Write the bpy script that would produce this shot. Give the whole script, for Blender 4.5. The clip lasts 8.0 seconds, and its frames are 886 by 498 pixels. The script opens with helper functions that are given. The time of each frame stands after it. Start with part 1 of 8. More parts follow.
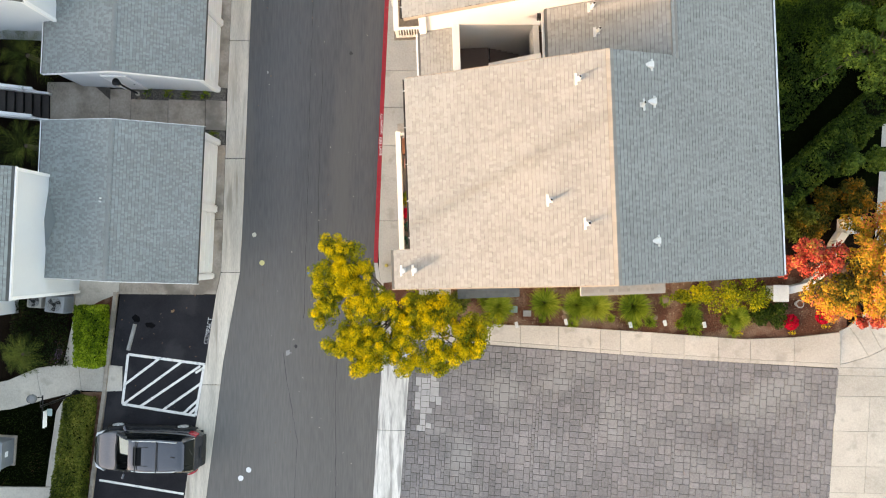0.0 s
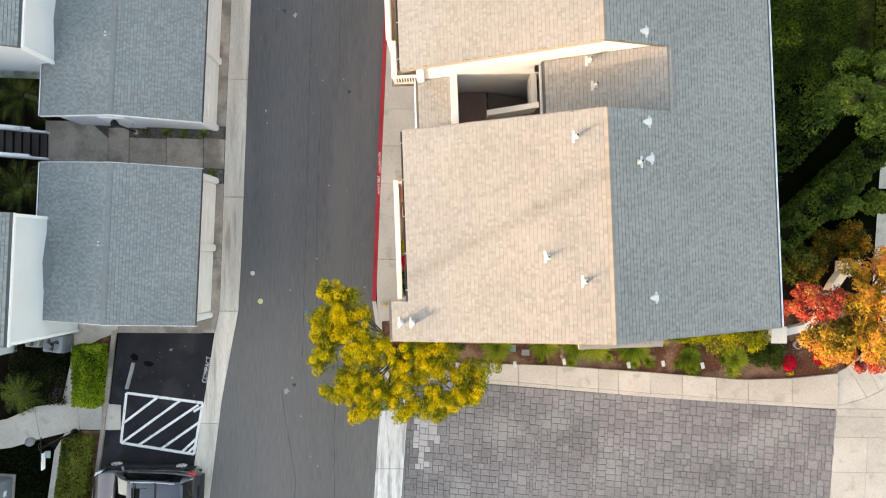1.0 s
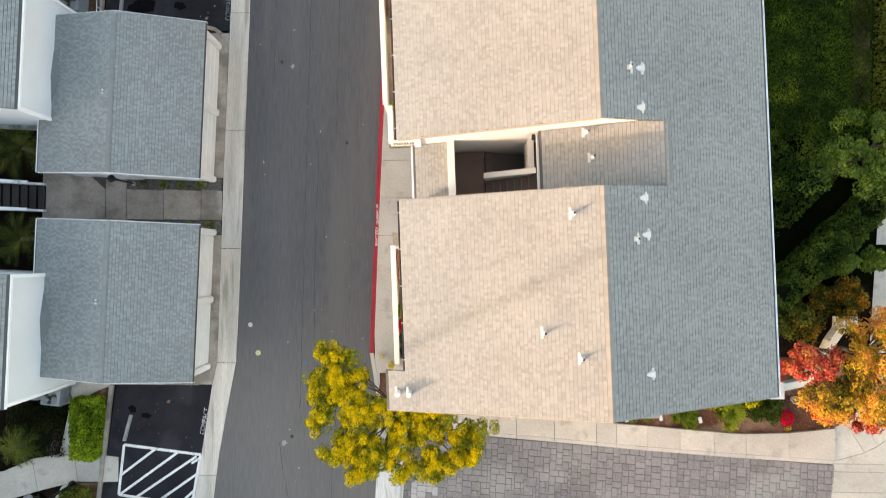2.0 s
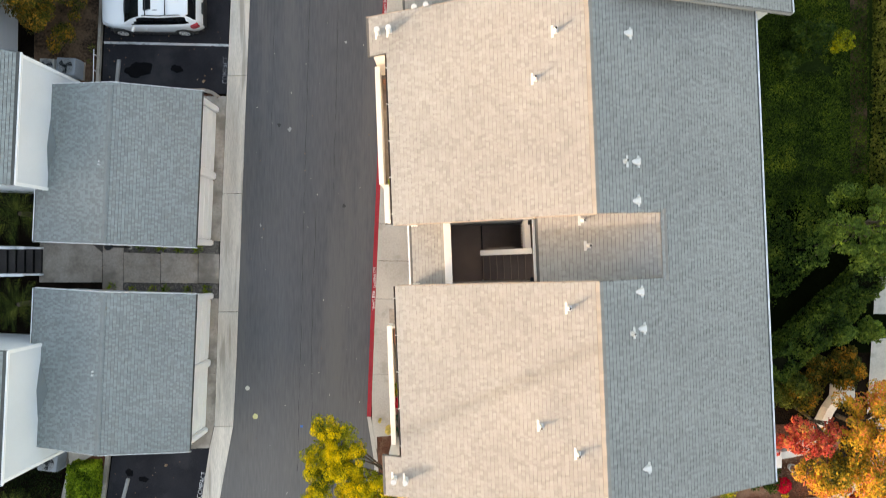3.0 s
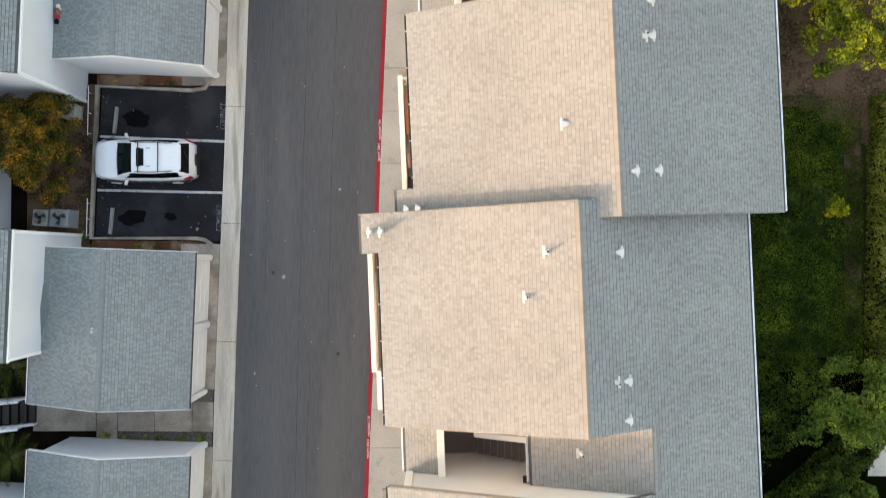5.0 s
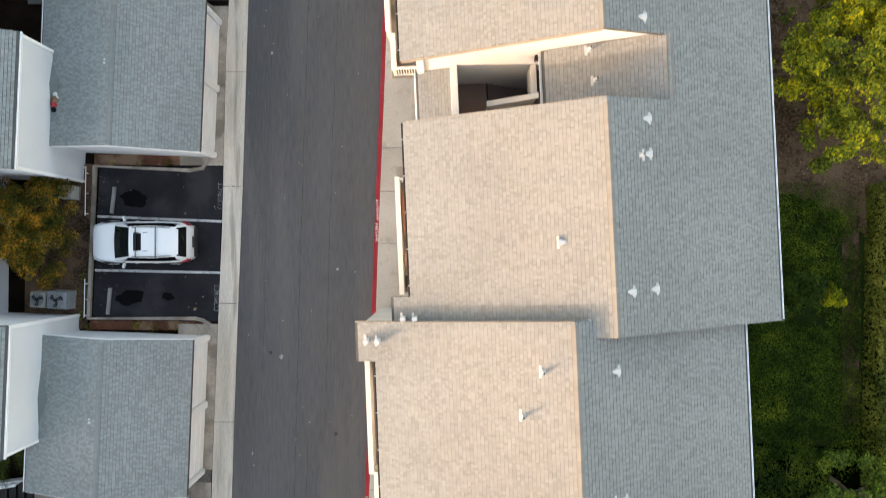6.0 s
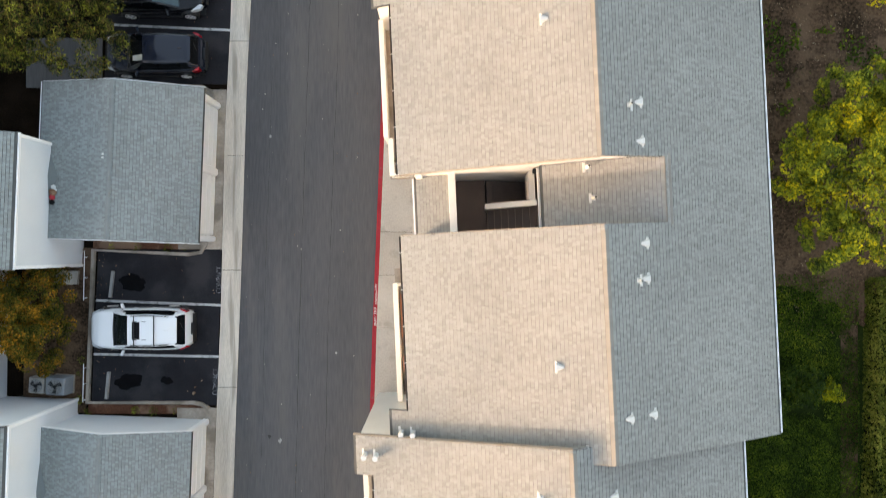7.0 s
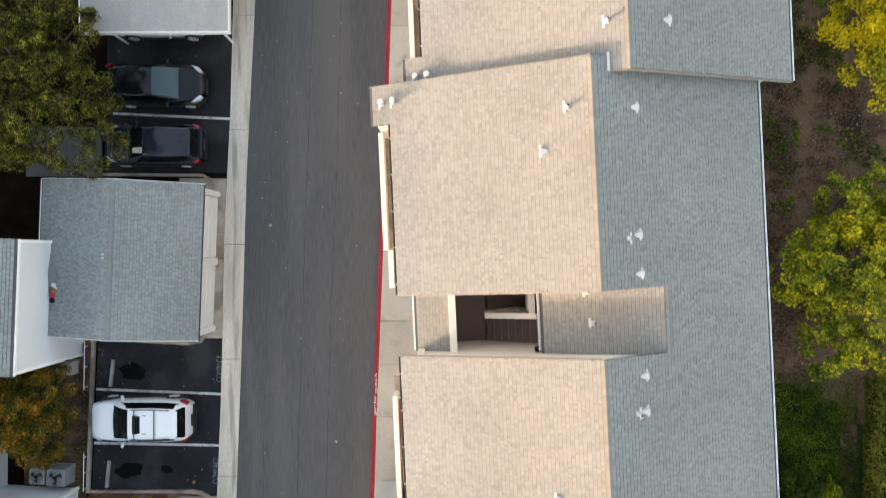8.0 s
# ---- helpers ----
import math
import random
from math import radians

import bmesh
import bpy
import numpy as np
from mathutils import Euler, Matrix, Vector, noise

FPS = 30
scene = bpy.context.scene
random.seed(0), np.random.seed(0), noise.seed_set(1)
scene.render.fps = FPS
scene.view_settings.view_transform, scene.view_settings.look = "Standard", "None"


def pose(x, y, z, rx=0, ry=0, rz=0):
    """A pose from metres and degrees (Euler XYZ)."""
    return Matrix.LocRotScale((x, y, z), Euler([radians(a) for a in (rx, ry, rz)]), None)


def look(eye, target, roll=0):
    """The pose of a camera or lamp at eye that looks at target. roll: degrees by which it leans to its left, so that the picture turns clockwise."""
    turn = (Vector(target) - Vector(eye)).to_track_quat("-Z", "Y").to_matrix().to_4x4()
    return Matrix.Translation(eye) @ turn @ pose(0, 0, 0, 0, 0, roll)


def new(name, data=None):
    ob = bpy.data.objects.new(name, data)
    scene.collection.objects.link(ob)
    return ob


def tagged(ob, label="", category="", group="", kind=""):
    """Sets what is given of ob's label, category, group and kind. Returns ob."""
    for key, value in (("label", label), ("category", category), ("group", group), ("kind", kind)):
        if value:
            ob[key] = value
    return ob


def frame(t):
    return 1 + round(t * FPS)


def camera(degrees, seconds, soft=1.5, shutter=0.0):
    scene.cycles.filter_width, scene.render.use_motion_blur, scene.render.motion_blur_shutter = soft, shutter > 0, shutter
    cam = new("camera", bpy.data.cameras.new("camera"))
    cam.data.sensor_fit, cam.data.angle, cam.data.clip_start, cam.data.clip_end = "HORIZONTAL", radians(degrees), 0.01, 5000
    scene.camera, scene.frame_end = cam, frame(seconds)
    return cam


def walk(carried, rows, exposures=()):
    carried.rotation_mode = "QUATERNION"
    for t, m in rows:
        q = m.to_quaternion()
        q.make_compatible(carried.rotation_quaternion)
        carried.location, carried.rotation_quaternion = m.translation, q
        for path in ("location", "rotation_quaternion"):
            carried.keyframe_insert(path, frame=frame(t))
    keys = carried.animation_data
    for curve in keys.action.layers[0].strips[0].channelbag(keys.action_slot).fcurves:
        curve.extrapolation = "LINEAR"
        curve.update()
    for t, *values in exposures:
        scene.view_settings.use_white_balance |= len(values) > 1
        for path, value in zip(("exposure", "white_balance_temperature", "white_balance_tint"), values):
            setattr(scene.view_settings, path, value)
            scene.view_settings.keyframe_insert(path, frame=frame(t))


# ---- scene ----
# ---------------------------------------------------------------- camera
cam = camera(70.0, 8.0, soft=1.0, shutter=0.5)
PATH = [
    (0.0, 0.109, -0.112, 29.105, 0.665, -0.005, 0.537),
    (0.5, 0.127, 0.705, 29.121, 0.660, -0.022, 0.520),
    (1.0, 0.153, 1.659, 29.135, 0.655, -0.037, 0.502),
    (1.5, 0.187, 2.767, 29.146, 0.650, -0.050, 0.480),
    (2.0, 0.228, 4.029, 29.156, 0.643, -0.061, 0.458),
    (2.5, 0.275, 5.430, 29.165, 0.634, -0.070, 0.434),
    (3.0, 0.326, 6.950, 29.173, 0.622, -0.077, 0.410),
    (3.5, 0.379, 8.565, 29.180, 0.607, -0.082, 0.385),
    (4.0, 0.434, 10.256, 29.187, 0.587, -0.085, 0.361),
    (4.5, 0.489, 12.004, 29.194, 0.564, -0.086, 0.338),
    (5.0, 0.541, 13.800, 29.201, 0.534, -0.085, 0.317),
    (5.5, 0.589, 15.638, 29.208, 0.499, -0.082, 0.297),
    (6.0, 0.630, 17.521, 29.217, 0.458, -0.077, 0.280),
    (6.5, 0.662, 19.453, 29.227, 0.409, -0.070, 0.266),
    (7.0, 0.683, 21.442, 29.239, 0.352, -0.061, 0.255),
    (7.5, 0.690, 23.496, 29.252, 0.287, -0.050, 0.248),
    (8.0, 0.681, 25.615, 29.268, 0.213, -0.037, 0.246),
]
walk(cam, [(t, pose(x, y, z, a, b, c)) for t, x, y, z, a, b, c in PATH], exposures=[(0.0, 3.12, 7880, 18), (3.5, 3.03, 7880, 18), (8.0, 2.98, 7880, 18)])

# ---------------------------------------------------------------- sky and sun
SUN_ELEV, SUN_AZ = 5.8, 241.0     # degrees; azimuth clockwise from north (+y)
world = bpy.data.worlds.new("sky")
scene.world = world
world.use_nodes = True
wn = world.node_tree
sky = wn.nodes.new("ShaderNodeTexSky")
sky.sky_type = "NISHITA"
sky.sun_disc = False
sky.sun_elevation, sky.sun_rotation = radians(SUN_ELEV), radians(SUN_AZ)
sky.air_density, sky.dust_density, sky.ozone_density = 1.0, 1.5, 1.0
wn.links.new(sky.outputs[0], wn.nodes["Background"].inputs[0])
wn.nodes["Background"].inputs[1].default_value = 0.15
sun = new("sun", bpy.data.lights.new("sun", "SUN"))
sun.data.energy, sun.data.angle, sun.data.color = 0.70, radians(0.53), (0.93, 0.90, 0.885)
se, sa = radians(SUN_ELEV), radians(SUN_AZ)
SUN_DIR = Vector((math.sin(sa) * math.cos(se), math.cos(sa) * math.cos(se), math.sin(se)))
sun.matrix_world = look(SUN_DIR * 100, (0, 0, 0))

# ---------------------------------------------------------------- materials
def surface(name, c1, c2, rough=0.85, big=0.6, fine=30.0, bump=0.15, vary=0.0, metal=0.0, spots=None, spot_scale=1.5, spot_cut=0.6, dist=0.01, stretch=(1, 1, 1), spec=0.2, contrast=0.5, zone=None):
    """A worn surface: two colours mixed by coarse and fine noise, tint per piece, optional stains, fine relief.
    zone: two other colours, and the y where the blend to them begins and is complete."""
    m = bpy.data.materials.new(name)
    m.use_nodes = True
    t = m.node_tree
    nodes, links = t.nodes, t.links
    bsdf = nodes["Principled BSDF"]
    bsdf.inputs["Metallic"].default_value = metal
    bsdf.inputs["Specular IOR Level"].default_value = spec
    geo = nodes.new("ShaderNodeNewGeometry")
    mp = nodes.new("ShaderNodeMapping")
    mp.inputs["Scale"].default_value = stretch
    links.new(geo.outputs["Position"], mp.inputs["Vector"])

    def noise_tex(scale, detail=4.0):
        n = nodes.new("ShaderNodeTexNoise")
        n.inputs["Scale"].default_value, n.inputs["Detail"].default_value = scale, detail
        links.new(mp.outputs[0], n.inputs["Vector"])
        return n.outputs["Fac"]

    def maths(op, a, b):
        n = nodes.new("ShaderNodeMath")
        n.operation = op
        for i, v in enumerate((a, b)):
            if isinstance(v, (int, float)):
                n.inputs[i].default_value = v
            else:
                links.new(v, n.inputs[i])
        return n.outputs[0]

    def mixed(fac, a, b):
        n = nodes.new("ShaderNodeMix")
        n.data_type = "RGBA"
        for sock, v in ((n.inputs[0], fac), (n.inputs[6], a), (n.inputs[7], b)):
            if isinstance(v, (tuple, list)):
                sock.default_value = (*v, 1.0)
            elif isinstance(v, (int, float)):
                sock.default_value = v
            else:
                links.new(v, sock)
        return n.outputs[2]

    coarse, grain = noise_tex(big), noise_tex(fine, 3.0)
    fac = maths("ADD", maths("MULTIPLY", coarse, 0.55), maths("MULTIPLY", grain, 0.45))
    rng = nodes.new("ShaderNodeMapRange")
    rng.inputs[1].default_value, rng.inputs[2].default_value = 0.5 - 0.25 * (1 - contrast) - 0.05, 0.5 + 0.25 * (1 - contrast) + 0.05
    links.new(fac, rng.inputs[0])
    col = mixed(rng.outputs[0], c1, c2)
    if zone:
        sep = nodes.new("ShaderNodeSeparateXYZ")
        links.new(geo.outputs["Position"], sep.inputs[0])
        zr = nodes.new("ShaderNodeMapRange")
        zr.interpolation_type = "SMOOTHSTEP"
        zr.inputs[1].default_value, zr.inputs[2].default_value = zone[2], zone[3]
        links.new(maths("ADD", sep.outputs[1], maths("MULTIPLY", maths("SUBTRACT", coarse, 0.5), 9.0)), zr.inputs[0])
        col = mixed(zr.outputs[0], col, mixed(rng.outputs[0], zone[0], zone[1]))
    if vary:
        info = nodes.new("ShaderNodeObjectInfo")
        r = maths("FRACT", maths("ADD", geo.outputs["Random Per Island"], info.outputs["Random"]), 0.0)
        r = maths("ADD", maths("MULTIPLY", maths("ADD", maths("GREATER_THAN", r, 0.26), maths("GREATER_THAN", r, 0.80)), 0.38), maths("MULTIPLY", maths("FRACT", maths("MULTIPLY", r, 7.0), 0.0), 0.25))
        k = maths("ADD", maths("MULTIPLY", maths("SUBTRACT", r, 0.45), vary * 2), 1.0)
        hsv = nodes.new("ShaderNodeHueSaturation")
        links.new(k, hsv.inputs["Value"])
        links.new(col, hsv.inputs["Color"])
        col = hsv.outputs[0]
    if spots:
        sr = nodes.new("ShaderNodeMapRange")
        sr.interpolation_type = "SMOOTHSTEP"
        sr.inputs[1].default_value, sr.inputs[2].default_value = spot_cut - 0.07, spot_cut + 0.09
        links.new(maths("ADD", noise_tex(spot_scale, 6.0), maths("MULTIPLY", grain, 0.08)), sr.inputs[0])
        col = mixed(maths("MULTIPLY", sr.outputs[0], 0.7), col, spots)
    links.new(col, bsdf.inputs["Base Color"])
    rr = nodes.new("ShaderNodeMapRange")
    rr.inputs[3].default_value, rr.inputs[4].default_value = max(0.03, rough - 0.08), min(1.0, rough + 0.08)
    links.new(grain, rr.inputs[0])
    links.new(rr.outputs[0], bsdf.inputs["Roughness"])
    if bump:
        b = nodes.new("ShaderNodeBump")
        b.inputs["Strength"].default_value, b.inputs["Distance"].default_value = bump, dist
        links.new(grain, b.inputs["Height"])
        links.new(b.outputs[0], bsdf.inputs["Normal"])
    return m


def leaf_surface(name, stops, rough=0.6, trans=0.25, patch=0.9, spread=0.62):
    """Leaves: each leaf takes its own colour from a ramp."""
    m = bpy.data.materials.new(name)
    m.use_nodes = True
    t = m.node_tree
    bsdf = t.nodes["Principled BSDF"]
    geo = t.nodes.new("ShaderNodeNewGeometry")
    tex = t.nodes.new("ShaderNodeTexNoise")
    tex.inputs["Scale"].default_value = patch
    t.links.new(geo.outputs["Position"], tex.inputs["Vector"])
    add = t.nodes.new("ShaderNodeMath")
    add.operation = "MULTIPLY_ADD"
    t.links.new(geo.outputs["Random Per Island"], add.inputs[0])
    add.inputs[1].default_value = spread
    sub = t.nodes.new("ShaderNodeMath")
    sub.operation = "MULTIPLY_ADD"
    t.links.new(tex.outputs["Fac"], sub.inputs[0])
    sub.inputs[1].default_value, sub.inputs[2].default_value = 1.6, -0.30 - 0.5 * spread
    t.links.new(sub.outputs[0], add.inputs[2])
    ramp = t.nodes.new("ShaderNodeValToRGB")
    els = ramp.color_ramp.elements
    while len(els) < len(stops):
        els.new(0.5)
    for e, (p, c) in zip(els, stops):
        e.position, e.color = p, (*c, 1)
    t.links.new(add.outputs[0], ramp.inputs[0])
    t.links.new(ramp.outputs[0], bsdf.inputs["Base Color"])
    bsdf.inputs["Roughness"].default_value = rough
    bsdf.inputs["Specular IOR Level"].default_value = 0.09
    tr = t.nodes.new("ShaderNodeBsdfTranslucent")
    t.links.new(ramp.outputs[0], tr.inputs[0])
    mix = t.nodes.new("ShaderNodeMixShader")
    mix.inputs[0].default_value = trans
    t.links.new(bsdf.outputs[0], mix.inputs[1])
    t.links.new(tr.outputs[0], mix.inputs[2])
    t.links.new(mix.outputs[0], t.nodes["Material Output"].inputs[0])
    return m


def plain(name, c, rough=0.5, metal=0.0, coat=0.0, spec=0.5):
    m = bpy.data.materials.new(name)
    m.use_nodes = True
    b = m.node_tree.nodes["Principled BSDF"]
    b.inputs["Base Color"].default_value, b.inputs["Roughness"].default_value, b.inputs["Metallic"].default_value = (*c, 1), rough, metal
    b.inputs["Coat Weight"].default_value, b.inputs["Specular IOR Level"].default_value = coat, spec
    return m


# zone turns the lane lighter and browner towards the south
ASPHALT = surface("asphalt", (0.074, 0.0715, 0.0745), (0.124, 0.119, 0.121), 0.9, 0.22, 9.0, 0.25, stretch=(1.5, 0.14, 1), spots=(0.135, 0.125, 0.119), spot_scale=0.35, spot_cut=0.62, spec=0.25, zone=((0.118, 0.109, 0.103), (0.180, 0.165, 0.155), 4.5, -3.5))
ASPHALT_NEW = surface("sealed_asphalt", (0.015, 0.0142, 0.0168), (0.031, 0.0295, 0.0335), 0.85, 0.8, 30.0, 0.25, spec=0.08, spots=(0.045, 0.043, 0.046), spot_scale=0.5, spot_cut=0.60)
CONCRETE = surface("concrete", (0.415, 0.366, 0.312), (0.585, 0.525, 0.455), 0.9, 0.7, 14.0, 0.12, vary=0.07, spots=(0.36, 0.315, 0.265), spot_scale=1.9, spot_cut=0.66)
CONCRETE_STRIP = surface("worn_gutter_concrete", (0.47, 0.415, 0.352), (0.69, 0.615, 0.53), 0.9, 0.8, 18.0, 0.14, vary=0.06, stretch=(2.6, 0.22, 1), spots=(0.27, 0.225, 0.18), spot_scale=1.1, spot_cut=0.62, contrast=0.7)
CONCRETE_OLD = surface("old_concrete", (0.255, 0.212, 0.176), (0.46, 0.39, 0.33), 0.92, 0.9, 11.0, 0.15, vary=0.08, spots=(0.15, 0.125, 0.10), spot_scale=0.8, spot_cut=0.58)
CONCRETE_WHITE = surface("scuffed_white_concrete", (0.50, 0.475, 0.44), (0.80, 0.77, 0.73), 0.85, 0.9, 9.0, 0.12, stretch=(3.0, 0.35, 1), spots=(0.24, 0.225, 0.21), spot_scale=1.6, spot_cut=0.58, vary=0.04)
SHINGLE = surface("asphalt_shingle", (0.234, 0.232, 0.222), (0.294, 0.290, 0.276), 0.95, 0.35, 60.0, 0.25, vary=0.065, spec=0.15)
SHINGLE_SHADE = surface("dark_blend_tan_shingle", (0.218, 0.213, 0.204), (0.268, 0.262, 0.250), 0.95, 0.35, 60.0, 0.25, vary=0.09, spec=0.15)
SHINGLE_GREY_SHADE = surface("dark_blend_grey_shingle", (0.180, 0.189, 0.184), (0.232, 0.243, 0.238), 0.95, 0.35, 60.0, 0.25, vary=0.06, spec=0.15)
SHINGLE_RIDGE = surface("ridge_shingle", (0.215, 0.195, 0.175), (0.27, 0.25, 0.225), 0.95, 0.5, 60.0, 0.25, vary=0.08, spec=0.2)
SHINGLE_GREY = surface("grey_shingle", (0.205, 0.224, 0.219), (0.264, 0.286, 0.279), 0.95, 0.35, 60.0, 0.25, vary=0.06, spec=0.15)
DECK = surface("roof_deck", (0.07, 0.07, 0.07), (0.10, 0.10, 0.095), 0.95, 1, 30)
STUCCO = surface("cream_stucco", (0.61, 0.585, 0.555), (0.70, 0.675, 0.64), 0.9, 0.8, 60.0, 0.2)
WHITE_WALL = surface("white_siding", (0.60, 0.615, 0.64), (0.68, 0.695, 0.72), 0.8, 0.6, 40.0, 0.08)
WHITE_TRIM = surface("white_trim_paint", (0.78, 0.77, 0.77), (0.87, 0.86, 0.86), 0.55, 1.0, 25.0, 0.05)
CREAM_TRIM = surface("cream_trim_paint", (0.72, 0.68, 0.62), (0.82, 0.78, 0.72), 0.6, 1.0, 25.0, 0.05)
BARGE_GREY = surface("dull_grey_barge", (0.22, 0.215, 0.21), (0.30, 0.29, 0.285), 0.7, 2.0, 20.0, 0.05)
SADDLE = surface("saddle_roofing", (0.140, 0.155, 0.155), (0.175, 0.190, 0.190), 0.85, 0.8, 40.0, 0.1)
GUTTER = surface("brown_gutter", (0.045, 0.035, 0.030), (0.075, 0.058, 0.048), 0.6, 2.0, 20.0, 0.05)
RED_PAINT = surface("red_kerb_paint", (0.30, 0.020, 0.028), (0.42, 0.040, 0.050), 0.8, 1.2, 14.0, 0.12, spots=(0.20, 0.10, 0.09), spot_scale=5.0, spot_cut=0.70)
WHITE_PAINT = surface("road_marking_white", (0.66, 0.635, 0.60), (0.88, 0.85, 0.81), 0.8, 1.6, 14.0, 0.1, spots=(0.30, 0.30, 0.31), spot_scale=6.0, spot_cut=0.66)
WORN_PAINT = surface("worn_road_marking", (0.42, 0.41, 0.41), (0.62, 0.61, 0.60), 0.85, 1.6, 14.0, 0.1, spots=(0.05, 0.05, 0.052), spot_scale=4.0, spot_cut=0.63)
OLD_PAINT = surface("faded_road_marking", (0.16, 0.165, 0.18), (0.30, 0.305, 0.325), 0.85, 1.6, 14.0, 0.1, spots=(0.03, 0.03, 0.033), spot_scale=5.0, spot_cut=0.50)
PAVER = surface("stone_paver", (0.150, 0.138, 0.138), (0.262, 0.241, 0.236), 0.85, 0.30, 12.0, 0.2, vary=0.13, contrast=0.62, spots=(0.30, 0.287, 0.272), spot_scale=0.42, spot_cut=0.62)
PAVER_PALE = surface("pale_paver", (0.35, 0.335, 0.325), (0.43, 0.41, 0.40), 0.85, 0.6, 10.0, 0.15, vary=0.05)
JOINT = surface("sand_joint", (0.105, 0.094, 0.086), (0.145, 0.130, 0.118), 0.95, 2, 40)
# soil colour taken near black to stand for shade over the beds
SOIL_DARK = surface("shade_dark_soil", (0.004, 0.003, 0.002), (0.020, 0.013, 0.009), 0.95, 1.1, 16.0, 0.9, dist=0.05, spec=0.015)
SOIL = surface("bark_mulch_soil", (0.060, 0.024, 0.014), (0.185, 0.078, 0.046), 0.95, 1.1, 16.0, 0.9, dist=0.05, spots=(0.29, 0.185, 0.125), spot_scale=0.9, spot_cut=0.575, spec=0.1)
DIRT = surface("bare_dirt", (0.028, 0.017, 0.010), (0.135, 0.080, 0.050), 0.95, 0.5, 9.0, 0.9, dist=0.06, spots=(0.165, 0.103, 0.066), spot_scale=1.1, spot_cut=0.57, spec=0.1, contrast=0.8)
# shade under ivy and hedge is put into this near-black turf colour
TURF_SHADE = surface("shade_black_turf", (0.001, 0.0016, 0.0005), (0.004, 0.006, 0.0015), 0.95, 0.7, 12.0, 0.6, dist=0.04, spec=0.01)
TURF_GREEN = surface("thin_lawn_turf", (0.010, 0.017, 0.004), (0.028, 0.042, 0.010), 0.95, 0.7, 12.0, 0.6, dist=0.04, spec=0.01)
GRAVEL = surface("dark_gravel", (0.050, 0.042, 0.038), (0.13, 0.115, 0.10), 0.9, 3.0, 22.0, 0.8, dist=0.03)
PEBBLE = surface("pebble", (0.09, 0.075, 0.065), (0.19, 0.17, 0.15), 0.85, 6.0, 40.0, 0.2, vary=0.35)
STEP = surface("dark_stair_tread", (0.042, 0.036, 0.034), (0.070, 0.060, 0.056), 0.85, 1.5, 20.0, 0.1)
BROWN_FLOOR = surface("brown_coated_floor", (0.17, 0.125, 0.105), (0.22, 0.165, 0.14), 0.8, 1.2, 25.0, 0.1)
VENT_METAL = surface("painted_vent_metal", (0.50, 0.49, 0.475), (0.64, 0.63, 0.61), 0.55, 3.0, 30.0, 0.05)
NOSING = surface("tan_wood_trim", (0.26, 0.19, 0.15), (0.36, 0.27, 0.21), 0.7, 2.0, 25.0, 0.05)
BARGE = surface("tan_barge_paint", (0.26, 0.21, 0.17), (0.34, 0.28, 0.23), 0.8, 2.0, 20.0, 0.05)
BARK = surface("tree_bark", (0.07, 0.05, 0.035), (0.14, 0.105, 0.075), 0.9, 4.0, 30.0, 0.6, dist=0.02)
BLACK_METAL = plain("black_painted_metal", (0.012, 0.012, 0.013), 0.45, 0.6)
GREY_METAL = surface("grey_sheet_metal", (0.21, 0.225, 0.245), (0.29, 0.305, 0.325), 0.5, 2.0, 30.0, 0.04, metal=0.3)
# near black: painted shade of pipe mouths, door feet; also risers and debris
DARK_GAP = plain("near_black_fill", (0.010, 0.010, 0.010), 0.9, spec=0.1)
STOP_GREY = surface("wheel_stop_concrete", (0.24, 0.23, 0.22), (0.36, 0.35, 0.34), 0.9, 3, 25, 0.15)
WHITE_STONE = surface("white_stone_paint", (0.60, 0.58, 0.55), (0.76, 0.74, 0.71), 0.7, 2, 25, 0.06)

# ---------------------------------------------------------------- mesh helpers
def mesh_object(name, verts, faces, material, parent=None, label="", smooth=False):
    me = bpy.data.meshes.new(name)
    me.from_pydata([tuple(v) for v in verts], [], faces)
    me.materials.append(material)
    if smooth:
        me.polygons.foreach_set("use_smooth", [True] * len(me.polygons))
    me.update()
    ob = new(name, me)
    if parent:
        ob.parent = parent
    if label:
        tagged(ob, label)
    return ob


def part(name, bm, material, parent=None, label="", smooth=False):
    me = bpy.data.meshes.new(name)
    bmesh.ops.recalc_face_normals(bm, faces=bm.faces)
    bm.to_mesh(me)
    bm.free()
    me.materials.append(material)
    if smooth:
        me.polygons.foreach_set("use_smooth", [True] * len(me.polygons))
    ob = new(name, me)
    if parent:
        ob.parent = parent
    if label:
        tagged(ob, label)
    return ob


def add_box(bm, x0, x1, y0, y1, z0, z1, bevel=0.0, m=None):
    r = bmesh.ops.create_cube(bm, size=1.0)
    mat = Matrix.LocRotScale(((x0 + x1) / 2, (y0 + y1) / 2, (z0 + z1) / 2), None, (x1 - x0, y1 - y0, z1 - z0))
    bmesh.ops.transform(bm, matrix=(m @ mat if m else mat), verts=r["verts"])
    if bevel:
        edges = list({e for v in r["verts"] for e in v.link_edges})
        bmesh.ops.bevel(bm, geom=edges, offset=bevel, segments=2, affect="EDGES", profile=0.6)
    return r["verts"]


def box(name, x0, x1, y0, y1, z0, z1, material, parent=None, label="", bevel=0.0):
    bm = bmesh.new()
    add_box(bm, x0, x1, y0, y1, z0, z1, bevel)
    return part(name, bm, material, parent, label)


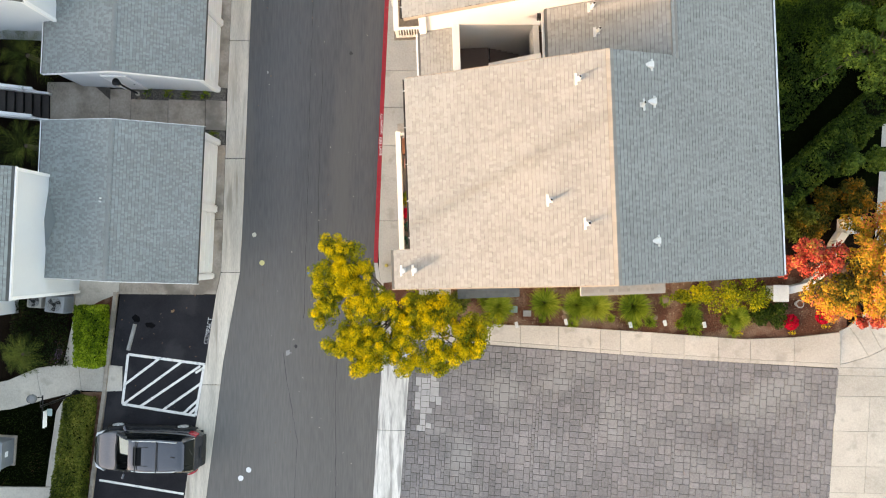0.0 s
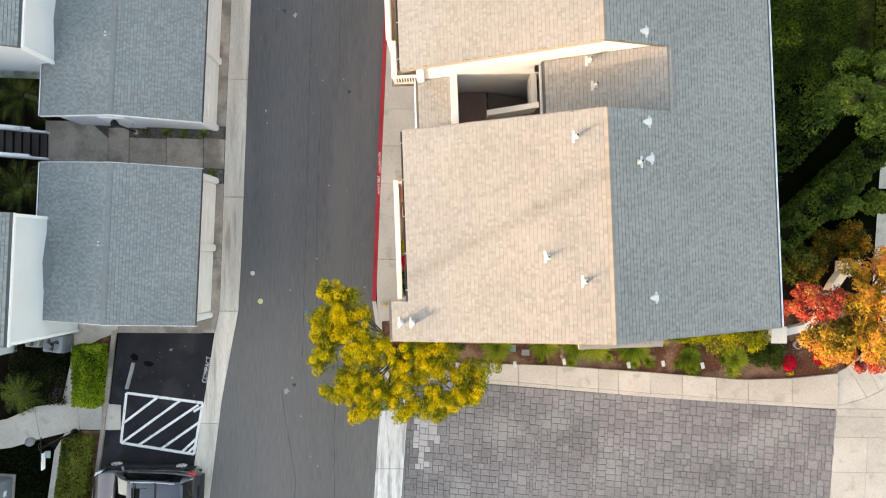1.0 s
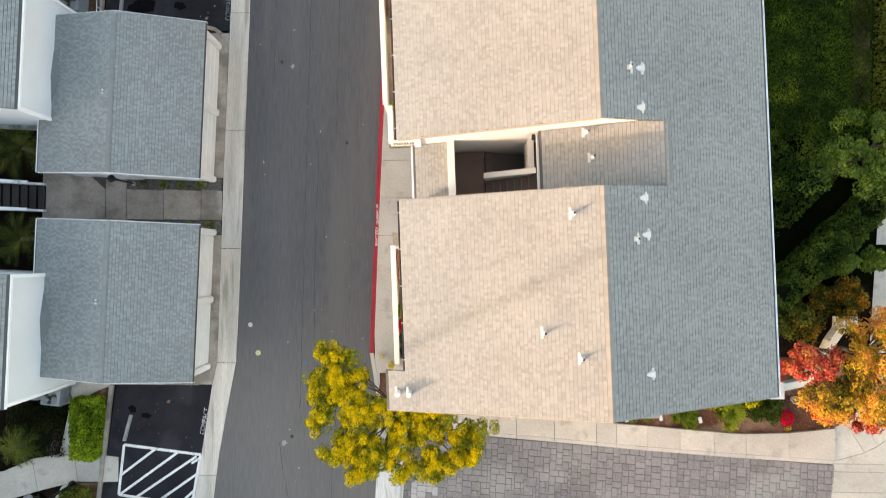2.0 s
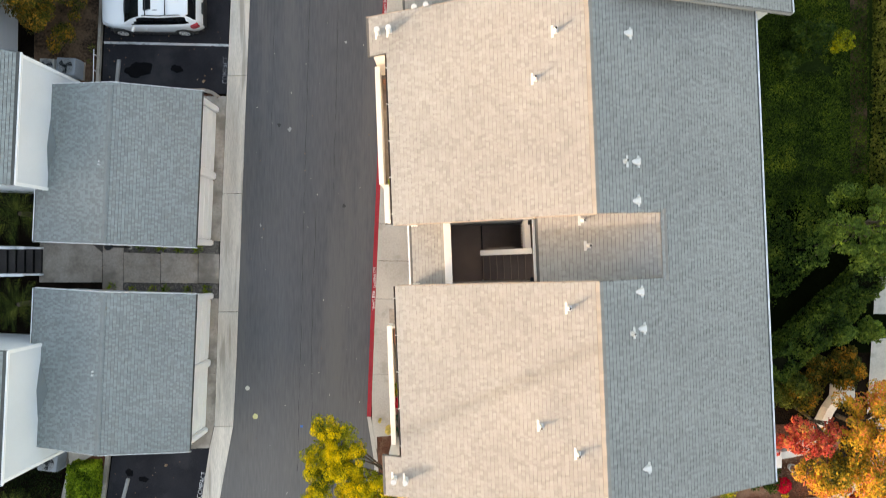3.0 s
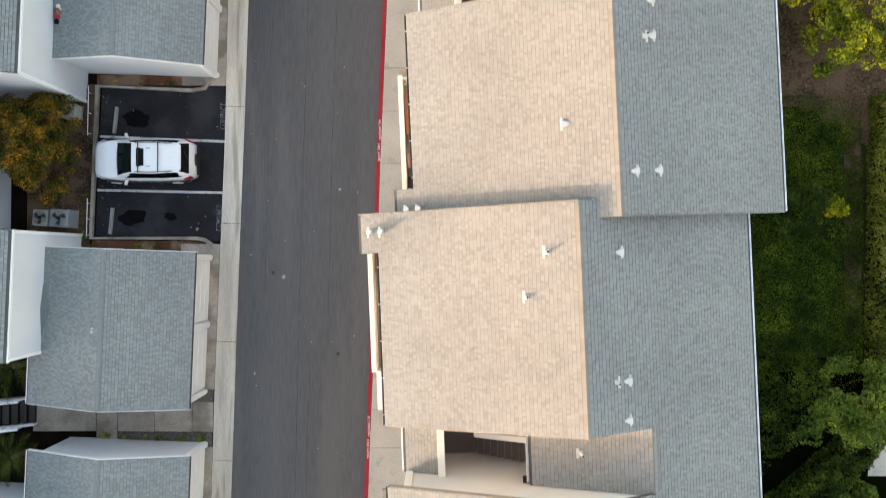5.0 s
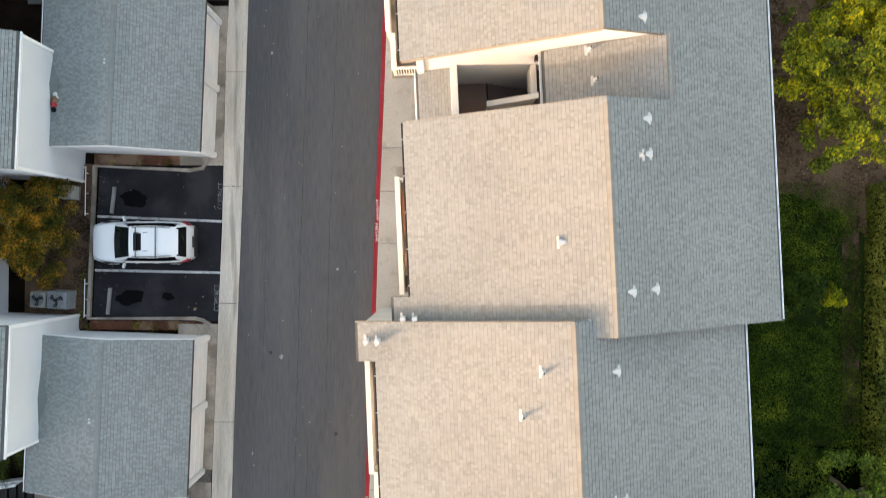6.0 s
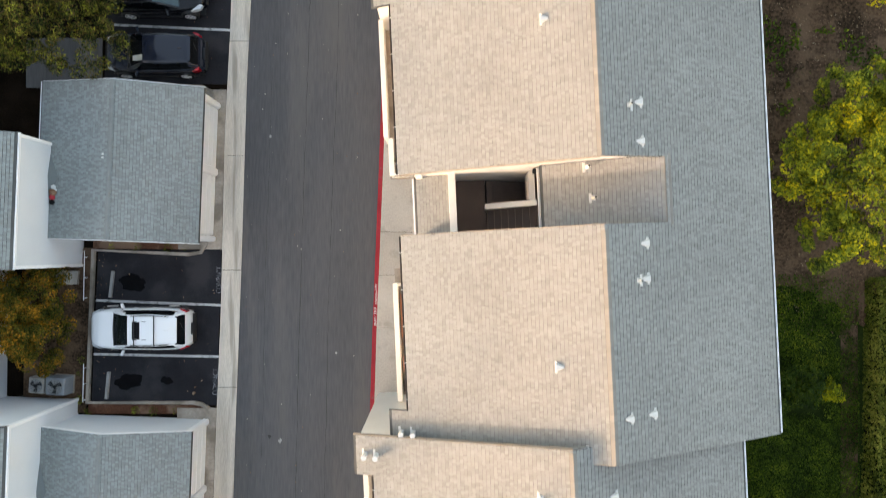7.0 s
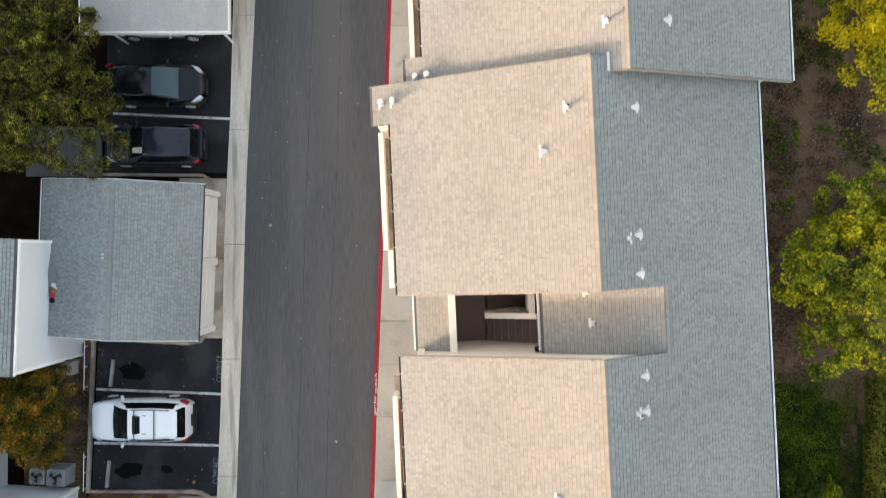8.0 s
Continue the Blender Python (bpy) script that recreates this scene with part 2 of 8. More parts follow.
def add_prism(bm, poly, bottom, top):
    """poly: outline in plan; bottom and top: heights, or functions of x, y."""
    f = lambda h, p: h(*p) if callable(h) else h
    low = [bm.verts.new((x, y, f(bottom, (x, y)))) for x, y in poly]
    high = [bm.verts.new((x, y, f(top, (x, y)))) for x, y in poly]
    n = len(poly)
    bm.faces.new(high)
    bm.faces.new(low[::-1])
    for i in range(n):
        bm.faces.new((low[i], low[(i + 1) % n], high[(i + 1) % n], high[i]))


def prism(name, poly, bottom, top, material, parent=None, label=""):
    bm = bmesh.new()
    add_prism(bm, poly, bottom, top)
    return part(name, bm, material, parent, label)


def profile(name, outline, y0, y1, material, parent=None, label=""):
    """An outline in x, z drawn out along y."""
    bm = bmesh.new()
    a = [bm.verts.new((x, y0, z)) for x, z in outline]
    b = [bm.verts.new((x, y1, z)) for x, z in outline]
    n = len(outline)
    bm.faces.new(a)
    bm.faces.new(b[::-1])
    for i in range(n):
        bm.faces.new((a[i], a[(i + 1) % n], b[(i + 1) % n], b[i]))
    return part(name, bm, material, parent, label)


def add_tube(bm, p, q, r0, r1=None, seg=8):
    p, q = Vector(p), Vector(q)
    r1 = r0 if r1 is None else r1
    rot = (q - p).to_track_quat("Z", "Y").to_matrix().to_4x4()
    m = Matrix.Translation((p + q) / 2) @ rot
    bmesh.ops.create_cone(bm, cap_ends=True, segments=seg, radius1=r0, radius2=r1, depth=(q - p).length, matrix=m)


def tube(name, p, q, r0, material, parent=None, r1=None, seg=8, label=""):
    bm = bmesh.new()
    add_tube(bm, p, q, r0, r1, seg)
    return part(name, bm, material, parent, label, smooth=False)


def empty(name, label, category, group="", at=None):
    ob = new(name)
    if at is not None:
        ob.matrix_world = at
    return tagged(ob, label, category, group)


def along(pts, y):
    """x of a line given by (x, y) points, at y."""
    ys = [p[1] for p in pts]
    return float(np.interp(y, ys, [p[0] for p in pts]))


def ground_z(x, y):
    """The street is level; the land climbs to the east, and a little more behind the buildings."""
    e = min(max((x + 1.2) / 18.2, 0.0), 1.0) * 2.05 + max(0.0, x - 17.0) * 0.02
    k = min(max((y + 3.0) / 12.0, 0.0), 1.0)
    return e + 0.8 * k * k * (3 - 2 * k) * min(max((x - 8.0) / 6.0, 0.0), 1.0)

# ---------------------------------------------------------------- ground, road, kerbs
ROAD_W = [(-11.6, -20), (-10.63, -11.29), (-9.93, -5.03), (-9.21, -0.88), (-9.11, 1.73), (-8.99, 6.4), (-8.80, 13.8), (-8.60, 20.35), (-8.39, 29.4), (-8.04, 37.2), (-7.4, 52)]
STRIP_W = [(-12.6, -20), (-11.56, -10.73), (-11.09, -7.63), (-10.28, -1.92), (-10.06, -0.88), (-9.95, 4.06), (-9.89, 7.4), (-9.69, 13.8), (-9.52, 18.9), (-9.40, 26.7), (-9.16, 32.0), (-9.06, 37.2), (-8.4, 52)]
ROAD_E = [(-3.5, -20), (-2.99, -11.22), (-2.66, -5.2), (-2.70, -2.6), (-2.86, -1.6), (-3.06, -0.43), (-2.90, 5.17), (-2.67, 11.7), (-2.51, 18.0), (-2.25, 25.4), (-1.91, 37.3), (-1.45, 52)]

xs = [-900, -300, -100, -50] + [i * 1.0 for i in range(-30, 31)] + [50, 100, 300, 900]
ys = [-900, -300, -100, -40] + [i * 1.0 for i in range(-20, 53)] + [70, 120, 300, 900]
verts = [(x, y, ground_z(min(x, 40), y) - 0.06) for y in ys for x in xs]
nx = len(xs)
faces = [(j * nx + i, j * nx + i + 1, (j + 1) * nx + i + 1, (j + 1) * nx + i) for j in range(len(ys) - 1) for i in range(nx - 1)]
tagged(mesh_object("ground", verts, faces, SOIL_DARK), "soil coloured near black for shade, rising gently to the east", "ground", kind="structure")


def ribbon(name, left, right, y0, y1, z0, z1, material, parent=None, step=1.0, label=""):
    """A strip of ground between two lines, from y0 to y1."""
    n = max(1, round((y1 - y0) / step))
    yy = [y0 + (y1 - y0) * i / n for i in range(n + 1)]
    bm = bmesh.new()
    rows = []
    for y in yy:
        a, b = along(left, y), along(right, y)
        rows.append([bm.verts.new((x, y, z)) for x, z in ((a, z0), (b, z0), (b, z1), (a, z1))])
    for p, q in zip(rows, rows[1:]):
        for i in range(4):
            bm.faces.new((p[i], p[(i + 1) % 4], q[(i + 1) % 4], q[i]))
    bm.faces.new(rows[0][::-1])
    bm.faces.new(rows[-1])
    return part(name, bm, material, parent, label)


def shifted(line, d):
    return [(x + d, y) for x, y in line]


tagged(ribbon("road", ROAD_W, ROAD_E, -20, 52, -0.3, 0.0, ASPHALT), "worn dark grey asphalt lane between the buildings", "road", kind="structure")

# rolled concrete gutter beside the garages, slab by slab
gutter = tagged(new("pavement_gutter"), "pale stained concrete gutter strip along the lane", "gutter", kind="structure")
cuts = [-20, -16.2, -11.4, -6.1, -0.95, 4.3, 9.75, 15.2, 20.6, 25.9, 31.2, 36.5, 42, 52]
for a, b in zip(cuts, cuts[1:]):
    ribbon("slab", STRIP_W, ROAD_W, a + 0.012, b - 0.012, -0.2, 0.035, CONCRETE_STRIP, gutter)

# aprons before the garages
apron = tagged(new("pavement_apron"), "grey concrete apron before the garage doors", "driveway", kind="structure")
for a, b in ((-1.96, 4.92), (7.55, 14.25), (21.55, 28.95)):
    m = (a + b) / 2
    for c, d in ((a, m), (m, b)):
        ribbon("slab", [(-11.5, -20), (-11.5, 52)], shifted(STRIP_W, -0.015), c + 0.008, d - 0.008, -0.2, 0.04, CONCRETE_OLD, apron)

prism("slab", [(-14.72, -1.98), (-11.51, -1.98), (-11.51, -0.9), (-14.72, -0.9)], -0.2, 0.04, CONCRETE_OLD, apron)

# fire lane kerb and the pavement behind it
kerb = tagged(ribbon("kerb", ROAD_E, shifted(ROAD_E, 0.185), -0.43, 52, -0.2, 0.15, RED_PAINT), "red painted concrete kerb of the fire lane", "kerb", kind="structure")
plain_kerb = ribbon("kerb_plain", ROAD_E, shifted(ROAD_E, 0.18), -3.6, -0.44, -0.2, 0.14, CONCRETE)
tagged(plain_kerb, "unpainted concrete kerb curving into the driveway", "kerb", kind="structure")
pavement = tagged(new("pavement_east"), "pale concrete pavement along the apartment fronts", "pavement", kind="structure")
cuts = [-1.9, 1.5, 4.95, 6.7, 8.4, 11.9, 14.9, 18.0, 20.4, 22.4, 25.6, 29.0, 32.4, 36, 40, 46, 52]
for a, b in zip(cuts, cuts[1:]):
    ribbon("slab", shifted(ROAD_E, 0.19), [(1.3, -20), (1.3, 52)], a + 0.008, b - 0.008, -0.2, 0.145, CONCRETE, pavement)

# driveway: scuffed white apron band
band = tagged(new("pavement_band"), "scuffed white concrete band across the driveway mouth", "driveway", kind="structure")
BAND_E = [(-2.3, -20), (-1.75, -11.21), (-1.38, -5.3), (-1.3, -4.0), (-1.2, -3.2)]
for a, b in ((-20, -12.4), (-12.4, -8.1), (-8.1, -3.4)):
    ribbon("slab", ROAD_E, BAND_E, a + 0.01, b - 0.01, -0.2, 0.025, CONCRETE_WHITE, band)

# pavement between the garden bed and the pavers
SW_N = [(-2.5, -3.10), (1.29, -3.17), (5.25, -3.19), (9.22, -3.37), (13.2, -3.58), (15.2, -3.45), (17.06, -3.19)]
SW_S = [(-2.5, -3.95), (1.80, -4.05), (5.26, -4.23), (9.22, -4.44), (13.2, -4.60), (17.0, -4.70)]


def line_y(pts, x):
    return float(np.interp(x, [p[0] for p in pts], [p[1] for p in pts]))


def slope_slab(name, x0, x1, y_lo, y_hi, lift, material, parent, n=3):
    bm = bmesh.new()
    g = 0.008
    rows = []
    for i in range(n + 1):
        x = x0 + g + (x1 - x0 - 2 * g) * i / n
        a, b = y_lo(x), y_hi(x)
        rows.append([bm.verts.new((x, a, ground_z(x, a) - 0.15)), bm.verts.new((x, b, ground_z(x, b) - 0.15)), bm.verts.new((x, b, ground_z(x, b) + lift)), bm.verts.new((x, a, ground_z(x, a) + lift))])
    for p, q in zip(rows, rows[1:]):
        for i in range(4):
            bm.faces.new((p[i], p[(i + 1) % 4], q[(i + 1) % 4], q[i]))
    bm.faces.new(rows[0])
    bm.faces.new(rows[-1][::-1])
    return part(name, bm, material, parent)


side = tagged(new("pavement_south"), "pale concrete pavement beside the garden bed", "pavement", kind="structure")
cuts = [-2.45, -0.4, 1.4, 3.62, 5.30, 7.12, 7.98, 9.32, 10.68, 12.1, 13.42, 15.2, 17.05]
for a, b in zip(cuts, cuts[1:]):
    slope_slab("slab", a, b, lambda x: line_y(SW_S, x) + 0.17, lambda x: line_y(SW_N, x), 0.10, CONCRETE, side)
    slope_slab("kerb_stone", a, b, lambda x: line_y(SW_S, x), lambda x: line_y(SW_S, x) + 0.16, 0.09, CONCRETE, side)

east = tagged(new("pavement_court"), "pale concrete court slabs past the pavers", "pavement", kind="structure")
edge_x = lambda y, col: 16.985 + (y + 4.70) * 0.060 + col
COURT_ROWS = [-4.70, -5.04, -5.91, -7.40, -8.89, -10.01, -11.6, -13.2, -15.0]
for k, (y1, y0) in enumerate(zip(COURT_ROWS, COURT_ROWS[1:])):
    for c0, c1 in (((0.0, 3.4), (3.4, 6.9), (6.9, 12.0)) if k < 2 or k > 4 else ((0.0, 1.44), (1.44, 4.2), (4.2, 7.4), (7.4, 12.0))):
        bm = bmesh.new()
        add_prism(bm, [(edge_x(y0, c0) + 0.006, y0 + 0.006), (edge_x(y0, c1) - 0.006, y0 + 0.006), (edge_x(y1, c1) - 0.006, y1 - 0.006), (edge_x(y1, c0) + 0.006, y1 - 0.006)], lambda x, y: ground_z(x, y) - 0.15, lambda x, y: ground_z(x, y) + 0.03)
        part("slab", bm, CONCRETE, east)
for poly in ([(17.09, -3.13), (17.09, -4.54), (17.41, -4.47), (18.28, -4.20), (17.74, -3.34), (17.45, -2.95)],
             [(17.755, -3.335), (18.295, -4.195), (18.83, -3.93), (18.35, -3.04), (18.0, -2.45), (17.46, -2.94)],
             [(18.365, -3.03), (18.845, -3.92), (19.4, -3.5), (19.4, -1.9), (18.2, -2.2), (18.02, -2.44)],
             [(17.09, -4.56), (17.0, -4.69), (19.4, -4.69), (19.4, -3.53), (18.845, -3.945), (18.29, -4.215), (17.41, -4.49)], [(19.42, -4.72), (22.0, -4.72), (22.5, -1.0), (20.4, -0.6), (19.42, -1.85)], [(18.4, -2.05), (19.4, -1.83), (20.35, -0.55), (21.5, 3.0), (20.0, 3.4), (19.2, 0.6)]):
    prism("slab", poly, lambda x, y: ground_z(x, y) - 0.15, lambda x, y: ground_z(x, y) + 0.035, CONCRETE, east)

# ---------------------------------------------------------------- shingles
SHINGLE_MESHES = {}


def shingle_rows(rects, along_len, seed, expose=0.126):
    """Tabs of a slope as (s, v, width): s down the slope, v along the ridge. rects: (s0, s1, v0, v1) that carry roofing."""
    rng = random.Random(seed)
    out = []
    s_max = max(r[1] for r in rects)
    rows = int(s_max / expose)
    for k in range(rows):
        s = k * expose
        v, gap = -rng.random() * 0.3, False
        while v < along_len:
            gap = not gap
            w = rng.choice((0.07, 0.09, 0.12, 0.17)) if gap else rng.choice((0.08, 0.10, 0.13))
            for a, b, c0, c1 in rects:
                if a - 0.01 <= s < b - 0.03:
                    lo, hi = max(v, c0), min(v + w, c1)
                    if hi - lo > 0.02:
                        out.append((s, lo, hi - lo, rng.random(), gap))
            v += w
    return out


def tab_shape(w, e, t, groove=0.018):
    g, k = 0.0, e - groove
    return [(0, g, 0.003), (0, w - g, 0.003), (k, w - g, t), (k, g, t), (k, w - g, 0.0), (k, g, 0.0), (0, g, 0), (0, w - g, 0)]


TAB_FACES = [(0, 1, 2, 3), (3, 2, 4, 5), (0, 3, 5, 6), (1, 7, 4, 2)]


def lay_shingles(parent, place, rects, along_len, material, seed, near=None, expose=0.126, groove=0.018):
    """place(s, v, h): a point of the slope. near: (v0, v1, s0, s1), the stretch whose tabs are objects of their own."""
    verts, faces, singles, tones = [], [], [], []
    shade = {SHINGLE_GREY: SHINGLE_GREY_SHADE, SHINGLE: SHINGLE_SHADE}.get(material, material)
    for s, v, w, r, gap in shingle_rows(rects, along_len, seed, expose):
        t = 0.006 + 0.003 * r if gap else 0.012 + 0.005 * r
        gap = gap != (r > 0.82)
        if near and near[0] <= v <= near[1] and near[2] <= s <= near[3] and len(singles) < 290:
            singles.append((s, v, w, gap))
            continue
        n = len(verts)
        for a, b, h in tab_shape(w, expose, t, groove):
            verts.append(place(s + a, v + b, h))
        faces += [tuple(n + i for i in f) for f in TAB_FACES]
        tones += [int(gap)] * len(TAB_FACES)
    field = tagged(mesh_object("shingle_field", verts, faces, material, parent), kind="stuff")
    field.data.materials.append(shade)
    field.data.polygons.foreach_set("material_index", tones)
    o, e1, e2 = Vector(place(0, 0, 0)), Vector(place(1, 0, 0)), Vector(place(0, 1, 0))
    ax, ay = e1 - o, e2 - o
    az = Vector(place(0, 0, 1)) - o
    flip = ax.cross(ay).dot(az) < 0
    for s, v, w, gap in singles:
        key = (round(w, 2), material.name, flip, gap)
        if key not in SHINGLE_MESHES:
            me = bpy.data.meshes.new("shingle")
            me.from_pydata([tuple(ax * a + ay * b + az * h) for a, b, h in tab_shape(key[0], expose, 0.008 if gap else 0.014, groove)], [], TAB_FACES)
            me.materials.append(shade if gap else material)
            SHINGLE_MESHES[key] = me
        ob = new("shingle", SHINGLE_MESHES[key])
        ob.parent = parent
        ob.location = place(s, v, 0)


# ---------------------------------------------------------------- apartment blocks
PITCH, RIDGE_Z, EAVE_U, CHASE_U = 0.383, 10.08, 6.30, 7.03
LEN = math.hypot(1, PITCH)


def slope_z(u):
    return RIDGE_Z - PITCH * abs(u)


def slab_of_roof(name, u0, u1, v0, v1, parent, thick=0.16):
    bm = bmesh.new()
    add_prism(bm, [(u0, v0), (u1, v0), (u1, v1), (u0, v1)], lambda x, y: slope_z(x) - thick, lambda x, y: slope_z(x) - 0.004)
    return part(name, bm, DECK, parent)


def gable_wall(name, u0, u1, v0, v1, parent, z0=-0.3, drop=0.17, top=None):
    """A block of wall under the roof between u0 and u1."""
    pts = [(u0, z0), (u1, z0), (u1, slope_z(u1) - drop)]
    if u0 < 0 < u1:
        pts.append((0, slope_z(0) - drop))
    pts.append((u0, slope_z(u0) - drop))
    return profile(name, pts, v0, v1, STUCCO, parent)


def roof_vent(parent, kind, u, v):
    """A flue on its flashing; base at the slope."""
    z = slope_z(u)
    tilt = math.atan(PITCH) * (1 if u > 0 else -1)
    d = 1 if u > 0 else -1
    m = Matrix.Translation((u, v, z + 0.02)) @ Matrix.Rotation(tilt, 4, "Y") @ Matrix.Diagonal((1.12 * d, 1.12, 1.12, 1))
    bm = bmesh.new()
    add_box(bm, 0.03, 0.10, -0.165, 0.165, -0.012, 0.006, 0.003, m)
    add_box(bm, -0.08, 0.045, -0.07, 0.07, -0.012, 0.010, 0.003, m)
    head = part("roof_vent", bm, VENT_METAL, parent, "painted metal roof vent on its flashing plate")
    bm = bmesh.new()
    up = m.to_translation()
    if kind == "pipe":
        add_tube(bm, up, up + Vector((0, 0, 0.10)), 0.085, 0.05, seg=12)
        add_tube(bm, up + Vector((0, 0, 0.09)), up + Vector((0, 0, 0.30)), 0.048, seg=12)
        pipe = part("pipe", bm, VENT_METAL, head)
        # flat dark disc paints the unlit bore of the pipe
        tube("opening", up + Vector((0, 0, 0.301)), up + Vector((0, 0, 0.304)), 0.036, DARK_GAP, pipe, seg=12)
    elif kind == "flue":
        add_tube(bm, up, up + Vector((0, 0, 0.36)), 0.07, seg=14)
        part("pipe", bm, VENT_METAL, head)
        bm = bmesh.new()
        add_tube(bm, up + Vector((0, 0, 0.37)), up + Vector((0, 0, 0.45)), 0.10, 0.09, seg=14)
        part("cap", bm, VENT_METAL, head)
    else:
        low = [bm.verts.new(m @ Vector(q)) for q in ((-0.15, -0.03, 0), (0.05, -0.12, 0), (0.05, 0.12, 0), (-0.15, 0.03, 0))]
        top = [bm.verts.new(m @ Vector(q)) for q in ((-0.13, -0.03, 0.02), (0.06, -0.085, 0.10), (0.06, 0.085, 0.10), (-0.13, 0.03, 0.02))]
        bm.faces.new(top)
        for i in range(4):
            bm.faces.new((low[i], low[(i + 1) % 4], top[(i + 1) % 4], top[i]))
        part("hood", bm, VENT_METAL, head)
    return head


def ridge_caps(parent, v0, v1):
    v = v0
    me = SHINGLE_MESHES.get("cap")
    if not me:
        me = bpy.data.meshes.new("ridge_cap")
        w = 0.115
        vs = []
        for vv, h in ((0, 0.030), (0.30, 0.018)):
            for u in (-w, 0, w):
                vs.append((u, vv, -PITCH * abs(u) + h))
        vs += [(-w, 0, -PITCH * w), (0, 0, 0), (w, 0, -PITCH * w)]
        me.from_pydata(vs, [], [(0, 1, 4, 3), (1, 2, 5, 4), (6, 7, 1, 0), (7, 8, 2, 1)])
        me.materials.append(SHINGLE_RIDGE)
        SHINGLE_MESHES["cap"] = me
    while v < v1 - 0.29:
        ob = new("ridge_cap", me)
        ob.parent, ob.location = parent, (0, v, RIDGE_Z + 0.008)
        v += 0.19


def rail_run(name, parent, x0, x1, y0, y1, z0, z1, cap, material):
    """A solid balcony wall with a wider cap."""
    wall = box(name, x0, x1, y0, y1, z0, z1 - 0.05, material, parent, bevel=0.008)
    box("cap", x0 - cap, x1 + cap, y0 - cap, y1 + cap, z1 - 0.05, z1, material, wall, bevel=0.012)
    return wall


def apartment(at, seed, near, label, plan, vents):
    """plan: where the stair well begins and ends, and the length along the ridge."""
    GAP0, GAP1, V_END = plan
    home = empty("apartment_block", label, "building", "apartment blocks", at)
    e, c = EAVE_U, CHASE_U
    # walls
    ends = ((0.30, GAP0 - 0.10), (GAP1 + 0.10, V_END - 0.30))
    for v0, v1 in ends:
        gable_wall("wall", -5.72, 5.85, v0, v1, home)
    gable_wall("wall", 2.40, 5.85, GAP0 - 0.10, GAP1 + 0.10, home)
    for v0, v1 in ((0.14, 1.20), (V_END - 1.20, V_END - 0.14)):
        gable_wall("chimney_chase", -6.86, -5.74, v0, v1, home)
    # west slopes, two, with their chases
    for i, (v0, v1, w0, w1) in enumerate(((0, GAP0, 0, 1.34), (GAP1, V_END, V_END - 1.34, V_END))):
        roof = slab_of_roof("roof_slope", -e, 0, v0, v1, home)
        slab_of_roof("eave_deck", -c, -e, w0, w1, roof)
        rects = [(0, e * LEN, v0, v1), (e * LEN - 0.05, c * LEN, w0, w1)]
        place = lambda s, v, h: (-s / LEN - h * PITCH / LEN, v, RIDGE_Z - s * PITCH / LEN + h / LEN)
        lay_shingles(roof, place, rects, V_END, SHINGLE, seed + i, near[i], groove=0.007)
        ridge_caps(roof, v0, v1)
        # eave gutter with straps
        g0, g1 = (1.36, GAP0 - 0.02) if i == 0 else (GAP1 + 0.02, V_END - 1.36)
        ze = slope_z(e)
        gut = profile("gutter", [(-e - 0.11, ze - 0.02), (-e - 0.10, ze - 0.13), (-e - 0.01, ze - 0.13), (-e - 0.01, ze - 0.10), (-e - 0.075, ze - 0.10), (-e - 0.085, ze - 0.02)], g0, g1, GUTTER, home, "dark brown eave gutter")
        k = g0 + 0.35
        while k < g1:
            box("strap", -e - 0.12, -e + 0.02, k, k + 0.025, ze - 0.022, ze - 0.012, CREAM_TRIM, gut)
            k += 1.25
        # barge boards
        for v, s in ((v0, -1), (v1, 1)):
            bm = bmesh.new()
            a, b = (v - 0.03, v) if s < 0 else (v, v + 0.03)
            u0 = -c if (i == 0) == (s < 0) else -e
            add_prism(bm, [(u0, a), (0, a), (0, b), (u0, b)], lambda x, y: slope_z(x) - 0.20, lambda x, y: slope_z(x) - 0.012)
            part("barge_board", bm, BARGE, home)
    # east slope, unbroken but for the notch of the stair roof
    roof = slab_of_roof("roof_slope", 2.25, e, 0, V_END, home)
    slab_of_roof("roof_slope", 0, 2.25, 0, GAP0, home)
    slab_of_roof("roof_slope", 0, 2.25, GAP1, V_END, home)
    place = lambda s, v, h: (s / LEN + h * PITCH / LEN, v, RIDGE_Z - s * PITCH / LEN + h / LEN)
    rects = [(0, 2.25 * LEN, 0, GAP0), (0, 2.25 * LEN, GAP1, V_END), (2.25 * LEN - 0.05, e * LEN, 0, V_END)]
    lay_shingles(roof, place, rects, V_END, SHINGLE, seed + 7, near[2], groove=0.019)
    ze = slope_z(e)
    box("fascia", e + 0.004, e + 0.022, 0, V_END, ze - 0.2, ze - 0.02, WHITE_TRIM, home, bevel=0.006)
    profile("gutter", [(e + 0.024, ze - 0.05), (e + 0.024, ze - 0.13), (e + 0.060, ze - 0.13), (e + 0.070, ze - 0.03), (e + 0.055, ze - 0.03), (e + 0.048, ze - 0.11)], 0.02, V_END - 0.02, WHITE_TRIM, home, "white eave gutter")
    for v0 in (-0.03, V_END):
        bm = bmesh.new()
        add_prism(bm, [(0, v0), (e, v0), (e, v0 + 0.03), (0, v0 + 0.03)], lambda x, y: slope_z(x) - 0.20, lambda x, y: slope_z(x) - 0.045)
        part("barge_board", bm, BARGE_GREY, home)
    # stair roof in the notch, falling to the west
    zb0, zb1, ub0, ub1 = 7.80, 9.215, -1.52, 2.33
    bz = lambda u: zb0 + (zb1 - zb0) * (u - ub0) / (ub1 - ub0)
    bm = bmesh.new()
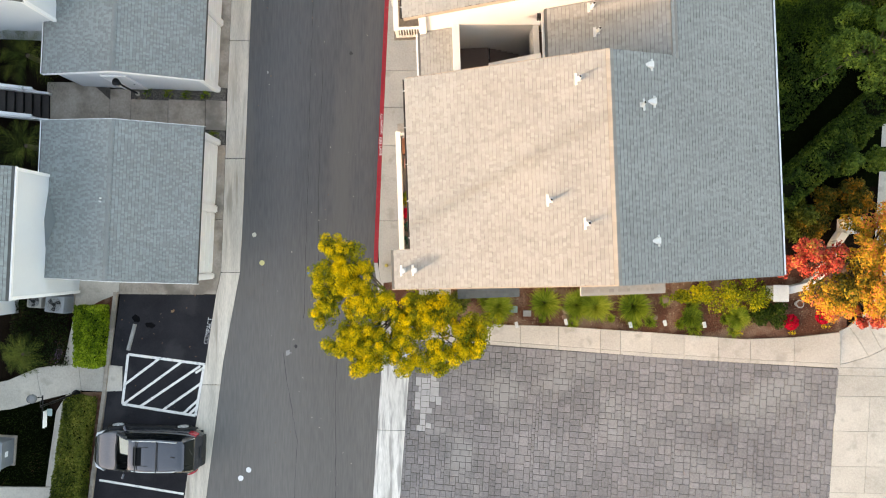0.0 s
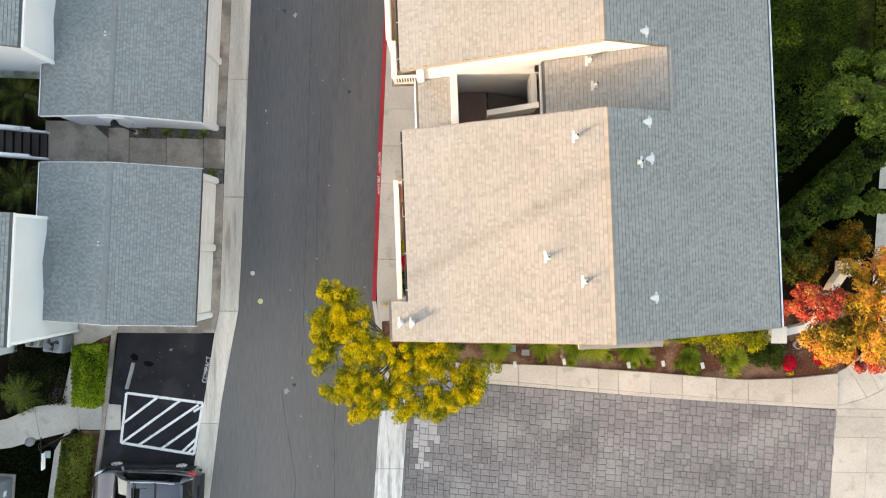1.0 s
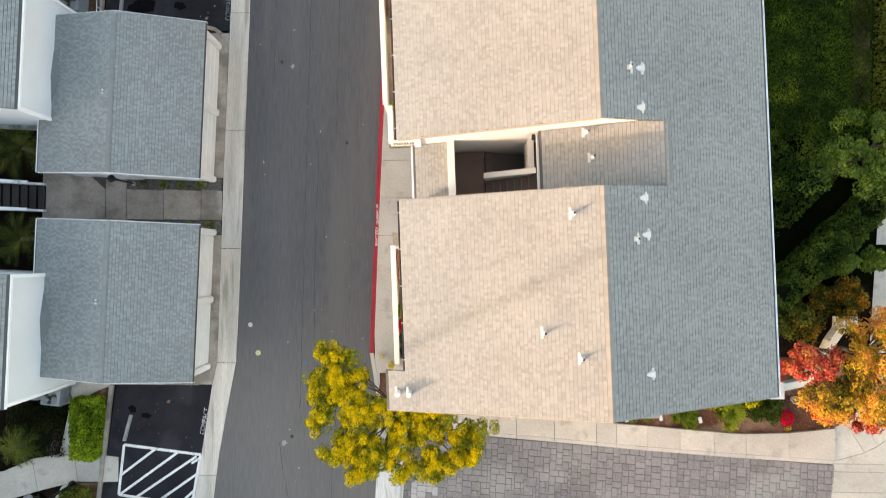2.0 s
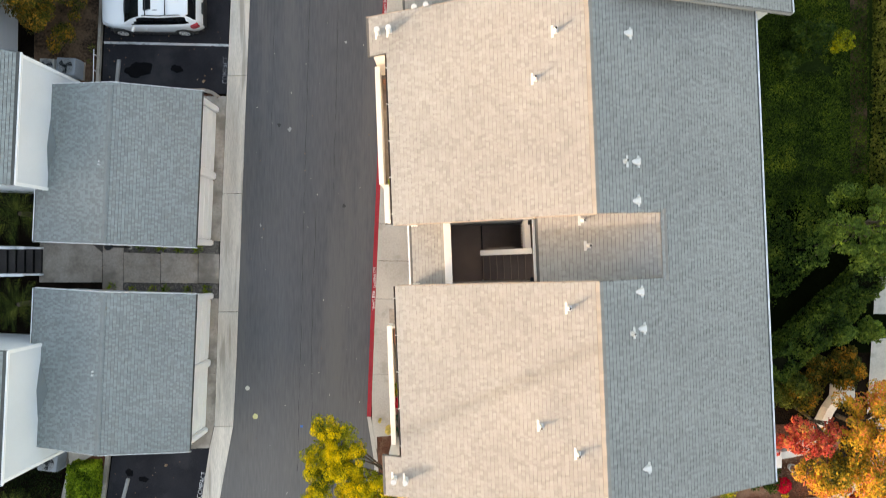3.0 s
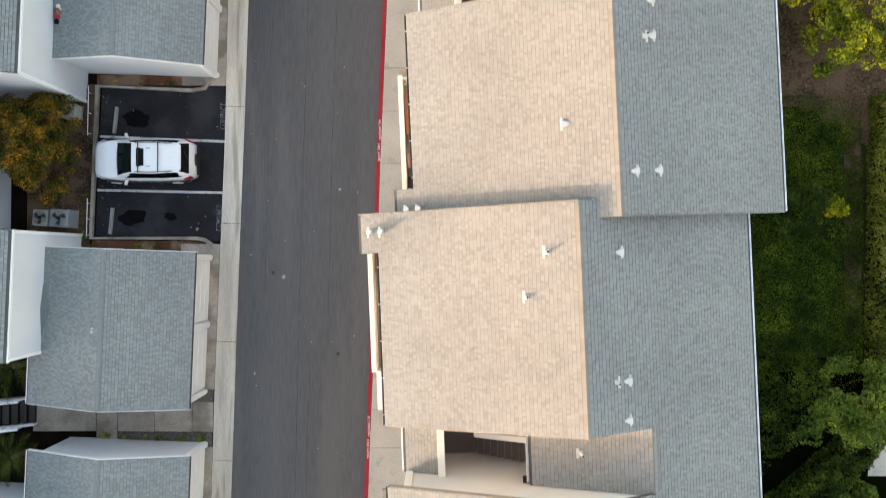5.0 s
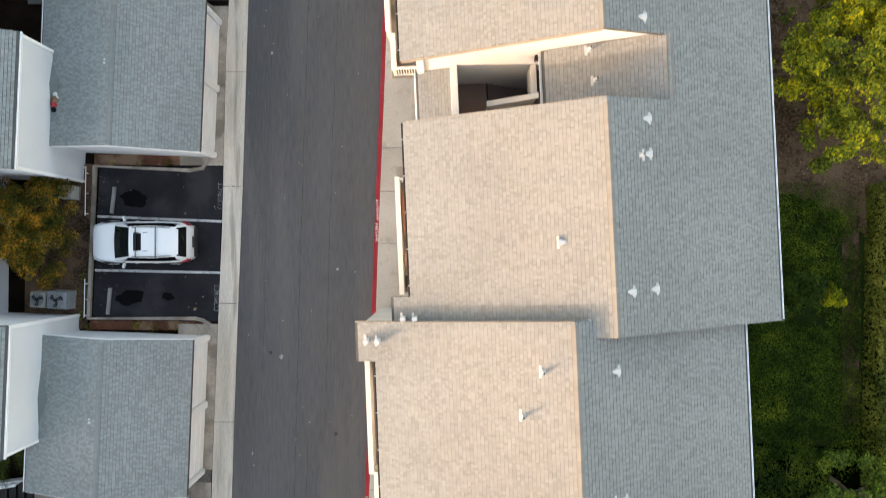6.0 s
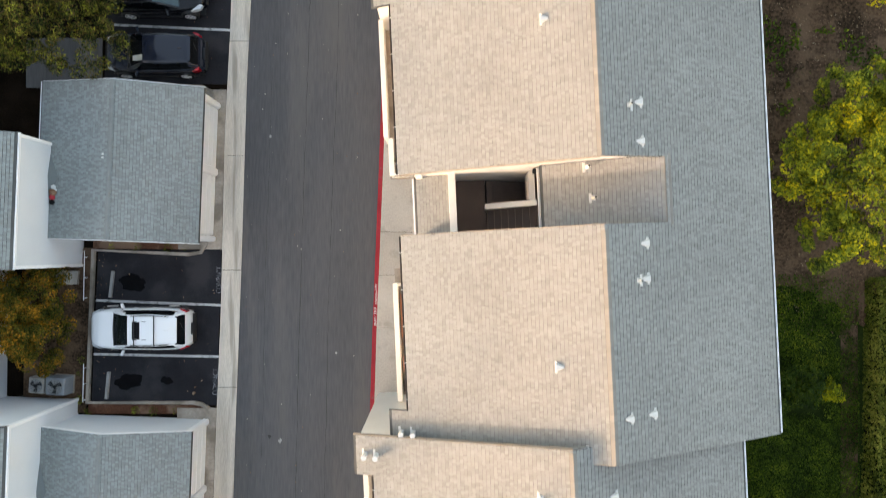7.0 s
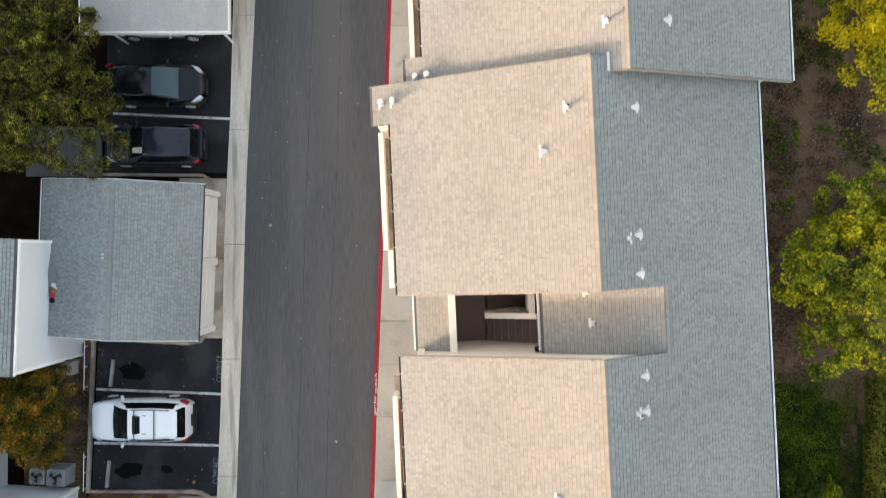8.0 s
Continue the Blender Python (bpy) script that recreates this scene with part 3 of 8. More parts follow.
    add_prism(bm, [(ub0, GAP0 - 0.09), (ub1, GAP0 - 0.09), (ub1, GAP1 + 0.09), (ub0, GAP1 + 0.09)], lambda x, y: bz(x) - 0.18, lambda x, y: bz(x) - 0.004)
    stair_roof = part("stair_roof", bm, DECK, home)
    q = math.hypot(1, (zb1 - zb0) / (ub1 - ub0))
    sl = (zb1 - zb0) / (ub1 - ub0)
    place = lambda s, v, h: (ub1 - s / q - h * sl / q, v, zb1 - s * sl / q + h / q)
    lay_shingles(stair_roof, place, [(0, (ub1 - ub0) * q, GAP0 - 0.08, GAP1 + 0.08)], V_END, SHINGLE, seed + 9, groove=0.009)
    profile("gutter", [(ub0 - 0.11, zb0 - 0.02), (ub0 - 0.10, zb0 - 0.12), (ub0 - 0.01, zb0 - 0.12), (ub0 - 0.01, zb0 - 0.09), (ub0 - 0.075, zb0 - 0.09), (ub0 - 0.085, zb0 - 0.02)], GAP0, GAP1, CREAM_TRIM, stair_roof, "cream eave gutter")
    for u, v in ((-0.05, GAP1 - 0.12), (0.10, 8.25)):
        bm = bmesh.new()
        z = bz(u)
        add_box(bm, u - 0.14, u - 0.05, v - 0.16, v + 0.16, z - 0.03, z - 0.005, 0.003)
        add_box(bm, u - 0.06, u + 0.09, v - 0.08, v + 0.08, z - 0.01, z + 0.03, 0.006)
        head = part("roof_vent", bm, VENT_METAL, stair_roof, "painted metal roof vent on its flashing plate")
        bm = bmesh.new()
        add_tube(bm, (u, v, z), (u, v, z + 0.36), 0.05, seg=12)
        pipe = part("pipe", bm, VENT_METAL, head)
        # no hole here: the pipe's dark inside is a disc
        tube("opening", (u, v, z + 0.361), (u, v, z + 0.364), 0.038, DARK_GAP, pipe, seg=12)
    k = GAP0 - 0.08
    while k < GAP1 + 0.02:
        cap = prism("ridge_cap", [(ub1 - 0.12, k), (ub1 + 0.09, k), (ub1 + 0.09, k + 0.185), (ub1 - 0.12, k + 0.185)], lambda x, y: min(bz(x), slope_z(x)) - 0.02, lambda x, y: min(bz(x), slope_z(x)) + 0.034, SHINGLE_RIDGE, stair_roof)
        k += 0.19
    # porch roof at the entry
    p0, p1, zp0, zp1 = -5.88, -4.62, 5.95, 6.40
    bm = bmesh.new()
    pz = lambda u: zp0 + (zp1 - zp0) * (u - p0) / (p1 - p0)
    add_prism(bm, [(p0, GAP0 - 0.09), (p1, GAP0 - 0.09), (p1, GAP1 + 0.09), (p0, GAP1 + 0.09)], lambda x, y: pz(x) - 0.16, lambda x, y: pz(x) - 0.004)
    porch = part("porch_roof", bm, DECK, home)
    qs = (zp1 - zp0) / (p1 - p0)
    qq = math.hypot(1, qs)
    place = lambda s, v, h: (p1 - s / qq - h * qs / qq, v, zp1 - s * qs / qq + h / qq)
    lay_shingles(porch, place, [(0, (p1 - p0) * qq, GAP0 - 0.08, GAP1 + 0.08)], V_END, SHINGLE, seed + 11, groove=0.009)
    box("gutter", p0 - 0.07, p0 - 0.012, GAP0 - 0.05, GAP1 + 0.05, zp0 - 0.12, zp0 - 0.005, WHITE_TRIM, porch, "white eave gutter", bevel=0.008)
    # walls round the stair well
    rail_run("parapet", home, -4.60, -4.40, GAP0 - 0.09, GAP1 + 0.09, 2.4, 6.62, 0.03, CREAM_TRIM)
    box("floor_landing", -4.39, -3.15, GAP0 - 0.09, GAP1 + 0.09, 3.82, 4.00, BROWN_FLOOR, home, "brown coated stair landing")
    box("floor_upper", -1.36, 2.2, GAP0 - 0.09, GAP1 + 0.09, 5.40, 5.57, BROWN_FLOOR, home, "brown coated gallery floor")
    box("floor_lower", -4.39, 2.2, GAP0 - 0.09, GAP1 + 0.09, 2.35, 2.5, BROWN_FLOOR, home, "brown coated hall floor")
    mid = (GAP0 + GAP1) / 2 - 0.02
    flight = empty("stair_flight", "", "", at=None)
    flight.parent = home
    for i in range(7):
        x, up, down = -3.10 + i * 0.25, 4.0 + (i + 1) * 0.20, 4.0 - (i + 1) * 0.18
        box("tread", x, x + 0.26, GAP0 - 0.08, mid - 0.06, up - 0.03, up, BROWN_FLOOR, flight, bevel=0.006)
        box("riser", x, x + 0.02, GAP0 - 0.08, mid - 0.06, up - 0.20, up - 0.032, STEP, flight)
        box("nosing", x - 0.016, x + 0.018, GAP0 - 0.08, mid - 0.06, up + 0.001, up + 0.010, NOSING, flight)
        box("tread", x, x + 0.26, mid + 0.06, GAP1 + 0.08, down, down + 0.03, BROWN_FLOOR, flight, bevel=0.006)
        box("riser", x - 0.012, x + 0.012, mid + 0.06, GAP1 + 0.08, down + 0.031, down + 0.175, STEP, flight)
    # wall between the flights, rising to the gallery, and its return
    bm = bmesh.new()
    add_prism(bm, [(-3.20, mid - 0.055), (-1.50, mid - 0.055), (-1.50, mid + 0.055), (-3.20, mid + 0.055)], 2.6, lambda x, y: 5.30 + (x + 3.35) * 0.56)
    string = part("stair_wall", bm, CREAM_TRIM, home)
    bm = bmesh.new()
    add_prism(bm, [(-3.27, mid - 0.10), (-1.46, mid - 0.10), (-1.46, mid + 0.10), (-3.27, mid + 0.10)], lambda x, y: 5.30 + (x + 3.35) * 0.56, lambda x, y: 5.36 + (x + 3.35) * 0.56)
    part("cap", bm, CREAM_TRIM, string)
    rail_run("gallery_wall", home, -1.66, -1.52, mid + 0.11, GAP1 + 0.08, 5.45, 6.28, 0.04, CREAM_TRIM)
    for i in range(8):
        y = mid + 0.2 + i * 0.11
        box("baluster", -1.745, -1.71, y, y + 0.035, 5.58, 6.22, CREAM_TRIM, home)
    for y in (GAP0 + 0.03, GAP1 - 0.08):
        lamp = box("wall_lantern", -1.72, -1.56, y - 0.07, y + 0.07, 7.35, 7.62, BLACK_METAL, home, "small black wall lantern", bevel=0.02)
        box("lantern_top", -1.74, -1.54, y - 0.09, y + 0.09, 7.62, 7.66, BLACK_METAL, lamp, bevel=0.01)
    # corner boards of the stair walls
    for v0, v1 in ((GAP0 - 0.105, GAP0 - 0.01), (GAP1 + 0.01, GAP1 + 0.105)):
        box("corner_board", -5.80, -5.55, v0, v1, 0.1, slope_z(5.7) - 0.2, CREAM_TRIM, home, bevel=0.006)
    # balconies on the street side
    bm = bmesh.new()
    add_prism(bm, [(-3.0, mid + 0.12), (-1.95, mid + 0.12), (-1.95, mid + 0.19), (-3.0, mid + 0.19)], lambda x, y: 4.85 + (x + 3.35) * 0.2, lambda x, y: 4.93 + (x + 3.35) * 0.2)
    part("handrail", bm, NOSING, string, "brown wooden handrail")
    for s0, s1, n0, n1, r0, r1 in ((1.36, 5.62, 5.62, 6.15, 6.2, GAP0 - 0.12), (V_END - 5.62, V_END - 1.36, GAP1 + 0.16, V_END - 5.62, GAP1 + 0.0, GAP1 + 0.1)):
        slab = box("balcony_floor", -6.80, -5.73, min(s0, n0), max(s1, n1), 5.02, 5.16, CONCRETE_OLD, home, "balcony floor")
        bx = 0.09 if n0 < 8 else 0.0
        rail_run("balcony_wall", home, -6.88 + bx, -6.74 + bx, s0, s1, 4.7, 6.22, 0.02, CREAM_TRIM)
        if n0 > 8:
            rail_run("balcony_wall", home, -6.72, -6.60, n0 + 0.05, n1 - 0.05, 4.9, 6.02, 0.035, CREAM_TRIM)
        lo = n0 + 0.02 if n0 > 8 else s1 - 0.1
        rail = box("balcony_rail", -6.72, -5.80, lo, lo + 0.09, 6.06, 6.12, CREAM_TRIM, home, bevel=0.008)
        box("rail_foot", -6.72, -5.80, lo + 0.01, lo + 0.08, 5.22, 5.28, CREAM_TRIM, rail, bevel=0.006)
        for k in range(9):
            x = -6.64 + k * 0.1
            box("baluster", x, x + 0.035, lo + 0.025, lo + 0.065, 5.28, 6.06, CREAM_TRIM, rail)
    # flues and vents
    for kind, u, v in vents:
        roof_vent(home, kind, u, v)
    return home


BLOCK_PLACES = [(5.40, -0.93), (5.96, 15.03), (6.35, 31.22)]
BLOCK_TURNS = [2.6, 2.85, 2.6]
PLANS = [(7.14, 9.21, 16.42), (7.31, 9.40, 16.60), (7.14, 9.24, 16.42)]


def block_pose(i):
    return pose(*BLOCK_PLACES[i], 0, 0, 0, BLOCK_TURNS[i])


def vents_of(w):
    """Flues and vents as they stand on each block; w: its length."""
    return [("flue", -6.62, w - 0.62), ("flue", -6.22, w - 0.62), ("flue", -6.62, 0.62), ("flue", -6.22, 0.62)]


VENTS = [[("pipe", -0.90, 6.35), ("pipe", -1.85, 2.68), ("pipe", -0.80, 1.90), ("hood", 1.38, 6.76), ("hood", 1.42, 5.62), ("pipe", 1.05, 5.50), ("hood", 1.38, 1.30),
          ("hood", 1.40, 9.58), ("pipe", 1.05, 10.80), ("hood", 1.44, 10.80), ("hood", 1.34, 14.80), ("pipe", -0.98, 14.90), ("pipe", -1.62, 13.52)],
         [("hood", -1.50, 2.95), ("hood", 1.38, 6.68), ("hood", 1.36, 5.58), ("pipe", 1.10, 5.54), ("hood", 1.38, 1.37), ("hood", 0.56, 1.34),
          ("hood", 1.38, 9.86), ("pipe", 1.04, 10.98), ("hood", 1.38, 11.08), ("hood", 1.46, 15.06), ("pipe", -0.74, 15.1), ("hood", -1.48, 13.82)],
         [("pipe", -0.62, 1.52), ("hood", 1.40, 1.58)]]
BLOCKS = []
for i in range(3):
    near = [(3.9, 7.2, 0.3, 3.6), (9.2, 12.4, 0.3, 3.6), (6.0, 10.3, 2.4, 5.0)] if i < 2 else [None, None, None]
    BLOCKS.append(apartment(block_pose(i), 10 + 20 * i, near, "long cream stucco apartment block with tan-grey shingle gable roof", PLANS[i], VENTS[i] + vents_of(PLANS[i][2])))

# step flashing where a roof runs under the next block's gable
for i, u in ((1, -0.78), (2, -0.60)):
    bm = bmesh.new()
    add_prism(bm, [(u - 0.035, -0.02), (u + 0.035, -0.02), (u + 0.035, 0.55), (u - 0.035, 0.55)], lambda x, y: slope_z(x) - 0.02, lambda x, y: slope_z(x) + 0.06)
    part("flashing", bm, VENT_METAL, BLOCKS[i], "pale metal step flashing")

# ---------------------------------------------------------------- garages and the wings behind them
def garage(at, seed, wing_v, cricket_v, near):
    """Two-bay garage; its ridge runs along v, its doors face the lane (+u)."""
    g = empty("garage", "low double garage with grey shingle roof and white doors", "garage", "garages along the lane", at)
    zr, ze, ue, uw, n = 3.40, 2.50, 3.42, -3.45, 6.62
    p = (zr - ze) / ue
    zz = lambda u: zr - p * abs(u)
    L = math.hypot(1, p)
    east = None
    for u0, u1, sgn in ((0, ue, 1), (uw, 0, -1)):
        bm = bmesh.new()
        add_prism(bm, [(u0, 0), (u1, 0), (u1, n), (u0, n)], lambda x, y: zz(x) - 0.14, lambda x, y: zz(x) - 0.004)
        roof = part("roof_slope", bm, DECK, g)
        w = (u1 - u0) * L
        place = lambda s, v, h, k=sgn: (k * (s / L + h * p / L), v, zr - s * p / L + h / L)
        lay_shingles(roof, place, [(0, w, 0, n)], n, SHINGLE_GREY, seed + sgn, near if sgn > 0 else None, groove=0.006 if sgn > 0 else 0.010)
    me = SHINGLE_MESHES.get("garage_cap")
    if not me:
        me = bpy.data.meshes.new("ridge_cap")
        vs = [(u, vv, -p * abs(u) + h) for vv, h in ((0, 0.028), (0.3, 0.016)) for u in (-0.09, 0, 0.09)]
        me.from_pydata(vs, [], [(0, 1, 4, 3), (1, 2, 5, 4)])
        me.materials.append(SHINGLE_GREY_SHADE)
        SHINGLE_MESHES["garage_cap"] = me
    v = 0.0
    while v < n - 0.29:
        ob = new("ridge_cap", me)
        ob.parent, ob.location = g, (0, v, zr + 0.006)
        v += 0.2
    for v0 in (-0.03, n):
        for u0, u1 in ((0, ue), (uw, 0)):
            bm = bmesh.new()
            add_prism(bm, [(u0, v0), (u1, v0), (u1, v0 + 0.03), (u0, v0 + 0.03)], lambda x, y: zz(x) - 0.18, lambda x, y: zz(x) - 0.03)
            part("barge_board", bm, WHITE_TRIM, g)
    box("fascia", uw - 0.04, uw - 0.01, 0, n, ze - 0.16, ze + 0.01, WHITE_TRIM, g, bevel=0.005)
    # gable end walls and back
    for v0, v1 in ((0.14, 0.30), (n - 0.30, n - 0.14)):
        profile("wall", [(-3.1, -0.1), (2.98, -0.1), (2.98, zz(2.98) - 0.15), (0, zr - 0.15), (-3.1, zz(3.1) - 0.15)], v0, v1, WHITE_WALL, g)
    box("wall", -3.1, -2.95, 0.31, n - 0.31, -0.1, 2.4, WHITE_WALL, g)
    # front: piers, lintel and two panelled doors
    for v0, v1 in ((0.10, 0.38), (n / 2 - 0.17, n / 2 + 0.17), (n - 0.38, n - 0.10)):
        pier = box("pier", 2.99, 3.20, v0, v1, 0.0, 2.34, WHITE_TRIM, g, bevel=0.004)
        box("pier_board", 3.205, 3.25, v0 + 0.05, v1 - 0.05, 0.0, 2.34, WHITE_TRIM, pier, bevel=0.003)
    box("lintel", 2.99, 3.19, 0.39, n - 0.39, 2.16, 2.36, WHITE_TRIM, g, bevel=0.006)
    for v0, v1 in ((0.39, n / 2 - 0.18), (n / 2 + 0.18, n - 0.39)):
        door = box("garage_door", 3.06, 3.10, v0, v1, 0.02, 2.155, WHITE_TRIM, g)
        for k in range(4):
            z0 = 0.05 + k * 0.525
            box("door_panel", 3.102, 3.145, v0 + 0.03, v1 - 0.03, z0, z0 + 0.475, WHITE_TRIM, door, bevel=0.006)
        # thin near-black strip paints the shadow line under the door
        box("threshold", 3.06, 3.16, v0, v1, 0.0, 0.018, DARK_GAP, door)
    # small saddle where the slope meets the wing's wall
    c0, c1 = cricket_v
    cm = (c0 + c1) / 2
    bm = bmesh.new()
    a = [bm.verts.new(q) for q in ((-3.14, c0, zz(3.14) + 0.025), (-3.14, c1, zz(3.14) + 0.025), (-2.46, cm, zz(2.46) + 0.03), (-3.14, cm, zz(2.46) + 0.09), (-3.14, cm, zz(3.14) - 0.02))]
    for f in ((0, 2, 3), (1, 3, 2), (0, 3, 4), (1, 4, 3), (0, 4, 2), (1, 2, 4)):
        bm.faces.new([a[i] for i in f])
    part("roof_saddle", bm, SADDLE, g, "plain dark roof saddle against the wall")
    return g


def wing(x, y, length, seed):
    """Two-storey wing: east wall at the given corner, roof rising to the west."""
    h = empty("house_wing", "tall white house wing with grey shingle roof behind the garages", "house", "house wings", pose(x, y, 0, 0, 0, -1.8))
    ze, p = 4.92, 0.33
    L = math.hypot(1, p)
    depth = 4.2
    box("wall", -8.0, -0.02, 0.02, length - 0.02, -0.3, ze - 0.12, WHITE_WALL, h)
    for v0 in (-0.03, length - 0.10):
        box("corner_board", -0.13, 0.03, v0, v0 + 0.13, -0.1, ze - 0.13, WHITE_TRIM, h, bevel=0.008)
    box("frieze_board", -0.018, 0.02, 0.11, length - 0.11, ze - 0.32, ze - 0.13, WHITE_TRIM, h, bevel=0.006)
    bm = bmesh.new()
    zz = lambda a, b: ze + p * (depth - abs(a + depth))
    add_prism(bm, [(-depth, -0.05), (0.06, -0.05), (0.06, length + 0.05), (-depth, length + 0.05)], lambda a, b: zz(a, b) - 0.13, lambda a, b: zz(a, b) - 0.004)
    roof = part("roof_slope", bm, DECK, h)
    bm = bmesh.new()
    add_prism(bm, [(-2 * depth, -0.05), (-depth, -0.05), (-depth, length + 0.05), (-2 * depth, length + 0.05)], lambda a, b: zz(a, b) - 0.13, lambda a, b: zz(a, b) - 0.004)
    part("roof_slope", bm, SHINGLE_GREY, h)
    zt = ze + p * depth
    place = lambda s, v, hh: (-depth + s / L + hh * p / L, v, zt - s * p / L + hh / L)
    lay_shingles(roof, place, [(0, (depth + 0.06) * L, -0.04, length + 0.04)], length, SHINGLE_GREY, seed, groove=0.012)
    profile("gutter", [(0.065, ze - 0.05), (0.07, ze - 0.13), (0.13, ze - 0.13), (0.14, ze - 0.03), (0.12, ze - 0.03), (0.115, ze - 0.10)], -0.04, length + 0.04, WHITE_TRIM, h, "white eave gutter")
    return h


GARAGES = [garage(pose(-13.63, -1.25, 0, 0, 0, -1.8), 101, None, (0.72, 4.10), (2.0, 6.4, 0.6, 3.4)),
           garage(pose(-13.47, 7.34, 0, 0, 0, -1.8), 111, None, (2.0, 6.0), (0.2, 4.6, 0.6, 3.4)),
           garage(pose(-13.04, 21.90, 0, 0, 0, -1.8), 121, None, (1.0, 4.2), (2.0, 6.4, 0.6, 3.4))]
wing(-16.56, -1.93, 5.08, 201)
wing(-16.22, 9.60, 5.05, 211)
wing(-15.92, 20.76, 5.22, 221)

# main bodies of houses behind, little seen; row extended unseen to shade the lane
for y0, y1, x1 in ((-70.0, -3.0, -22.5), (-2.9, 3.0, -19.4), (3.1, 9.7, -22.0), (9.8, 26.0, -19.4), (26.1, 34.0, -22.5), (34.1, 80.0, -22.5)):
    hb = empty("house", "plain white house mass behind the wings, largely unseen sun blocker", "house", "houses")
    box("wall", -34, x1, y0, y1, -0.3, 5.4, WHITE_WALL, hb)
    profile("roof", [(-34.4, 5.42), (x1 + 0.2, 5.42), (-26.8, 8.8)], y0 - 0.02, y1 + 0.02, SHINGLE_GREY, hb)

# ---------------------------------------------------------------- small builders used by several things
def leaf_mesh(name, pts, sizes, material, parent=None, seed=1, up=0.6, slim=0.5, label="", facing=None, jitter=1.0):
    """Many small pointed leaves, one quad each. facing: the way that each leaf tends to turn."""
    rng = np.random.default_rng(seed)
    pts, sizes = np.asarray(pts, float), np.asarray(sizes, float)
    n = len(pts)
    nor = rng.normal(size=(n, 3)) * jitter + np.array([0, 0, up * 2])
    if facing is not None:
        nor += np.asarray(facing) * 1.5
    nor /= np.linalg.norm(nor, axis=1)[:, None]
    a = np.cross(nor, rng.normal(size=(n, 3)))
    a /= np.linalg.norm(a, axis=1)[:, None]
    b = np.cross(nor, a)
    a *= sizes[:, None] * 0.5
    b *= sizes[:, None] * 0.5 * slim
    bend = nor * sizes[:, None] * 0.08
    v = np.stack([pts - a, pts + b + bend, pts + a, pts - b + bend], 1).reshape(-1, 3)
    me = bpy.data.meshes.new(name)
    me.vertices.add(4 * n)
    me.vertices.foreach_set("co", v.ravel())
    me.loops.add(4 * n)
    me.loops.foreach_set("vertex_index", np.arange(4 * n))
    me.polygons.add(n)
    me.polygons.foreach_set("loop_start", np.arange(n) * 4)
    me.materials.append(material)
    me.update(calc_edges=True)
    me.validate()
    ob = new(name, me)
    if parent:
        ob.parent = parent
    if label:
        tagged(ob, label)
    return ob


def blade_mesh(name, pts, heights, material, parent=None, seed=1, width=0.02, lean=0.5):
    """Grass blades: one bent pointed strip each."""
    rng = np.random.default_rng(seed)
    pts, h = np.asarray(pts, float), np.asarray(heights, float)
    n = len(pts)
    ang = rng.random(n) * 2 * np.pi
    d = np.stack([np.cos(ang), np.sin(ang), np.zeros(n)], 1)
    s = np.stack([-np.sin(ang), np.cos(ang), np.zeros(n)], 1) * width
    ln = (rng.random(n) * lean + lean * 0.3)[:, None]
    up = np.array([0, 0, 1.0])
    mid = pts + d * (h[:, None] * ln * 0.35) + up * (h[:, None] * 0.6)
    tip = pts + d * (h[:, None] * ln) + up * (h[:, None] * 0.9)
    v = np.stack([pts - s, pts + s, mid + s * 0.8, mid - s * 0.8, tip], 1).reshape(-1, 3)
    k = np.arange(n) * 5
    faces = [f for i in k.tolist() for f in ((i, i + 1, i + 2, i + 3), (i + 3, i + 2, i + 4))]
    return mesh_object(name, v.tolist(), faces, material, parent)


def clump_points(centres, radii, per, seed, flat=0.7):
    """Points near the outside of many small balls."""
    rng = np.random.default_rng(seed)
    out = []
    for c, r in zip(centres, radii):
        d = rng.normal(size=(per, 3))
        d /= np.linalg.norm(d, axis=1)[:, None]
        d *= (r * (0.55 + 0.5 * rng.random(per)))[:, None]
        d[:, 2] *= flat
        out.append(np.asarray(c) + d)
    return np.concatenate(out)


def puff_points(centres, radii, per, seed, flat=0.8, under=0.25):
    """Points over the upper sides of many small balls, and the way each one faces."""
    rng = np.random.default_rng(seed)
    out, face = [], []
    for c, r in zip(centres, radii):
        d = rng.normal(size=(per, 3))
        d /= np.linalg.norm(d, axis=1)[:, None]
        d[:, 2] = np.where(rng.random(per) < under, d[:, 2], np.abs(d[:, 2]))
        face.append(d.copy())
        q = d * (r * (0.72 + 0.32 * rng.random(per)))[:, None]
        q[:, 2] *= flat
        out.append(np.asarray(c) + q)
    return np.concatenate(out), np.concatenate(face)


LEAF_YELLOW = leaf_surface("golden_blossom", [(0.0, (0.17, 0.18, 0.006)), (0.27, (0.42, 0.35, 0.008)), (0.54, (0.74, 0.53, 0.009)), (1.0, (0.95, 0.70, 0.014))], patch=2.6, spread=0.5)
LEAF_GREEN = leaf_surface("dark_green_leaf", [(0.0, (0.007, 0.016, 0.003)), (0.5, (0.034, 0.064, 0.008)), (1.0, (0.13, 0.17, 0.022))])
LEAF_HEDGE = leaf_surface("clipped_hedge_leaf", [(0.0, (0.018, 0.042, 0.004)), (0.5, (0.15, 0.235, 0.010)), (1.0, (0.42, 0.50, 0.035))])
LEAF_HEDGE_DULL = leaf_surface("dull_hedge_leaf", [(0.0, (0.02, 0.030, 0.006)), (0.5, (0.095, 0.118, 0.016)), (1.0, (0.26, 0.25, 0.045))])
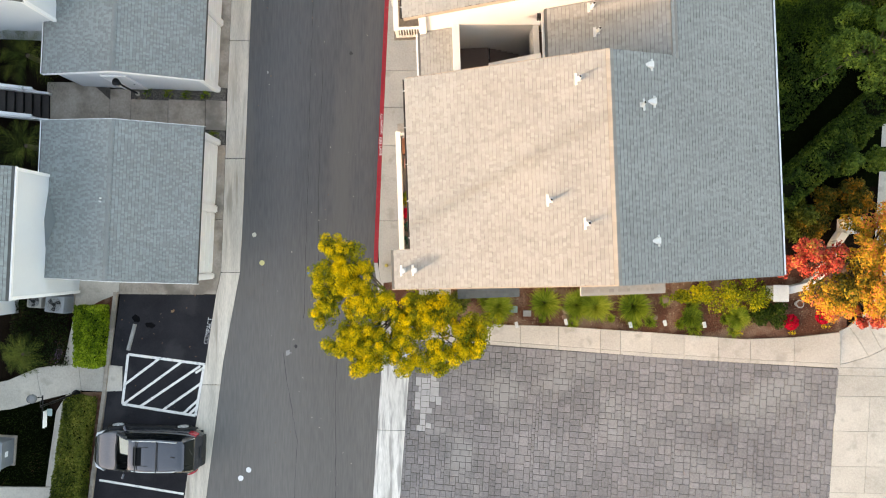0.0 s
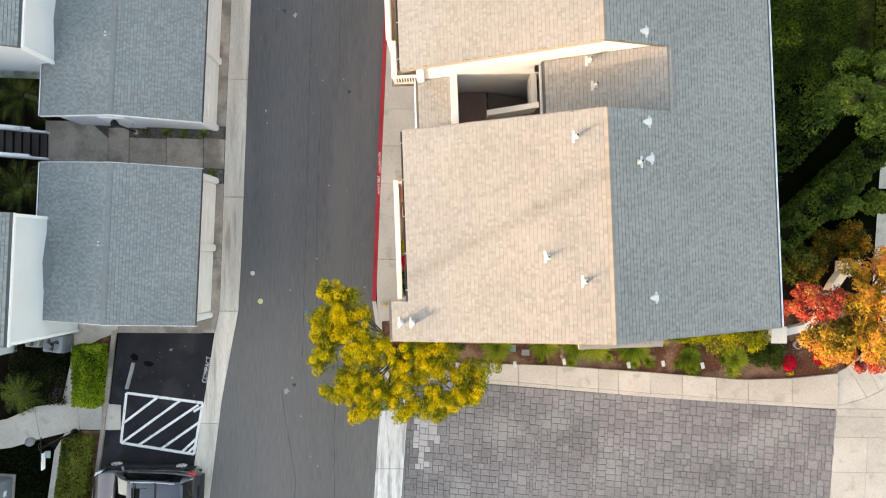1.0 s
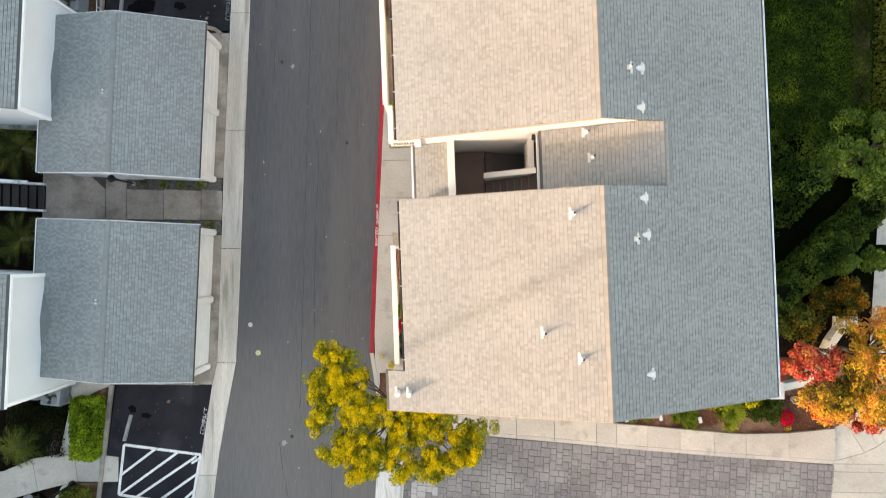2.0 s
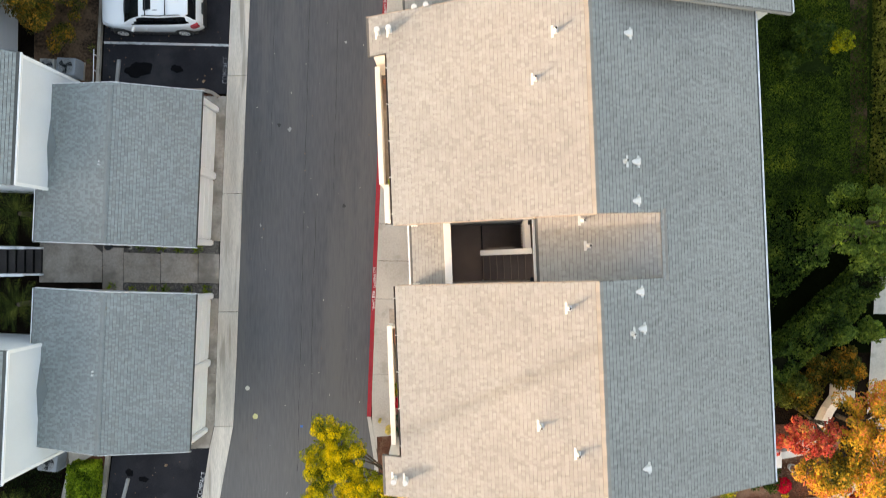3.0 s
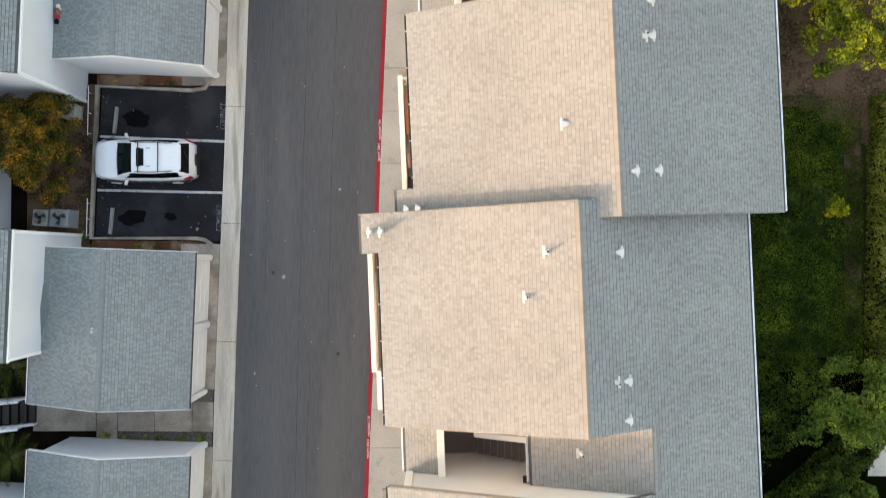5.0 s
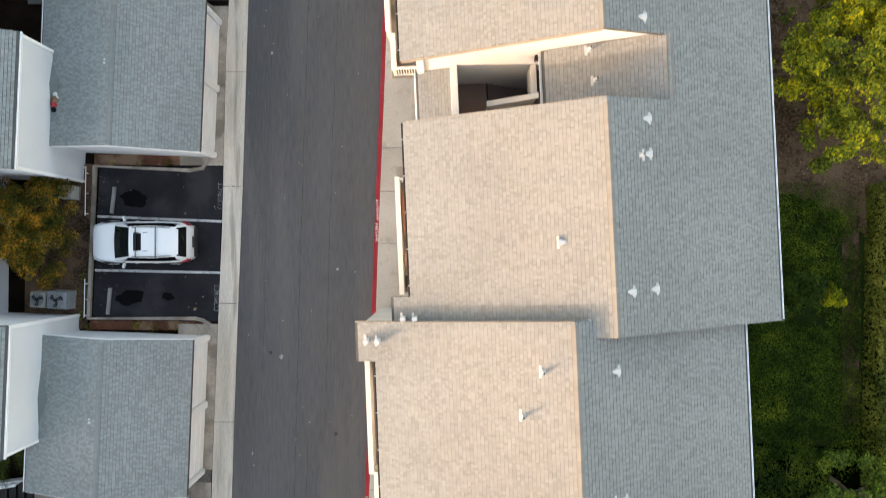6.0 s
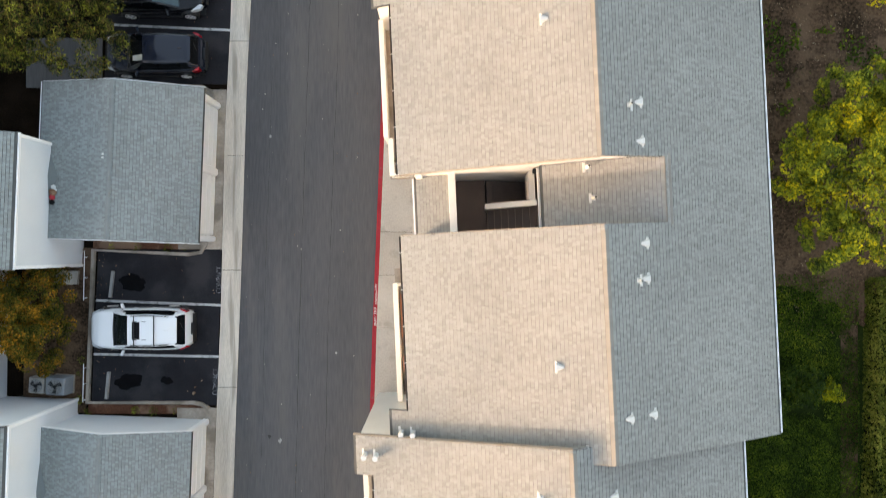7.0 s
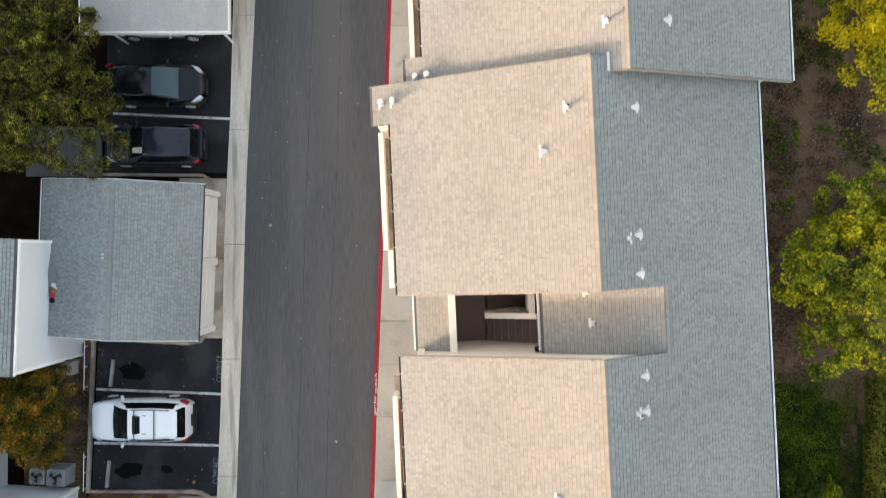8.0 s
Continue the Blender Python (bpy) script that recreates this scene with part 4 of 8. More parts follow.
LEAF_AUTUMN = leaf_surface("autumn_leaf", [(0.0, (0.55, 0.10, 0.06)), (0.22, (0.66, 0.20, 0.055)), (0.44, (0.62, 0.31, 0.026)), (0.62, (0.42, 0.27, 0.020)), (0.82, (0.15, 0.13, 0.020)), (1.0, (0.06, 0.065, 0.015))], patch=0.75, spread=0.62)
LEAF_RED = leaf_surface("red_maple_leaf", [(0.0, (0.07, 0.020, 0.010)), (0.30, (0.42, 0.045, 0.028)), (0.65, (0.62, 0.095, 0.065)), (0.85, (0.55, 0.20, 0.05)), (1.0, (0.40, 0.22, 0.05))], patch=1.4, spread=0.8)
LEAF_OLIVE = leaf_surface("olive_bronze_leaf", [(0.0, (0.012, 0.017, 0.003)), (0.35, (0.062, 0.064, 0.009)), (0.60, (0.155, 0.115, 0.013)), (0.80, (0.35, 0.15, 0.018)), (1.0, (0.58, 0.25, 0.018))], patch=1.6)
LEAF_LIME_TREE = leaf_surface("lime_tree_leaf", [(0.0, (0.030, 0.048, 0.008)), (0.35, (0.15, 0.18, 0.018)), (0.62, (0.28, 0.29, 0.022)), (0.86, (0.58, 0.48, 0.020)), (1.0, (0.84, 0.62, 0.02))], patch=0.7, spread=0.7)
LEAF_LIME = leaf_surface("yellow_green_leaf", [(0.0, (0.025, 0.045, 0.006)), (0.40, (0.20, 0.225, 0.011)), (0.75, (0.46, 0.41, 0.014)), (1.0, (0.74, 0.55, 0.015))])
LEAF_PINE = leaf_surface("feathery_green_leaf", [(0.0, (0.003, 0.005, 0.001)), (0.32, (0.022, 0.028, 0.005)), (0.52, (0.066, 0.090, 0.014)), (0.70, (0.17, 0.095, 0.032)), (0.86, (0.20, 0.21, 0.030)), (1.0, (0.42, 0.42, 0.04))], patch=2.4, spread=0.8)
LEAF_PALM = leaf_surface("palm_frond_leaf", [(0.0, (0.008, 0.018, 0.004)), (0.5, (0.065, 0.092, 0.016)), (1.0, (0.22, 0.23, 0.04))])
LEAF_TUFT = leaf_surface("tuft_grass_leaf", [(0.0, (0.05, 0.09, 0.008)), (0.55, (0.24, 0.31, 0.022)), (1.0, (0.52, 0.50, 0.07))])
LEAF_LAWN = leaf_surface("lawn_blade", [(0.0, (0.009, 0.020, 0.003)), (0.5, (0.055, 0.094, 0.009)), (0.85, (0.125, 0.18, 0.016)), (1.0, (0.26, 0.29, 0.025))])
# leaf colours lowered towards black to deepen the shaded west planting
LEAF_IVY = leaf_surface("shade_dark_ground_leaf", [(0.0, (0.002, 0.004, 0.001)), (0.55, (0.009, 0.019, 0.003)), (0.9, (0.040, 0.064, 0.010)), (1.0, (0.10, 0.045, 0.03))])
PETAL_RED = leaf_surface("red_petal", [(0.0, (0.42, 0.004, 0.018)), (1.0, (0.75, 0.012, 0.045))])
PETAL_YELLOW = leaf_surface("yellow_petal", [(0.0, (0.55, 0.36, 0.01)), (1.0, (0.75, 0.55, 0.02))])
PETAL_PURPLE = leaf_surface("purple_petal", [(0.0, (0.06, 0.03, 0.04)), (0.7, (0.12, 0.07, 0.10)), (1.0, (0.26, 0.18, 0.30))])
LEAF_SUCC = leaf_surface("blue_green_leaf", [(0.0, (0.02, 0.07, 0.04)), (1.0, (0.10, 0.22, 0.14))])
LEAF_BROAD = leaf_surface("broad_green_leaf", [(0.0, (0.020, 0.042, 0.006)), (0.5, (0.075, 0.125, 0.018)), (0.9, (0.19, 0.25, 0.035)), (1.0, (0.30, 0.36, 0.03))])
LITTER = leaf_surface("fallen_leaf", [(0.0, (0.10, 0.060, 0.040)), (0.6, (0.24, 0.15, 0.09)), (1.0, (0.42, 0.34, 0.24))])


def grow_tree(name, label, base, trunk_top, clumps, radii, per, leaf, leaf_size, material, seed, trunk_r=0.13, flat=0.75, slim=0.5, category="tree", limbs=14):
    """Trunk, limbs out to the clumps, and a crown of many small leaves."""
    t = empty(name, label, category)
    bm = bmesh.new()
    b, top = Vector(base), Vector(trunk_top)
    add_tube(bm, b - Vector((0, 0, 0.2)), b.lerp(top, 0.5) + Vector((0.06, -0.04, 0)), trunk_r, trunk_r * 0.8, 9)
    add_tube(bm, b.lerp(top, 0.48) + Vector((0.06, -0.04, 0)), top, trunk_r * 0.8, trunk_r * 0.6, 9)
    trunk = part("trunk", bm, BARK, t, smooth=True)
    rng = random.Random(seed)
    for i in sorted(rng.sample(range(len(clumps)), min(limbs, len(clumps)))):
        c = Vector(clumps[i])
        bm = bmesh.new()
        k = top.lerp(c, 0.5) + Vector((rng.uniform(-0.2, 0.2), rng.uniform(-0.2, 0.2), 0.15))
        add_tube(bm, top, k, trunk_r * 0.45, trunk_r * 0.28, 6)
        add_tube(bm, k, c, trunk_r * 0.28, trunk_r * 0.10, 6)
        part("limb", bm, BARK, trunk, smooth=True)
    pts, face = puff_points(clumps, radii, per, seed, flat)
    r = np.random.default_rng(seed + 1)
    leaf_mesh("crown", pts, leaf * (0.6 + 0.7 * r.random(len(pts))) * leaf_size, material, t, seed + 2, up=0.25, slim=slim, facing=face, jitter=0.85)
    return t


def scatter_clumps(cx, cy, rx, ry, z0, z1, n, r0, r1, seed, dome=True, hole=0.0):
    rng = random.Random(seed)
    cs, rs = [], []
    while len(cs) < n:
        a, q = rng.uniform(0, 2 * math.pi), math.sqrt(rng.random())
        wob = 0.86 + 0.2 * math.sin(3 * a + seed) + 0.1 * math.sin(7 * a + 2 * seed)
        x, y = cx + rx * q * wob * math.cos(a), cy + ry * q * wob * math.sin(a)
        top = z0 + (z1 - z0) * (math.sqrt(max(0.0, 1 - q * q)) if dome else 1)
        cs.append((x, y, rng.uniform(z0 + (top - z0) * 0.35, top)))
        rs.append(rng.uniform(r0, r1))
    return cs, rs


def hedge(name, label, outline, z0, z1, material, seed, leaf=0.085, density=900, rough=0.06):
    """A clipped hedge over a plan outline: dark core and a skin of leaves."""
    h = empty(name, label, "hedge")
    poly = [Vector((x, y)) for x, y in outline]
    cx = sum((p for p in poly), Vector((0, 0))) / len(poly)
    inner = [cx + (p - cx) * 0.90 for p in poly]
    # near-black block paints the shade inside the hedge
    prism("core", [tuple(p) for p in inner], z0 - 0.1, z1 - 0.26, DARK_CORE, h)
    rng = random.Random(seed)
    pts = []
    x0, x1 = min(p.x for p in poly), max(p.x for p in poly)
    y0, y1 = min(p.y for p in poly), max(p.y for p in poly)

    def inside(x, y):
        c = False
        for i in range(len(poly)):
            a, b = poly[i], poly[i - 1]
            if (a.y > y) != (b.y > y) and x < (b.x - a.x) * (y - a.y) / (b.y - a.y) + a.x:
                c = not c
        return c

    for _ in range(int((x1 - x0) * (y1 - y0) * density)):
        x, y = rng.uniform(x0, x1), rng.uniform(y0, y1)
        if inside(x, y):
            n = noise.noise((x * 1.6, y * 1.6, seed)) * rough * 2
            pts.append((x, y, z1 + n + rng.uniform(-0.14, 0.03)))
    for i in range(len(poly)):
        a, b = poly[i], poly[i - 1]
        for _ in range(int((a - b).length * (z1 - z0) * density * 0.6)):
            p = a.lerp(b, rng.random())
            o = (p - cx).normalized() * (rng.uniform(-0.10, 0.05) + rough * noise.noise((p.x * 1.1, p.y * 1.1, seed + 4.3)))
            pts.append((p.x + o.x, p.y + o.y, rng.uniform(z0, z1)))
    r = np.random.default_rng(seed)
    leaf_mesh("foliage", pts, leaf * (0.7 + 0.7 * r.random(len(pts))), material, h, seed, up=0.5, slim=0.6)
    return h


# colour of the painted inner shade, not of any twig
DARK_CORE = surface("hedge_inner_shade", (0.003, 0.004, 0.002), (0.012, 0.012, 0.005), 0.95, 2, 20, spec=0.01)


def tuft(x, y, z, r, n, material, seed, label="arching green grass tuft in the garden bed", name="grass_tuft", height=1.0, width=0.016):
    rng = np.random.default_rng(seed)
    a, q = rng.random(n) * 6.283, rng.random(n) ** 0.5 * r * 0.55
    pts = np.stack([x + np.cos(a) * q, y + np.sin(a) * q, np.full(n, z - 0.02)], 1)
    ob = blade_mesh(name, pts, r * height * (0.34 + 0.50 * rng.random(n)), material, None, seed, width, lean=0.95)
    return tagged(ob, label, "plant", "garden plants")


def shrub(x, y, z, r, h, material, seed, label, name="shrub", leaf=0.10, n=26, per=60, category="shrub"):
    cs, rs = scatter_clumps(x, y, r * 0.8, r * 0.8, z + 0.1, z + h, n, r * 0.22, r * 0.36, seed)
    s = empty(name, label, category, "garden plants")
    bm = bmesh.new()
    for i in range(5):
        c = Vector(cs[i])
        add_tube(bm, (x, y, z - 0.1), c, 0.022, 0.008, 5)
    part("stems", bm, BARK, s)
    pts = clump_points(cs, rs, per, seed)
    rr = np.random.default_rng(seed)
    leaf_mesh("foliage", pts, leaf * (0.7 + 0.6 * rr.random(len(pts))), material, s, seed)
    return s


def palm(x, y, z, r, n, seed, label, trunk=0.6):
    """Fronds of thin leaflets on a short trunk."""
    p = empty("palm", label, "palm", "palms")
    bm = bmesh.new()
    add_tube(bm, (x, y, z - 0.1), (x, y, z + trunk), 0.14, 0.10, 9)
    part("trunk", bm, BARK, p)
    rng = random.Random(seed)
    for k in range(n):
        a = 6.283 * k / n + rng.uniform(-0.15, 0.15)
        tilt = rng.uniform(0.45, 1.0)
        L = r * rng.uniform(0.8, 1.05)
        verts, faces = [], []
        side = Vector((-math.sin(a), math.cos(a), 0))
        for j in range(19):
            s = (j + 1.5) / 20
            c = Vector((x + math.cos(a) * L * s, y + math.sin(a) * L * s, z + trunk + L * (tilt * s - 0.75 * s * s)))
            fwd = Vector((math.cos(a), math.sin(a), tilt - 1.2 * s))
            w = L * 0.24 * math.sin(math.pi * min(1, 0.18 + 0.8 * s)) + 0.04
            for sg in (-1, 1):
                i = len(verts)
                tip = c + side * sg * w * 0.85 + fwd * w * 1.35 + Vector((0, 0, -w * 0.25))
                verts += [c - fwd * 0.015, c + fwd * 0.015, tip]
                faces.append((i, i + 1, i + 2))
        mesh_object("frond", verts, faces, LEAF_PALM, p)
    return p


# ---------------------------------------------------------------- west side: walks and beds
walk_w = tagged(new("pavement_walk"), "old stained concrete walk between the garages", "pavement", kind="structure")
for a, b in ((-18.2, -15.30), (-15.29, -14.33), (-14.32, -12.62), (-12.61, -10.90), (-10.89, -9.93)):
    add = [(a, 5.62), (b - 0.015, 5.60), (b - 0.015, 6.95), (a, 7.00)]
    if a < -18:
        add = [(a, 5.60), (b - 0.015, 5.62), (b - 0.015, 6.97), (-16.2, 7.75), (a, 7.75)]
    elif a < -15:
        add = [(a, 5.0), (b - 0.015, 5.0), (b - 0.015, 7.45), (a, 7.45)]
    prism("slab", add, -0.2, 0.03, CONCRETE_OLD, walk_w)

south_walk = tagged(new("pavement_curve"), "pale concrete walk curving past the hedges", "pavement", kind="structure")
for poly in ([(-14.55, -5.30), (-14.54, -6.42), (-15.36, -6.45), (-15.38, -5.22)],
             [(-15.40, -5.22), (-15.375, -6.45), (-16.35, -6.43), (-16.40, -6.40), (-16.55, -5.25)],
             [(-16.57, -5.25), (-16.42, -6.42), (-18.2, -6.88), (-18.5, -5.42), (-17.3, -5.22)],
             [(-18.52, -5.43), (-18.22, -6.89), (-19.6, -7.3), (-21.5, -7.5), (-21.5, -6.3), (-19.8, -6.0)],
             [(-16.72, -2.60), (-16.15, -2.6), (-16.30, -5.2), (-17.25, -5.2)],
             [(-17.0, -1.3), (-14.74, -1.3), (-14.74, -1.95), (-15.6, -2.3), (-16.1, -2.58), (-16.72, -2.58)],
             [(-16.45, -6.45), (-17.1, -6.62), (-17.55, -7.40), (-17.98, -10.82), (-17.3, -10.80), (-16.75, -7.0)],
             [(-22, -10.85), (-17.3, -10.85), (-17.4, -14), (-22, -14)]):
    prism("slab", poly[::-1], -0.2, 0.03, CONCRETE, south_walk)

for poly in ([(-15.05, 6.98), (-9.95, 6.96), (-9.95, 7.56), (-15.05, 7.56)], [(-15.05, 4.95), (-9.98, 4.93), (-9.98, 5.58), (-15.05, 5.60)]):
    tagged(prism("ground_gravel_bed", poly, -0.2, 0.015, GRAVEL), "dark gravel strip beside the concrete walk", "gravel", kind="structure")
rng = random.Random(5)
pv, pf = [], []
for _ in range(2600):
    x, s = rng.uniform(-14.3, -10.0), rng.uniform(0.018, 0.05)
    y = rng.uniform(7.0, 7.54) if rng.random() < 0.5 else rng.uniform(4.97, 5.56)
    n = len(pv)
    for k in range(5):
        a = 6.283 * k / 5 + rng.uniform(-0.3, 0.3)
        pv.append((x + s * math.cos(a), y + s * math.sin(a), 0.012))
    pv.append((x, y, 0.015 + s * 0.7))
    pf += [(n + k, n + (k + 1) % 5, n + 5) for k in range(5)]
tagged(mesh_object("gravel", pv, pf, PEBBLE), "loose brown and grey pebbles in the gravel strips", "gravel", kind="stuff")
for i, (x, y) in enumerate([(-14.85, 5.40), (-13.9, 5.26), (-13.0, 5.30), (-12.35, 5.32), (-11.35, 5.26), (-10.45, 5.35), (-13.55, 7.30), (-12.6, 7.30), (-11.75, 7.22), (-10.9, 7.18)]):
    tuft(x, y, 0.02, 0.26, 70, LEAF_TUFT if i % 3 else LEAF_HEDGE, 300 + i, "low green plant in the gravel strip", "strip_plant", 0.9)


# ---------------------------------------------------------------- parking bays
def bay_sheet(name, poly, label):
    return tagged(prism(name, poly[::-1] if sum((b[0] - a[0]) * (b[1] + a[1]) for a, b in zip(poly, poly[1:] + poly[:1])) > 0 else poly, -0.2, 0.012, ASPHALT_NEW), label, "parking bay", kind="structure")


bay_sheet("road_bay_south", [(-14.70, -1.99), (-10.27, -1.99), (-11.07, -7.63), (-11.54, -10.73), (-12.4, -18), (-16.6, -18), (-15.70, -10.5)], "black sealed asphalt parking bay with white lines")
bay_sheet("road_bay_middle", [(-15.45, 14.50), (-9.70, 14.37), (-9.52, 21.56), (-15.20, 21.56)], "black sealed asphalt parking bay with leaf litter")
bay_sheet("road_bay_north", [(-14.98, 29.25), (-9.26, 29.20), (-8.9, 40), (-14.8, 40)], "black sealed asphalt parking bay")


def kerb_run(name, pts, w, z, label):
    """A narrow raised kerb along a line."""
    bm = bmesh.new()
    rows = []
    for i, p in enumerate(pts):
        a, b = Vector(pts[max(0, i - 1)]), Vector(pts[min(len(pts) - 1, i + 1)])
        d = (b - a).normalized()
        s = Vector((-d.y, d.x)) * w / 2
        p = Vector(p)
        rows.append([bm.verts.new((*q, h)) for q, h in ((p - s, -0.1), (p + s, -0.1), (p + s * 0.9, z), (p - s * 0.9, z))])
    for p, q in zip(rows, rows[1:]):
        for i in range(4):
            bm.faces.new((p[i], p[(i + 1) % 4], q[(i + 1) % 4], q[i]))
    bm.faces.new(rows[0])
    bm.faces.new(rows[-1][::-1])
    return tagged(part(name, bm, CONCRETE_OLD), label, "kerb", kind="structure")


kerb_run("kerb_bay_south", [(-14.88, -1.9), (-15.35, -6.6), (-15.82, -10.6), (-16.7, -18)], 0.17, 0.13, "narrow concrete kerb at the head of the bays")
kerb_run("kerb_bay_south_end", [(-14.8, -1.93), (-10.9, -1.93)], 0.10, 0.06, "thin concrete kerb at the garage side")
kerb_run("kerb_bay_middle", [(-10.05, 14.20), (-10.35, 14.42), (-10.75, 14.50), (-15.62, 14.48), (-15.40, 21.50), (-11.0, 21.32), (-10.45, 21.42), (-10.18, 21.85)], 0.17, 0.13, "concrete kerb round the parking bay")
kerb_run("kerb_bay_north", [(-15.0, 29.10), (-10.4, 29.08), (-10.0, 28.85), (-9.85, 28.4)], 0.14, 0.13, "concrete kerb curving at the parking bay")


def stripe(name, pts, w, material, z=0.016, label="white painted parking line", parent=None):
    p, q = Vector(pts[0]), Vector(pts[1])
    d = (q - p).normalized()
    s = Vector((-d.y, d.x)) * w / 2
    poly = [p - s, q - s, q + s, p + s]
    ob = prism(name, [tuple(v) for v in poly], z - 0.004, z + 0.001, material, parent)
    return ob if parent else tagged(ob, label, "road marking", "road markings")


hatch = empty("hatched_marking", "white painted hatched no-parking box on asphalt", "road marking")
A, B, C, D = (-14.30, -4.74), (-10.79, -5.17), (-11.17, -7.52), (-14.52, -7.02)
for i, (p, q) in enumerate(((A, B), (B, C), (C, D), (D, A))):
    stripe("border_line", (p, q), 0.12, WHITE_PAINT, 0.016 + 0.0012 * (i % 2), parent=hatch)
for p, q in (((-14.41, -6.11), (-12.87, -4.93)), ((-14.45, -7.00), (-11.85, -5.08)), ((-13.70, -7.12), (-10.98, -5.25)), ((-12.63, -7.25), (-10.90, -6.02)), ((-11.50, -7.50), (-11.06, -7.08)), ((-11.72, -7.42), (-11.08, -6.82)), ((-11.20, -5.57), (-10.84, -5.34))):
    stripe("hatch_line", (p, q), 0.11, WHITE_PAINT, 0.0185, parent=hatch)
stripe("parking_line", ((-15.53, -10.50), (-11.66, -11.10)), 0.10, WHITE_PAINT)
stripe("parking_line", ((-15.30, 19.18), (-9.52, 18.98)), 0.11, WORN_PAINT)
stripe("parking_line", ((-15.38, 16.70), (-9.58, 16.61)), 0.11, WORN_PAINT)
stripe("parking_line", ((-14.6, 31.93), (-9.12, 31.70)), 0.11, WORN_PAINT)


def lettering(text, x, y, z, turn, height, width, material, label):
    cu = bpy.data.curves.new("lettering", "FONT")
    cu.body, cu.size, cu.extrude = text, 1.0, 0.001
    cu.align_x, cu.align_y = "CENTER", "CENTER"
    ob = new("lettering", cu)
    bpy.context.view_layer.update()
    d = ob.dimensions
    me = bpy.data.meshes.new_from_object(ob)
    bpy.data.objects.remove(ob)
    me.materials.clear()
    me.materials.append(material)
    o = new("painted_lettering", me)
    o.matrix_world = Matrix.Translation((x, y, z)) @ Matrix.Rotation(radians(turn), 4, "Z") @ Matrix.Diagonal((width / d.x, height / d.y, 1, 1))
    return tagged(o, label, "road marking", "road markings")


lettering("COMPACT", -10.63, -3.64, 0.016, 80.0, 0.215, 1.22, WORN_PAINT, "white painted word COMPACT on the asphalt")
lettering("COMPACT", -9.60, 20.15, 0.016, 89, 0.26, 1.22, OLD_PAINT, "faded painted word COMPACT on the asphalt")
lettering("COMPACT", -9.74, 15.45, 0.016, 89, 0.26, 1.22, OLD_PAINT, "faded painted word COMPACT on the asphalt")
for y0 in (5.45, 19.05):
    for txt, dy, w in (("NO PARKING", 0.48, 0.92), ("FIRE LANE", -0.55, 0.84)):
        y = y0 + dy
        lettering(txt, along(ROAD_E, y) + 0.10, y, 0.153, -88, 0.11, w, WHITE_PAINT, "white stencilled fire lane words on the red kerb")


def wheel_stop(x, y, turn, length=1.22):
    w = empty("wheel_stop", "grey concrete wheel stop bar on the asphalt", "wheel stop", "wheel stops", pose(x, y, 0.012, 0, 0, turn))
    h = length / 2
    profile("bar", [(-0.075, 0), (0.075, 0), (0.055, 0.115), (-0.055, 0.115)], -h, h, STOP_GREY, w)
    for k in (-h * 0.7, h * 0.7):
        tube("pin", (0, k, 0.112), (0, k, 0.122), 0.018, GREY_METAL, w)


wheel_stop(-14.13, -3.95, -14)
wheel_stop(-14.55, 19.93, -6)
wheel_stop(-14.70, 15.28, -5)

# oil and water marks where cars stand
OIL = surface("oil_stain", (0.003, 0.003, 0.0035), (0.007, 0.0065, 0.0075), 0.8, 2.0, 20.0, 0.1, spec=0.05)
for i, (cx, cy, rx, ry) in enumerate(((-13.95, -3.1, 0.20, 0.20), (-13.3, -3.4, 0.24, 0.16), (-13.6, 20.0, 0.75, 0.42), (-13.75, 15.45, 0.70, 0.42), (-12.0, 15.5, 0.30, 0.22))):
    r2 = random.Random(40 + i)
    h2 = [r2.uniform(0, 6.28) for _ in range(3)]
    wob = lambda a: 0.86 + 0.12 * math.sin(2 * a + h2[0]) + 0.08 * math.sin(5 * a + h2[1]) + 0.04 * math.sin(11 * a + h2[2])
    poly = [(cx + rx * wob(a) * math.cos(a), cy + ry * wob(a) * math.sin(a)) for a in [6.283 * k / 48 for k in range(48)]]
    tagged(prism("oil_stain", poly, 0.0122, 0.0145, OIL), "dark oil stain on the parking bay asphalt", "stain", "oil stains")

# fallen leaves
rng = random.Random(8)
pts = []
for _ in range(190):
    z = 0.02
    k = rng.random()
    if k < 0.45:
        x, y = rng.uniform(-15.3, -9.7) if rng.random() < 0.4 else -15.3 + abs(rng.gauss(0, 0.5)), rng.uniform(14.6, 21.3)
    elif k < 0.6:
        x, y = rng.uniform(-15.0, -11), rng.uniform(-9.5, -2)
        z = 0.022
    elif k < 0.75:
        x, y, z = rng.uniform(-8.6, -3), rng.uniform(-10, 36), 0.008
    else:
        x, y = rng.uniform(-14.5, -9.5), rng.uniform(29.4, 35)
    pts.append((x, y, z))
ob = leaf_mesh("fallen_leaves", pts, [rng.uniform(0.03, 0.09) for _ in pts], LITTER, None, 9, up=3.0, slim=0.7)
tagged(ob, "scattered dry fallen leaves on the asphalt", "leaf litter", kind="stuff")
for i, (x, y, z) in enumerate(((-12.28, -2.75, 0.02), (-10.75, 14.92, 0.02))):
    tagged(leaf_mesh("dry_leaf", [(x, y, z + 0.02), (x + 0.05, y + 0.03, z + 0.02)], [0.17, 0.13], LITTER, None, 30 + i, up=2.0, slim=0.9), "large dry brown leaf lying on asphalt", "leaf", "dry leaves")

